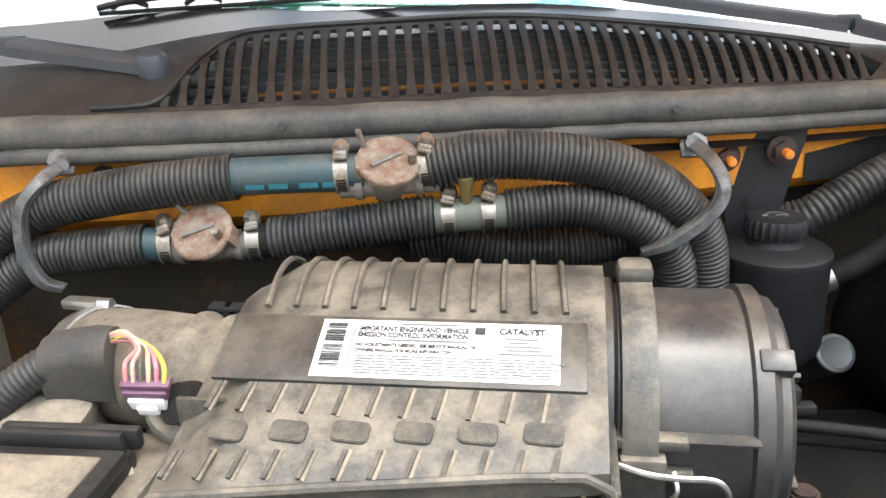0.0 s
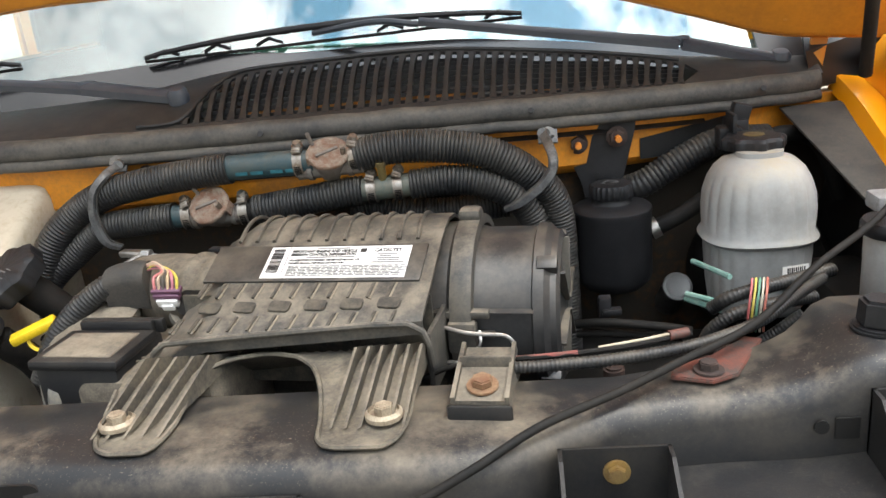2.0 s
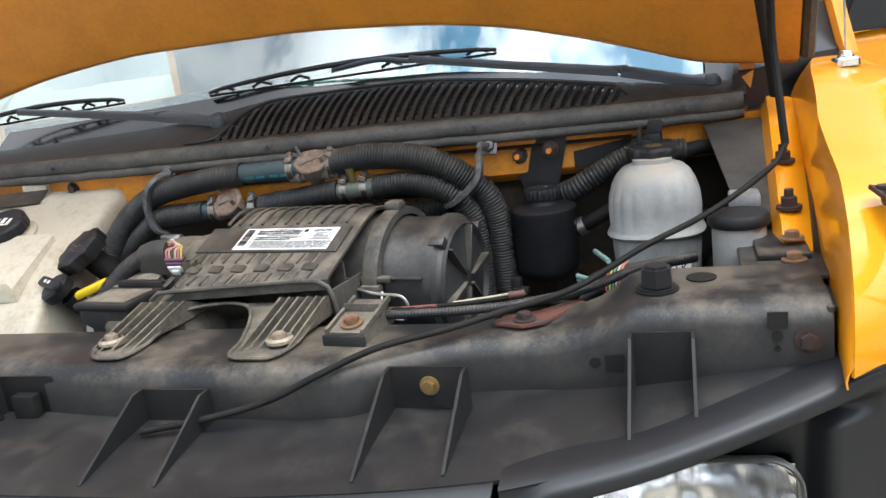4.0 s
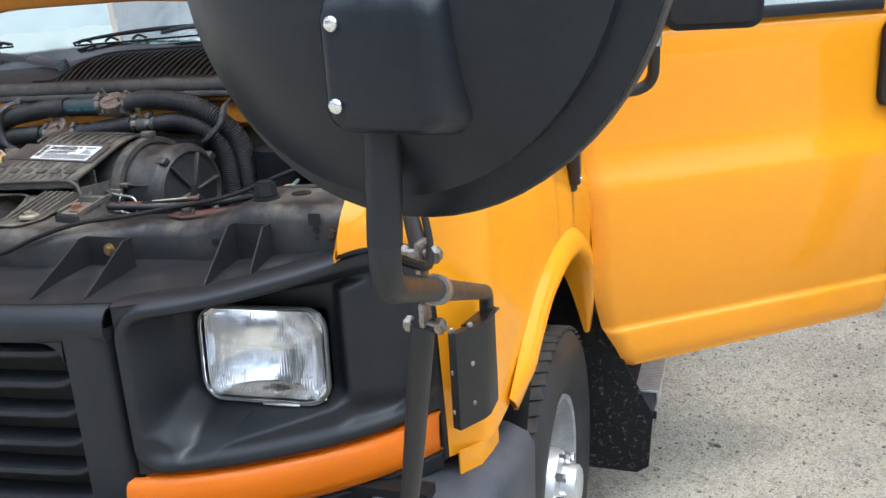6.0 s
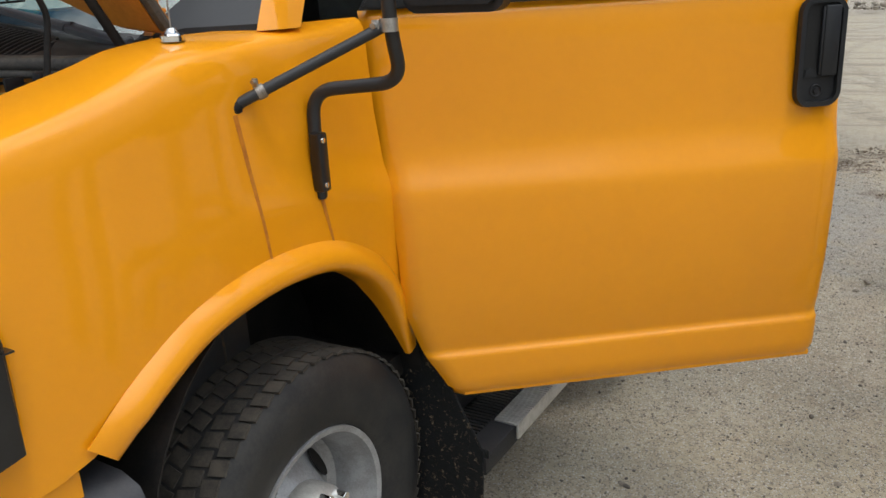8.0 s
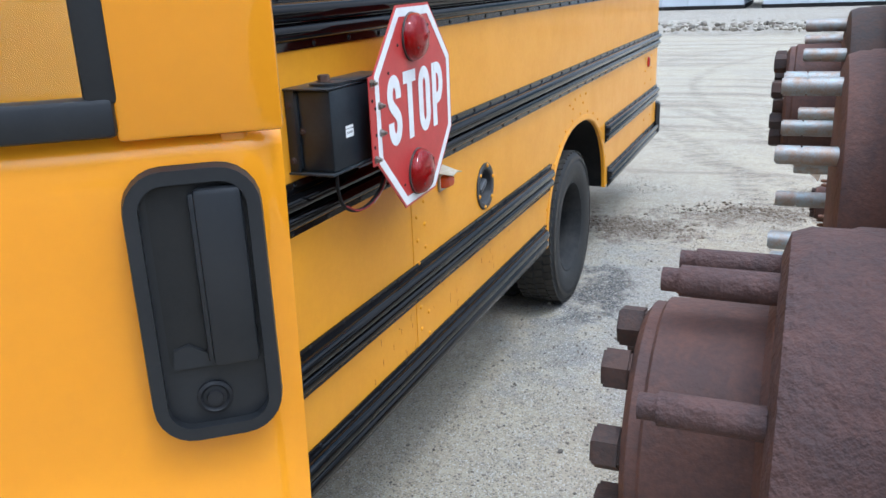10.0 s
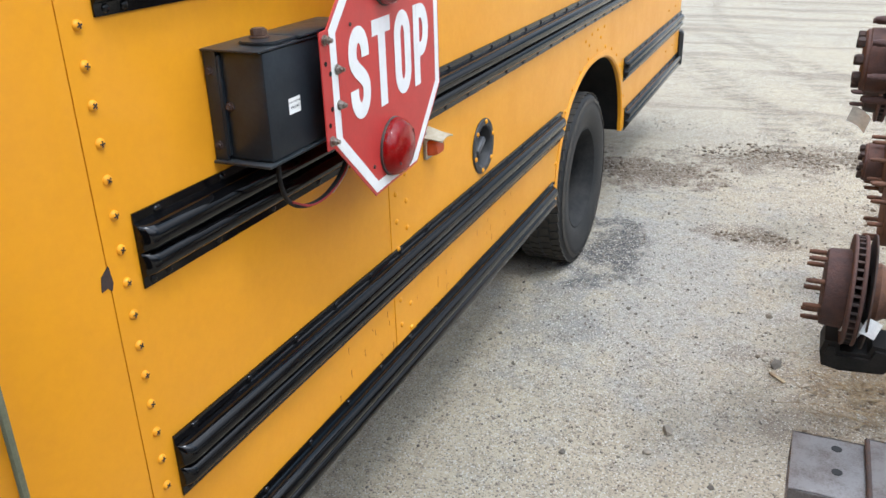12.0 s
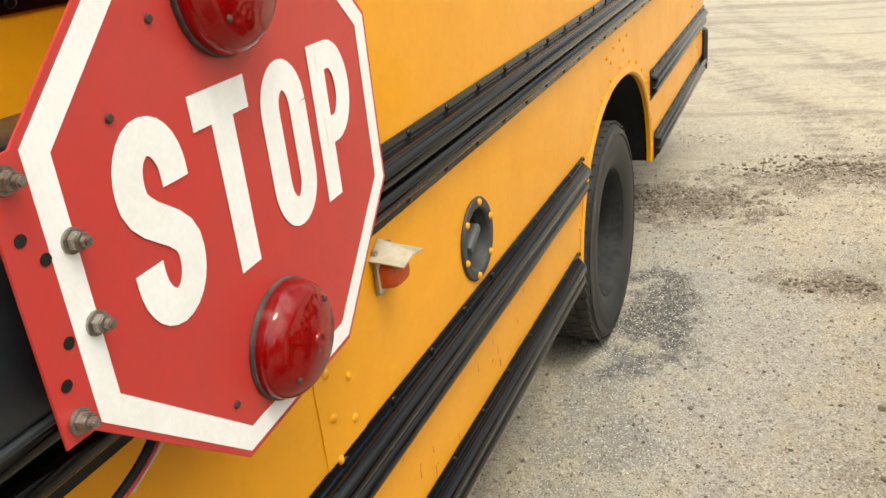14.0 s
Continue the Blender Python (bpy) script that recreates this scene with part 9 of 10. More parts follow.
M_GREYCAN = material("dusty_grey_can", (0.16, 0.155, 0.145), 0.6, second=(0.26, 0.235, 0.19), scale=26, dust=DUST, dust_amount=0.4)
M_MAUVE = material("mauve_plug", (0.15, 0.07, 0.115), 0.5, bump=0.05)
M_TAPE = material("cloth_tape", (0.032, 0.031, 0.029), 0.8, second=(0.07, 0.062, 0.052), scale=26, bump=0.4, bump_scale=500)
intake()


# -- along the support beam: U bracket, looms, rods --
ub = thing("air_guide_bracket", "grey U-shaped bracket with a rusty bolt", "bracket", (0.134, 0.37, 1.285))
hat = loft([[(-0.027, -0.034, -0.012), (0.027, -0.034, -0.012), (0.027, 0.046, -0.004), (-0.027, 0.046, -0.004)], [(-0.024, -0.031, 0.010), (0.024, -0.031, 0.010), (0.021, 0.044, 0.026), (-0.021, 0.044, 0.026)]])
part("channel", moved(joined(hat, prism([(-0.034, 0.008), (0.046, 0.024), (0.046, 0.031), (-0.034, 0.015)], 0.004, "x", -0.026), prism([(-0.034, 0.008), (0.046, 0.024), (0.046, 0.031), (-0.034, 0.015)], 0.004, "x", 0.022), box(-0.024, 0.024, 0.015, 0.019, 0.012, 0.030, 0.001)), pose(0.132, 0.372, 1.289, 0, 0, -6)), M_FOOT, ub, "", 30)
part("black_lip", moved(box(-0.029, 0.029, -0.039, -0.034, -0.022, 0.009, 0.003), pose(0.132, 0.372, 1.289, 0, 0, -6)), M_BLACKDUST, ub)
shared("bolt", RUST_BOLT, ub, pose(0.131, 0.360, 1.3035, 11, 0, 0))
lm2 = thing("front_loom", "corrugated wiring loom with red and pale wires", "cable loom", (0.25, 0.45, 1.29))
part("loom", corrugated([(0.15, 0.405, 1.297), (0.20, 0.405, 1.298), (0.26, 0.412, 1.298), (0.33, 0.430, 1.299), (0.40, 0.468, 1.302), (0.45, 0.515, 1.308), (0.50, 0.58, 1.30)], 0.0062, 0.0042, 0.0011, 12), M_HOSE, lm2, "", 80)
part("wire", tube([(0.06, 0.44, 1.27), (0.10, 0.430, 1.290), (0.15, 0.422, 1.298), (0.20, 0.421, 1.300), (0.27, 0.428, 1.303), (0.33, 0.442, 1.306)], 0.0028, 0.006, 8), M_DARK, lm2)
part("wire", tube([(0.155, 0.4215, 1.2985), (0.19, 0.421, 1.300), (0.22, 0.4225, 1.301)], 0.0030, 0.006, 8), M_WIREREDD, lm2, "faded red wire")
part("wire", tube([(0.24, 0.4255, 1.304), (0.28, 0.431, 1.307), (0.315, 0.439, 1.309)], 0.0015, 0.006, 8), M_TANKOLD, lm2, "pale wire")
part("splice", moved(joined(cyl(0.005, 0.02, 10)), facing((0.308, 0.437, 1.307), (0.9, 0.3, 0.0))), M_REDSTAIN, lm2)
rod = thing("release_cable", "black cable lying across the radiator support", "cable", (0.3, 0.4, 1.30))
part("cable", tube([(-0.09, 0.222, 1.228), (-0.02, 0.236, 1.236), (0.06, 0.252, 1.252), (0.12, 0.268, 1.276), (0.18, 0.305, 1.293), (0.25, 0.350, 1.297), (0.31, 0.39, 1.303), (0.39, 0.444, 1.312), (0.47, 0.515, 1.340), (0.554, 0.579, 1.366), (0.63, 0.66, 1.40), (0.655, 0.72, 1.42)], 0.0040, 0.01, 10), M_DARK, rod)
bun = thing("wire_bundle", "looped corrugated looms tied with coloured wires", "cable loom", (0.42, 0.56, 1.25))
part("loom", corrugated([(0.50, 0.60, 1.27), (0.45, 0.575, 1.275), (0.40, 0.565, 1.268), (0.375, 0.575, 1.24), (0.385, 0.59, 1.215), (0.43, 0.585, 1.22), (0.48, 0.575, 1.26)], 0.0078, 0.0042, 0.0012, 12), M_HOSE, bun, "", 80)
part("loom", corrugated([(0.53, 0.63, 1.29), (0.46, 0.60, 1.288), (0.405, 0.585, 1.282), (0.385, 0.60, 1.262)], 0.0082, 0.0042, 0.0012, 12), M_HOSE, bun, "", 80)
for k, c in enumerate(((0.55, 0.15, 0.15), (0.65, 0.55, 0.12), (0.15, 0.35, 0.25), (0.62, 0.56, 0.45), (0.6, 0.2, 0.15))):
    x = 0.418 + 0.0042 * k
    part("wire", tube([(x, 0.568, 1.245), (x - 0.004, 0.555, 1.27), (x, 0.560, 1.296), (x + 0.008, 0.585, 1.302)], 0.0013, 0.005, 6), material("bundle_wire_%d" % k, c, 0.5, bump=0), bun)
for p0, p1 in (((0.365, 0.64, 1.266), (0.40, 0.605, 1.266)), ((0.365, 0.645, 1.258), (0.398, 0.61, 1.255)), ((0.385, 0.70, 1.285), (0.412, 0.625, 1.29))):
    part("crimp", tube([p0, p1], 0.0036, 0.01, 8), M_TEALC, bun, "pale teal crimp sleeve")
lines = thing("fuel_line", "black braided lines low in the bay", "pipe", (0.30, 0.66, 1.20))
part("line", tube([(0.23, 0.66, 1.225), (0.27, 0.645, 1.232), (0.33, 0.635, 1.228), (0.37, 0.63, 1.222)], 0.0055, 0.006, 10), M_DARK, lines)
part("line", tube([(0.235, 0.66, 1.212), (0.28, 0.65, 1.214), (0.36, 0.64, 1.208)], 0.0045, 0.006, 10), M_DARK, lines)
part("fitting", joined(box(0.262, 0.278, 0.65, 0.665, 1.235, 1.262, 0.003), box(0.266, 0.290, 0.645, 0.658, 1.240, 1.248, 0.002)), M_BLACK, lines)
part("fitting", moved(cyl(0.013, 0.02, 18, bevel=0.003), pose(0.275, 0.62, 1.165)), M_DKRUST, lines)
boo = thing("brake_booster", "dark round brake booster low by the firewall", "brake booster", (0.52, 0.86, 1.2))
part("drum", moved(lathe([(0, -0.06), (0.09, -0.06), (0.10, -0.04), (0.10, 0.0), (0.085, 0.03), (0.03, 0.045), (0, 0.045)], 40), facing((0.52, 0.87, 1.20), (0.05, -1, 0.1))), M_DARK, boo)
part("stud", moved(joined(cyl(0.014, 0.02, 16), moved(cyl(0.007, 0.05, 10), pose(0, 0, 0.02))), facing((0.455, 0.80, 1.20), (0.3, -0.8, -0.2))), M_DKRUST, boo)
eng = thing("engine_block", "grimy dark engine below the hoses", "engine", (-0.05, 0.75, 0.8))
part("block", box(-0.35, 0.18, 0.56, 0.86, 0.75, 1.20, 0.03), M_DARK, eng)
part("valve_cover", box(0.20, 0.46, 0.50, 0.84, 0.75, 1.14, 0.03), M_DARK, eng)
part("cover_tape", moved(box(-0.045, 0.045, -0.16, 0.13, 0, 0.004, 0.001), pose(0.612, 0.80, 1.388, 18, 0, 8)), M_TAPE, eng, "dark felt insulation strip")
# bolts on the inner fender flange
for x, y, z in ((0.654, 0.746, 1.394), (0.648, 0.62, 1.356)):
    part("mount_stud", moved(joined(cyl(0.016, 0.004, 20), moved(cyl(0.011, 0.012, 6, bevel=0.001), pose(0, 0, 0.004)), moved(cyl(0.006, 0.012, 10), pose(0, 0, 0.014))), pose(x, y, z - 0.004)), M_DKRUST, fender)


# ---- the stop arm ----
def stop_arm():
    arm = thing("stop_arm", "red octagonal stop sign with lamps on a black hinge box", "stop sign", (SIDE + 0.06, 3.15, 1.24))
    # housing: folded box with a mounting flange
    y0, y1, x1, z0, z1 = 3.025, 3.20, 1.239, 1.246, 1.428
    part("housing", box(SIDE + 0.0045, x1, y0 + 0.006, y1 + 0.16, z0 + 0.006, z1, 0.005), M_ARM, arm, "scuffed black steel hinge box")
    part("flange", joined(box(SIDE + 0.001, SIDE + 0.026, y0 - 0.003, y0 + 0.005, z0, z1 + 0.002, 0.0015), box(SIDE + 0.001, x1 + 0.004, y0 - 0.010, y1 + 0.10, z0, z0 + 0.005, 0.0015),
                          box(SIDE + 0.020, SIDE + 0.030, y0 - 0.001, y0 + 0.008, z0 + 0.012, z1 - 0.006, 0.003)), M_ARM, arm, "folded mounting flange")
    part("lid", box(SIDE + 0.001, x1 + 0.003, y0 - 0.008, y1 + 0.17, z1 + 0.001, z1 + 0.005, 0.0015), M_ARM, arm)
    part("hinge_plate", joined(prism(rounded(0.075, 0.11, 0.03, 5, 1.20, 3.11), 0.005, "z", z1 + 0.006, 0.0015), box(1.18, 1.245, 3.13, 3.26, z1 + 0.0075, z1 + 0.0125, 0.002)), M_ARM, arm)
    part("hinge_bolt", moved(joined(cyl(0.017, 0.003, 20, bevel=0.001), moved(cyl(0.0135, 0.012, 6, bevel=0.002), pose(0, 0, 0.003))), pose(1.187, 3.10, z1 + 0.0112)), M_HINGEBOLT, arm, "rusty hinge bolt")
    for x, z in ((0.012, z0 + 0.030), (0.036, z0 + 0.094), (0.012, z1 - 0.030)):
        shared("flange_bolt", ARM_BOLT, arm, facing((SIDE + x, y0 - 0.003 if x < 0.03 else y0 + 0.006, z), (0, -1, 0)))
    lab = part("sticker", box(x1 + 0.0002, x1 + 0.0008, 3.088, 3.122, 1.318, 1.344), M_PAPER, arm, "small white patent sticker")
    face = Matrix(((0, 0, 1, x1 + 0.0008), (1, 0, 0, 3.105), (0, 1, 0, 1.337), (0, 0, 0, 1)))
    part("print", letters("PATENT NUMBER", 0.0042, 0.0003, face), M_INK, lab)
    part("print", letters("4983949", 0.0072, 0.0003, Matrix.Translation((0, 0, -0.009)) @ face), M_INK, lab)
    # the octagon
    cy, cz, a = 3.452, 1.336, 0.246
    s = a * math.tan(radians(22.5))
    m = Matrix.Translation((1.246, cy - 0.006, cz + 0.006)) @ pose(0, 0, 0, 0, 0, 4.5) @ Matrix.Diagonal((1, 1.12, 1, 1))

    def octagon(r):
        q = r * math.tan(radians(22.5))
        return [(r, q), (q, r), (-q, r), (-r, q), (-r, -q), (-q, -r), (q, -r), (r, -q)]

    plate = octagon(a)
    plate[3:5] = [(-a, s), (-a - 0.024, s * 0.98), (-a - 0.024, -s * 0.98), (-a, -s)]
    sign = part("sign_plate", moved(prism(plate, 0.0025, "x", 0, 0.0004), m), M_RED, arm, "red reflective octagon with white border")
    ro, ri = octagon(a - 0.006), octagon(a - 0.027)
    edge = [prism([ro[k], ro[(k + 1) % 8], ri[(k + 1) % 8], ri[k]], 0.0006, "x", 0.0027) for k in range(8)]
    part("border", moved(joined(*edge), m), M_WHITE, sign)
    # lettering: condensed capitals as bent strokes
    part("lettering", moved(stop_letters(0.168, 0.378), m @ Matrix(((0, 0, 1, 0.0030), (1, 0, 0, 0.002), (0, 1, 0, 0.006), (0, 0, 0, 1)))), M_WHITE, sign, "white letters STOP")
    for dz in (0.168, -0.170):
        d = m @ Matrix.Translation((0.0035, -0.018, dz)) @ Matrix(((0, 0, 1, 0), (1, 0, 0, 0), (0, 1, 0, 0), (0, 0, 0, 1)))
        ring = part("lamp_gasket", moved(lathe([(0.060, 0), (0.060, 0.004), (0.054, 0.006), (0.054, 0)], 40), d), M_RUBBER, arm)
        prof = [(0.0585, 0.002), (0.0578, 0.012), (0.055, 0.020), (0.048, 0.027)] + [(0.046 - 0.002 * k, 0.0285 + 0.0085 * (1 - ((23 - k) / 23) ** 2) + 0.0007 * (k % 2)) for k in range(18)] + [(0.009, 0.0385), (0.008, 0.0405), (0.005, 0.0405), (0.004, 0.0385), (0, 0.0385)]
        part("lamp_lens", moved(lathe(prof, 48), d), M_REDLENS, arm, "domed red flasher lens")
        part("reflector", moved(lathe([(0.053, 0.003), (0.03, 0.0065), (0.012, 0.0075), (0, 0.008)], 32), d), M_REDBACK, arm)
        for k in (40, 215):
            shared("lamp_screw", LAMP_SCREW, arm, d @ pose(0.042 * math.cos(radians(k)), 0.042 * math.sin(radians(k)), 0.031))
    for y, z in ((-a - 0.010, 0.086), (-a + 0.024, 0.031), (-a + 0.024, -0.031), (-a - 0.010, -0.086)):
        mm = m @ Matrix.Translation((0.003, y, z)) @ Matrix(((0, 0, 1, 0), (1, 0, 0, 0), (0, 1, 0, 0), (0, 0, 0, 1)))
        bolt = shared("sign_bolt", SIGN_NUT, arm, mm)
    # small dark discs paint the shade of the plate's empty holes
    for y, z in ((-a - 0.011, 0.047), (-a + 0.002, 0.028), (-a + 0.0, -0.032), (-a - 0.011, -0.058)):
        part("hole", moved(moved(cyl(0.0045, 0.0006, 12), facing((0, 0, 0), (1, 0, 0))), m @ Matrix.Translation((0.0027, y, z))), M_DARK, sign)
    for y, z in ((-0.105, 0.155), (-0.165, 0.097), (-0.045, -0.195), (-0.105, -0.205 + 0.02), (0.10, 0.17)):
        part("rivet", moved(moved(lathe([(0.004, 0), (0.003, 0.002), (0, 0.0025)], 10), facing((0, 0, 0), (1, 0, 0))), m @ Matrix.Translation((0.003, y, z))), M_DKRUST, sign)
    # wires that hang in a loop below the box
    loop = [(1.215, 3.078, 1.245), (1.216, 3.074, 1.205), (1.216, 3.095, 1.160), (1.218, 3.15, 1.136), (1.224, 3.21, 1.142), (1.230, 3.262, 1.178), (1.236, 3.280, 1.25)]
    part("cable", tube(loop, 0.0042, 0.006, 10), M_DARK, arm, "black cable sheath")
    part("wire", tube([(x, y + 0.012, z - 0.004) for x, y, z in loop[4:]], 0.0040, 0.006, 8), M_TANKOLD, arm, "worn beige wire")
    part("wire", tube([(x + 0.004, y + 0.004, z - 0.001) for x, y, z in loop[2:]], 0.002, 0.006, 8), M_WIRERED, arm, "red wire")


def stroke(points, w):
    """A flat ribbon of width w along a 2D line, with square ends."""
    pts = [Vector((x, y)) for x, y in points]
    bm = bmesh.new()
    lo, hi = [], []
    for k, p in enumerate(pts):
        a, b = pts[max(k - 1, 0)], pts[min(k + 1, len(pts) - 1)]
        t = (b - a).normalized()
        n = Vector((-t.y, t.x))
        lo.append(p - n * w / 2)
        hi.append(p + n * w / 2)
    rings = [[(a.x, a.y, 0), (b.x, b.y, 0), (b.x, b.y, 0.0007), (a.x, a.y, 0.0007)] for a, b in zip(lo, hi)]
    return loft(rings)


def arc(cx, cy, rx, ry, a0, a1, n=12):
    return [(cx + rx * math.cos(radians(lerp(a0, a1, k / n))), cy + ry * math.sin(radians(lerp(a0, a1, k / n)))) for k in range(n + 1)]


def stop_letters(h, total):
    """S T O P, narrow traffic capitals of height h over a total width."""
    w, lw, r = total / 4 * 0.82, 0.0295, 0.034
    step = total / 4
    hh = h / 2 - lw / 2
    bms = []
    rx = w / 2 - lw / 2
    ry = (hh - 0.0) / 2
    # S
    q = hh / 2
    top = [(rx, hh - r - 0.009)] + list(arc(0, hh - r, rx, r, 0, 180, 14))
    mid = [(-rx * 0.97, q * 0.76), (-rx * 0.82, q * 0.52), (-rx * 0.45, q * 0.24)]
    half = top + mid
    s = half + [(0, 0)] + [(-x, -y) for x, y in half[::-1]]
    bms.append(moved(stroke(s, lw), pose(-1.5 * step, 0, 0)))
    # T
    bms.append(moved(joined(stroke([(-w / 2, hh), (w / 2, hh)], lw), stroke([(0, hh - lw / 2), (0, -h / 2)], lw)), pose(-0.5 * step, 0, 0)))
    # O
    o = arc(0, hh - r, rx, r, 0, 180, 14) + arc(0, -hh + r, rx, r, 180, 360, 14)
    o.append(o[0])
    bms.append(moved(stroke(o, lw), pose(0.5 * step, 0, 0)))
    # P
    p = [(-rx, -h / 2), (-rx, h / 2)]
    bow = [(-rx, hh)] + arc(rx - 0.026, hh - 0.04, 0.026, 0.04, 90, -90, 14) + [(-rx, hh - 0.08)]
    bms.append(moved(joined(stroke(p, lw), moved(stroke(bow, lw), pose(0, 0, 0.0004))), pose(1.5 * step, 0, 0)))
    return joined(*bms)


M_HINGEBOLT = material("brown_rusted_bolt", (0.13, 0.072, 0.045), 0.7, 0.2, second=(0.06, 0.035, 0.028), scale=90)
M_ARM = material("scuffed_black_steel", (0.010, 0.0135, 0.018), 0.34, second=(0.019, 0.024, 0.029), scale=14, dust=(0.16, 0.17, 0.17), dust_amount=0.16, bump=0.2, bump_scale=200)
M_REDBACK = material("red_lamp_back", (0.34, 0.012, 0.012), 0.3, bump=0.0)
M_WIRERED = material("red_wire", (0.35, 0.02, 0.02), 0.5, bump=0)
ARM_BOLT = bolt_mesh("flange_bolt", 0.0055, 0.004, 0.008, M_DKRUST)
LAMP_SCREW = dome_mesh("lamp_screw", 0.0035, 0.002, M_DKRUST)
SIGN_NUT = to_mesh("sign_bolt", joined(cyl(0.0092, 0.002, 20), moved(cyl(0.0070, 0.0075, 6, bevel=0.001), pose(0, 0, 0.002)), moved(cyl(0.0040, 0.006, 12, bevel=0.001), pose(0, 0, 0.0095))), M_CLAMP, 30)
stop_arm()


# ---- salvaged axles on a rack beside the bus ----
STUD = to_mesh("stud", joined(cyl(0.0085, 0.052, 12, bevel=0.0015), moved(cyl(0.0066, 0.010, 10), pose(0, 0, 0.05))), M_SCALE, 40)
STUD_ZINC = to_mesh("stud", joined(cyl(0.0085, 0.03, 12), moved(cyl(0.0085, 0.022, 12, bevel=0.0015), pose(0, 0, 0.03))), M_STUDTIP, 40)
STUD_ORANGE = to_mesh("stud", joined(cyl(0.0078, 0.052, 12, bevel=0.0015), moved(cyl(0.006, 0.008, 10), pose(0, 0, 0.05))), M_ORANGERUST, 40)
CAPNUT = bolt_mesh("cap_bolt", 0.0125, 0.016, 0.0, M_DKRUST)
VANE = to_mesh("vane", box(-0.004, 0.004, -0.028, 0.028, 0.0, 0.018), M_DKRUST)


def rotor_disc(r, thick, hole):
    return lathe([(hole, 0), (r - 0.003, 0), (r, 0.003), (r, thick - 0.003), (r - 0.003, thick), (hole, thick)], 56, closed=True)


def axle_hub(y, z, face, drum_r=0.122, drum_len=0.078, rotor_r=0.168, hub=True, studs=8, stud=None, stud_out=0.05, drum_mat=None, rotor_mat=None,
             spin=11.0, caliper="", caliper_turn=0.0, reach=1.1, label="rusty truck axle end with hub, studs and vented brake rotor"):
    """One axle lying along x; face is the x of the drum's outer face, the hub looks towards -x."""
    ob = thing("truck_axle", label, "axle", (face + 0.4, y, z), group="salvaged axles on the rack")
    drum_mat, rotor_mat, stud = drum_mat or M_SCALE, rotor_mat or M_RUST, stud or STUD

    def along(d, a=0.0, r=0.0):
        """A pose on the axle: d metres inwards of the drum's face, z looking outwards."""
        return Matrix.Translation((face + d, y, z)) @ pose(0, 0, 0, a, 0, 0) @ pose(0, 0, r, 0, -90, 0)

    part("hub_drum", lathe([(0, 0), (drum_r * 0.86, 0), (drum_r * 0.97, -0.004), (drum_r, -0.014), (drum_r, -drum_len * 0.45), (drum_r * 1.012, -drum_len * 0.5), (drum_r * 1.012, -drum_len), (0, -drum_len)], 56),
         drum_mat, ob, "hat of flaking red-brown rust", m=along(0))
    if hub:
        part("hub", lathe([(0, 0.07), (0.066, 0.07), (0.072, 0.066), (0.072, 0.06), (0.075, 0.058), (0.077, 0.004), (0.084, 0), (0, 0)], 40), M_RUST, ob, m=along(0))
        for k in range(8):
            shared("cap_bolt", CAPNUT, ob, along(0, 0, 0) @ pose(0, 0, 0, 0, 0, 45 * k + spin) @ pose(0.056, 0, 0.07))
    for k in range(studs):
        shared("stud", stud, ob, along(0) @ pose(0, 0, 0, 0, 0, 360 * k / studs + spin + 22) @ pose(0.1 if drum_r > 0.115 else 0.085, 0, stud_out - 0.052))
    d0 = drum_len - 0.006
    rot = part("rotor", joined(moved(rotor_disc(rotor_r, 0.011, 0.06), pose(0, 0, -0.011)), moved(rotor_disc(rotor_r, 0.011, 0.06), pose(0, 0, -0.04))), rotor_mat, ob, "vented brake rotor", m=along(d0))
    for k in range(40):
        shared("vane", VANE, rot, along(d0 + 0.0295) @ pose(0, 0, 0, 0, 0, 9 * k) @ pose(0, rotor_r - 0.031, 0))
    part("splash_shield", lathe([(0.05, 0), (rotor_r * 1.02, 0), (rotor_r * 1.03, 0.004), (rotor_r * 1.02, 0.006), (0.05, 0.004)], 48, closed=True), M_DKRUST, ob, m=along(d0 + 0.062))
    part("knuckle", lathe([(0.0, 0), (0.085, 0), (0.09, -0.02), (0.07, -0.05), (0.06, -0.09), (0, -0.09)], 28), M_ORANGERUST, ob, m=along(d0 + 0.064))
    for k in range(6):
        shared("bolt", BOLT_KNUCKLE, ob, along(d0 + 0.112) @ pose(0, 0, 0, 180, 0, 60 * k) @ pose(0.068, 0, 0))
    part("axle_tube", lathe([(0.0, 0), (0.045, 0), (0.043, -0.05), (0.036, -0.10), (0.036, -reach), (0, -reach)], 24), M_DKRUST, ob, m=along(d0 + 0.14))
    turn = pose(0, 0, 0, caliper_turn, 0, 0)
    here = Matrix.Translation((face, y, z)) @ turn
    if caliper == "bracket":
        rim = [(0.035, -0.148), (0.02, -0.158), (0.012, -0.175), (0.03, -0.187), (0.17, -0.187), (0.2, -0.165), (0.23, -0.06), (0.19, -0.05), (0.165, -0.15), (0.14, -0.165), (0.055, -0.165), (0.055, -0.15)]
        for s in (-0.07, 0.045):
            part("caliper_bracket", moved(prism(rim, 0.025, "y", s, 0.004), here), M_ORANGERUST, ob, "rough cast bracket")
        part("bracket_bridge", moved(box(0.03, 0.19, -0.07, 0.07, -0.19, -0.168, 0.006), here), M_RUST, ob)
        pin = lathe([(0, 0), (0.015, 0), (0.015, 0.012), (0.011, 0.014), (0.015, 0.022), (0.011, 0.026), (0.015, 0.034), (0.011, 0.038), (0.012, 0.06), (0, 0.06)], 18)
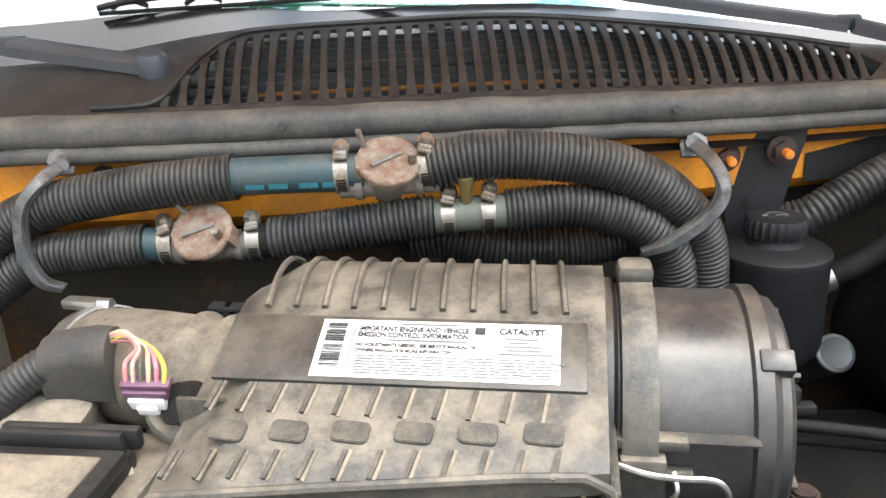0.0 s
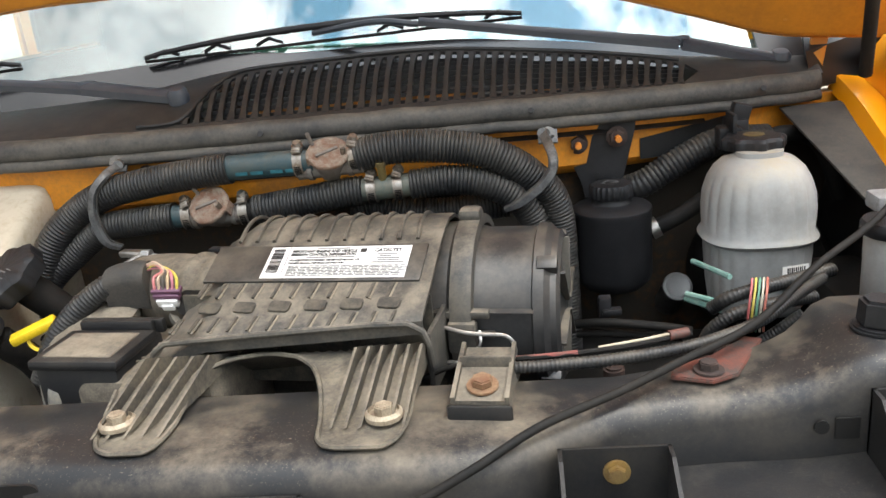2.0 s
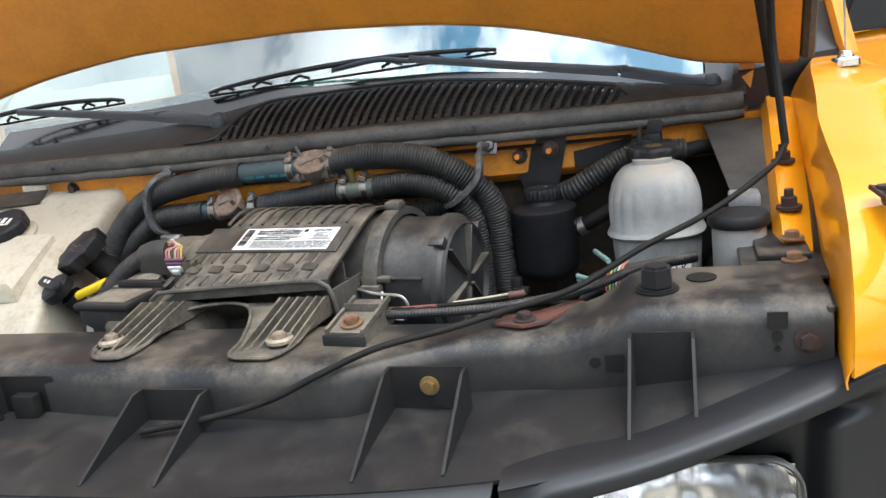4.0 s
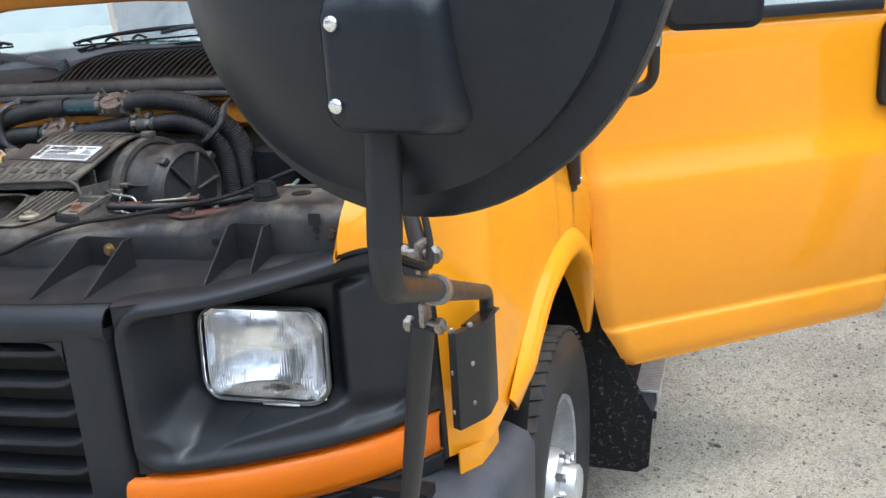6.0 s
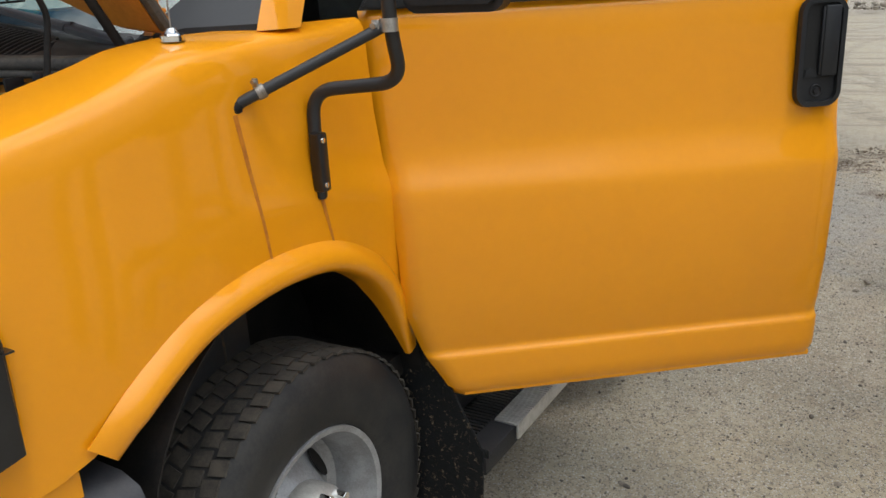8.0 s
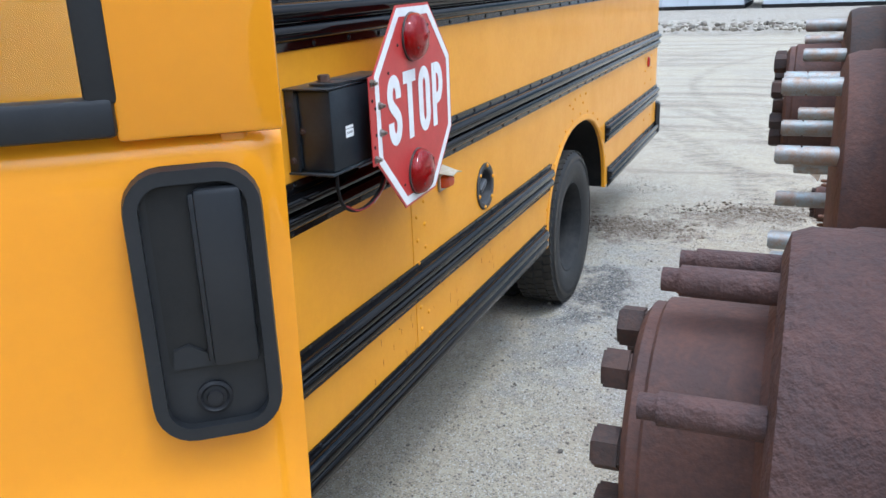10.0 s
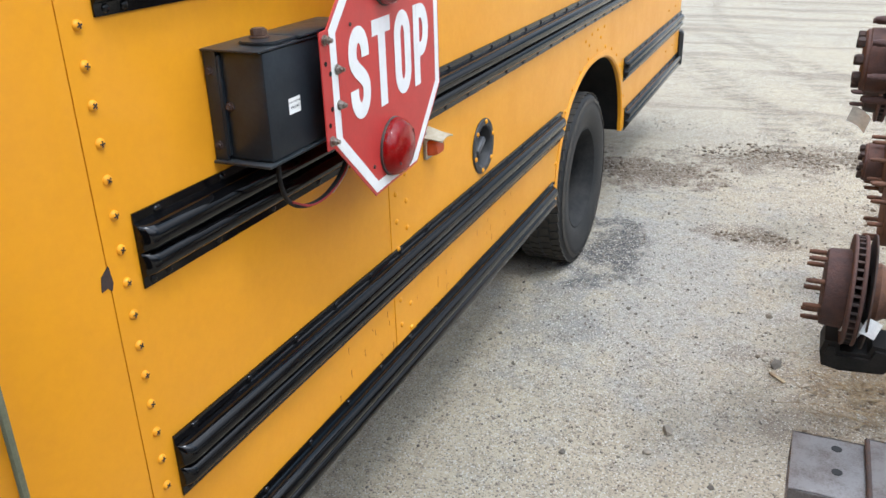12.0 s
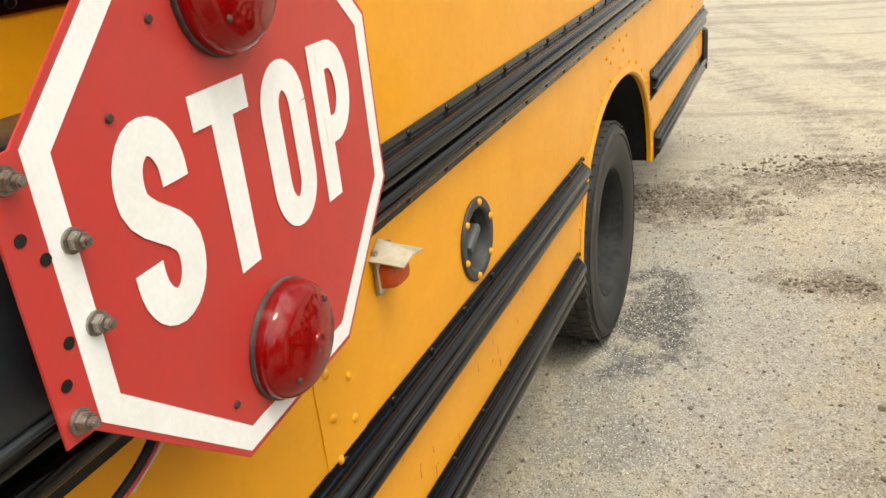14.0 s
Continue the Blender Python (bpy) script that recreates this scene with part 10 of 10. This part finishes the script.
        part("guide_pin", pin, M_ROD, ob, "pale rubber-booted guide pin", m=here @ Matrix.Translation((0.215, -0.075, -0.165)) @ pose(0, 0, 0, 0, -90, 0))
        nut = bolt_mesh("nut", 0.014, 0.014, 0.0, M_ROD)
        for dz in (-0.02, 0.05):
            shared("nut", nut, ob, here @ Matrix.Translation((0.205, -0.07, dz)) @ pose(0, 0, 0, 0, -90, 0))
    if caliper == "caliper":
        body = [(0.03, -0.15), (0.02, -0.19), (0.03, -0.235), (0.08, -0.245), (0.2, -0.235), (0.235, -0.2), (0.23, -0.15), (0.16, -0.145), (0.15, -0.178), (0.075, -0.178), (0.07, -0.15)]
        part("caliper", moved(prism(body, 0.15, "y", -0.075, 0.012), here), M_DARK, ob, "dark greasy brake caliper")
        part("piston_housing", lathe([(0, 0), (0.03, 0), (0.034, 0.01), (0.034, 0.05), (0, 0.05)], 20), M_GRAYSTEEL, ob, m=here @ Matrix.Translation((0.2, 0, -0.19)) @ pose(0, 0, 0, 0, 90, 0))
    return ob


BOLT_KNUCKLE = bolt_mesh("bolt", 0.012, 0.014, 0.0, M_ORANGERUST)
high = axle_hub(1.95, 1.383, 2.15, 0.122, 0.076, 0.168, caliper="bracket", label="rusty truck axle with bolted hub, long studs and rotor")
axle_hub(2.36, 1.44, 2.185, 0.122, 0.05, 0.168, hub=False, stud=STUD_ZINC, spin=3, drum_mat=M_RUST)
axle_hub(2.78, 1.46, 2.20, 0.122, 0.06, 0.168, hub=True, stud=STUD_ZINC, spin=20, drum_mat=M_DKRUST)
low = axle_hub(2.95, 0.455, 2.108, 0.124, 0.07, 0.168, hub=False, stud_out=0.038, spin=0, drum_mat=M_SCALE, caliper="", label="rusty truck axle with round hub cover, rotor and brackets")
axle_hub(2.5, 0.435, 2.245, 0.14, 0.06, 0.172, spin=30, label="rusty truck axle with bolted hub, low on the rack")
axle_hub(4.5, 0.515, 2.132, 0.118, 0.072, 0.168, hub=False, stud=STUD_ORANGE, stud_out=0.043, spin=8, drum_mat=M_SCALE, caliper="caliper", label="rusty truck axle with orange studs and black brake caliper")
axle_hub(5.02, 0.59, 2.30, 0.118, 0.06, 0.168, hub=False, stud=STUD_ORANGE, stud_out=0.04, spin=15, drum_mat=M_ORANGERUST, label="bright orange rusty truck axle hub with studs")
axle_hub(5.5, 0.62, 2.315, 0.118, 0.06, 0.168, hub=True, stud=STUD_ORANGE, stud_out=0.045, spin=0, drum_mat=M_ORANGERUST, label="orange rusty truck axle hub with bolts and studs")
axle_hub(6.2, 0.78, 2.245, 0.125, 0.06, 0.168, hub=False, stud=STUD, stud_out=0.045, drum_mat=M_DKRUST, label="dark rusty truck axle hub with a paper tag")
axle_hub(4.2, 1.25, 2.19, 0.118, 0.06, 0.168, hub=True, stud=STUD, stud_out=0.05, drum_mat=M_DKRUST, rotor_mat=M_DKRUST, label="dark truck axle hub high on the rack")

# hoses and fittings behind the high rotor
part("brake_hose", tube([(2.335, 1.845, 1.53), (2.345, 1.84, 1.555), (2.37, 1.845, 1.58), (2.42, 1.87, 1.60), (2.5, 1.9, 1.58)], 0.008, 0.006, 10), M_DARK, high, "black rubber brake hose")
part("hose_fitting", moved(cyl(0.011, 0.022, 14, bevel=0.002), facing((2.33, 1.848, 1.512), (0.2, -0.1, 1))), M_TANKOLD, high, "cream plastic hose fitting")
part("bolt_sleeve", moved(lathe([(0, 0), (0.011, 0), (0.011, 0.03), (0.009, 0.032), (0.012, 0.036), (0.012, 0.05), (0, 0.05)], 16), facing((2.318, 1.84, 1.465), (1, -0.1, 0))), M_ROD, high, "pale blue-grey sleeve")
part("bolt_sleeve", moved(cyl(0.013, 0.02, 6, bevel=0.002), facing((2.312, 1.845, 1.425), (1, -0.3, 0))), M_ROD, high)
part("steering_arm", moved(box(2.31, 2.42, 1.86, 1.90, 1.40, 1.44, 0.012), Matrix()), M_RUST, high)

# fittings of the low axle
part("spring_perch", moved(joined(box(2.335, 2.355, 2.88, 2.93, 0.46, 0.625, 0.004), box(2.43, 2.45, 2.88, 2.93, 0.46, 0.625, 0.004), box(2.335, 2.45, 2.88, 2.93, 0.605, 0.625, 0.004)), Matrix()), M_DKRUST, low, "dark iron bracket")
part("sensor_block", joined(box(2.245, 2.30, 2.86, 2.90, 0.50, 0.535, 0.006), moved(cyl(0.012, 0.05, 14), pose(2.275, 2.88, 0.53)), box(2.255, 2.27, 2.86, 2.89, 0.53, 0.575, 0.004)), M_ROD, low, "pale grey sensor block")
part("brake_line", tube([(2.27, 2.83, 0.5), (2.29, 2.80, 0.48), (2.33, 2.78, 0.44), (2.40, 2.80, 0.42), (2.5, 2.85, 0.42)], 0.006), M_DARK, low, "black rubber brake hose")
part("fitting", moved(cyl(0.01, 0.026, 12, bevel=0.002), facing((2.255, 2.835, 0.507), (0.6, -0.3, -0.5))), M_TANK, low, "white plastic hose fitting")


def paper_tag(p, w, h, turn, tilt):
    rows = [[(lerp(-w / 2, w / 2, i / 5), 0.012 * math.sin(i * 0.7) , lerp(0, -h, j / 4)) for i in range(6)] for j in range(5)]
    bm = moved(sheet(rows, 0.0008), pose(*p, tilt, 25, turn))
    lone("paper_tag", bm, M_TAG, "creased white paper tag wired to a rusty axle", "tag", group="paper tags")
    return None


paper_tag((2.235, 4.36, 0.475), 0.05, 0.07, -10, 20)
paper_tag((2.275, 4.34, 0.50), 0.045, 0.05, 10, -15)
paper_tag((2.245, 6.07, 0.68), 0.10, 0.10, -25, 25)

# bare box beam with a sleeve and bolt holes
beam = thing("steel_box_beam", "bare grey steel box beam with bolt holes", "steel beam", (2.6, 3.59, 0.43))


def beam_tube(x0, x1, y0, y1, z0, z1, t=0.007):
    return joined(box(x0, x1, y0, y1, z1 - t, z1, 0.002), box(x0, x1, y0, y1, z0, z0 + t, 0.002), box(x0, x1, y0, y0 + t, z0, z1, 0.002), box(x0, x1, y1 - t, y1, z0, z1, 0.002))


part("end_sleeve", beam_tube(2.086, 2.24, 3.485, 3.70, 0.425, 0.51), M_BEAM, beam)
part("main_tube", beam_tube(2.236, 4.0, 3.47, 3.715, 0.415, 0.517), M_BEAM, beam)
# black discs laid on the steel, shade of the bolt holes as colour
hole = to_mesh("bolt_hole", cyl(0.011, 0.0015, 18), M_RECESS_SHADE)
for x, y in ((2.177, 3.66), (2.178, 3.576), (2.33, 3.60)):
    shared("bolt_hole", hole, beam, pose(x, y, 0.5095 if x < 2.24 else 0.5165))
part("weld_bead", joined(*[moved(cyl(0.006, 0.24, 10), Matrix.Translation((2.238, 3.472, 0.514)) @ pose(0, 0, 0, -90, 0, 0))]), M_DKRUST, beam)

# a pale rod leaning across the low axles
lone("metal_rod", tube([(2.262, 2.42, 0.54), (2.34, 2.45, 0.74), (2.46, 2.5, 1.02)], 0.0105), M_ROD, "pale blue-grey painted metal rod leaning on axles", "rod")

# the rack that bears them, beyond reach of the eye
rack = thing("storage_rack", "weathered timber rack bearing old truck axles", "rack", (3.2, 4, 0))
for x in (2.95, 3.45):
    for y0, y1, z in ((2.2, 3.3, 0.40), (4.2, 5.2, 0.48), (4.85, 5.7, 0.55), (5.9, 6.5, 0.74), (1.7, 3.0, 1.34), (3.95, 4.45, 1.21)):
        part("bearer", box(x - 0.05, x + 0.05, y0, y1, z - 0.1, z, 0.004), M_TIMBER, rack)
        for y in (y0 + 0.05, y1 - 0.05):
            part("post", box(x - 0.045, x + 0.045, y - 0.045, y + 0.045, -0.03, z - 0.1, 0.004), M_TIMBER, rack)
    part("bearer", box(x - 0.05, x + 0.05, 3.4, 3.8, 0.31, 0.41, 0.004), M_TIMBER, rack)
    part("post", box(x - 0.045, x + 0.045, 3.55, 3.64, -0.03, 0.31, 0.004), M_TIMBER, rack)
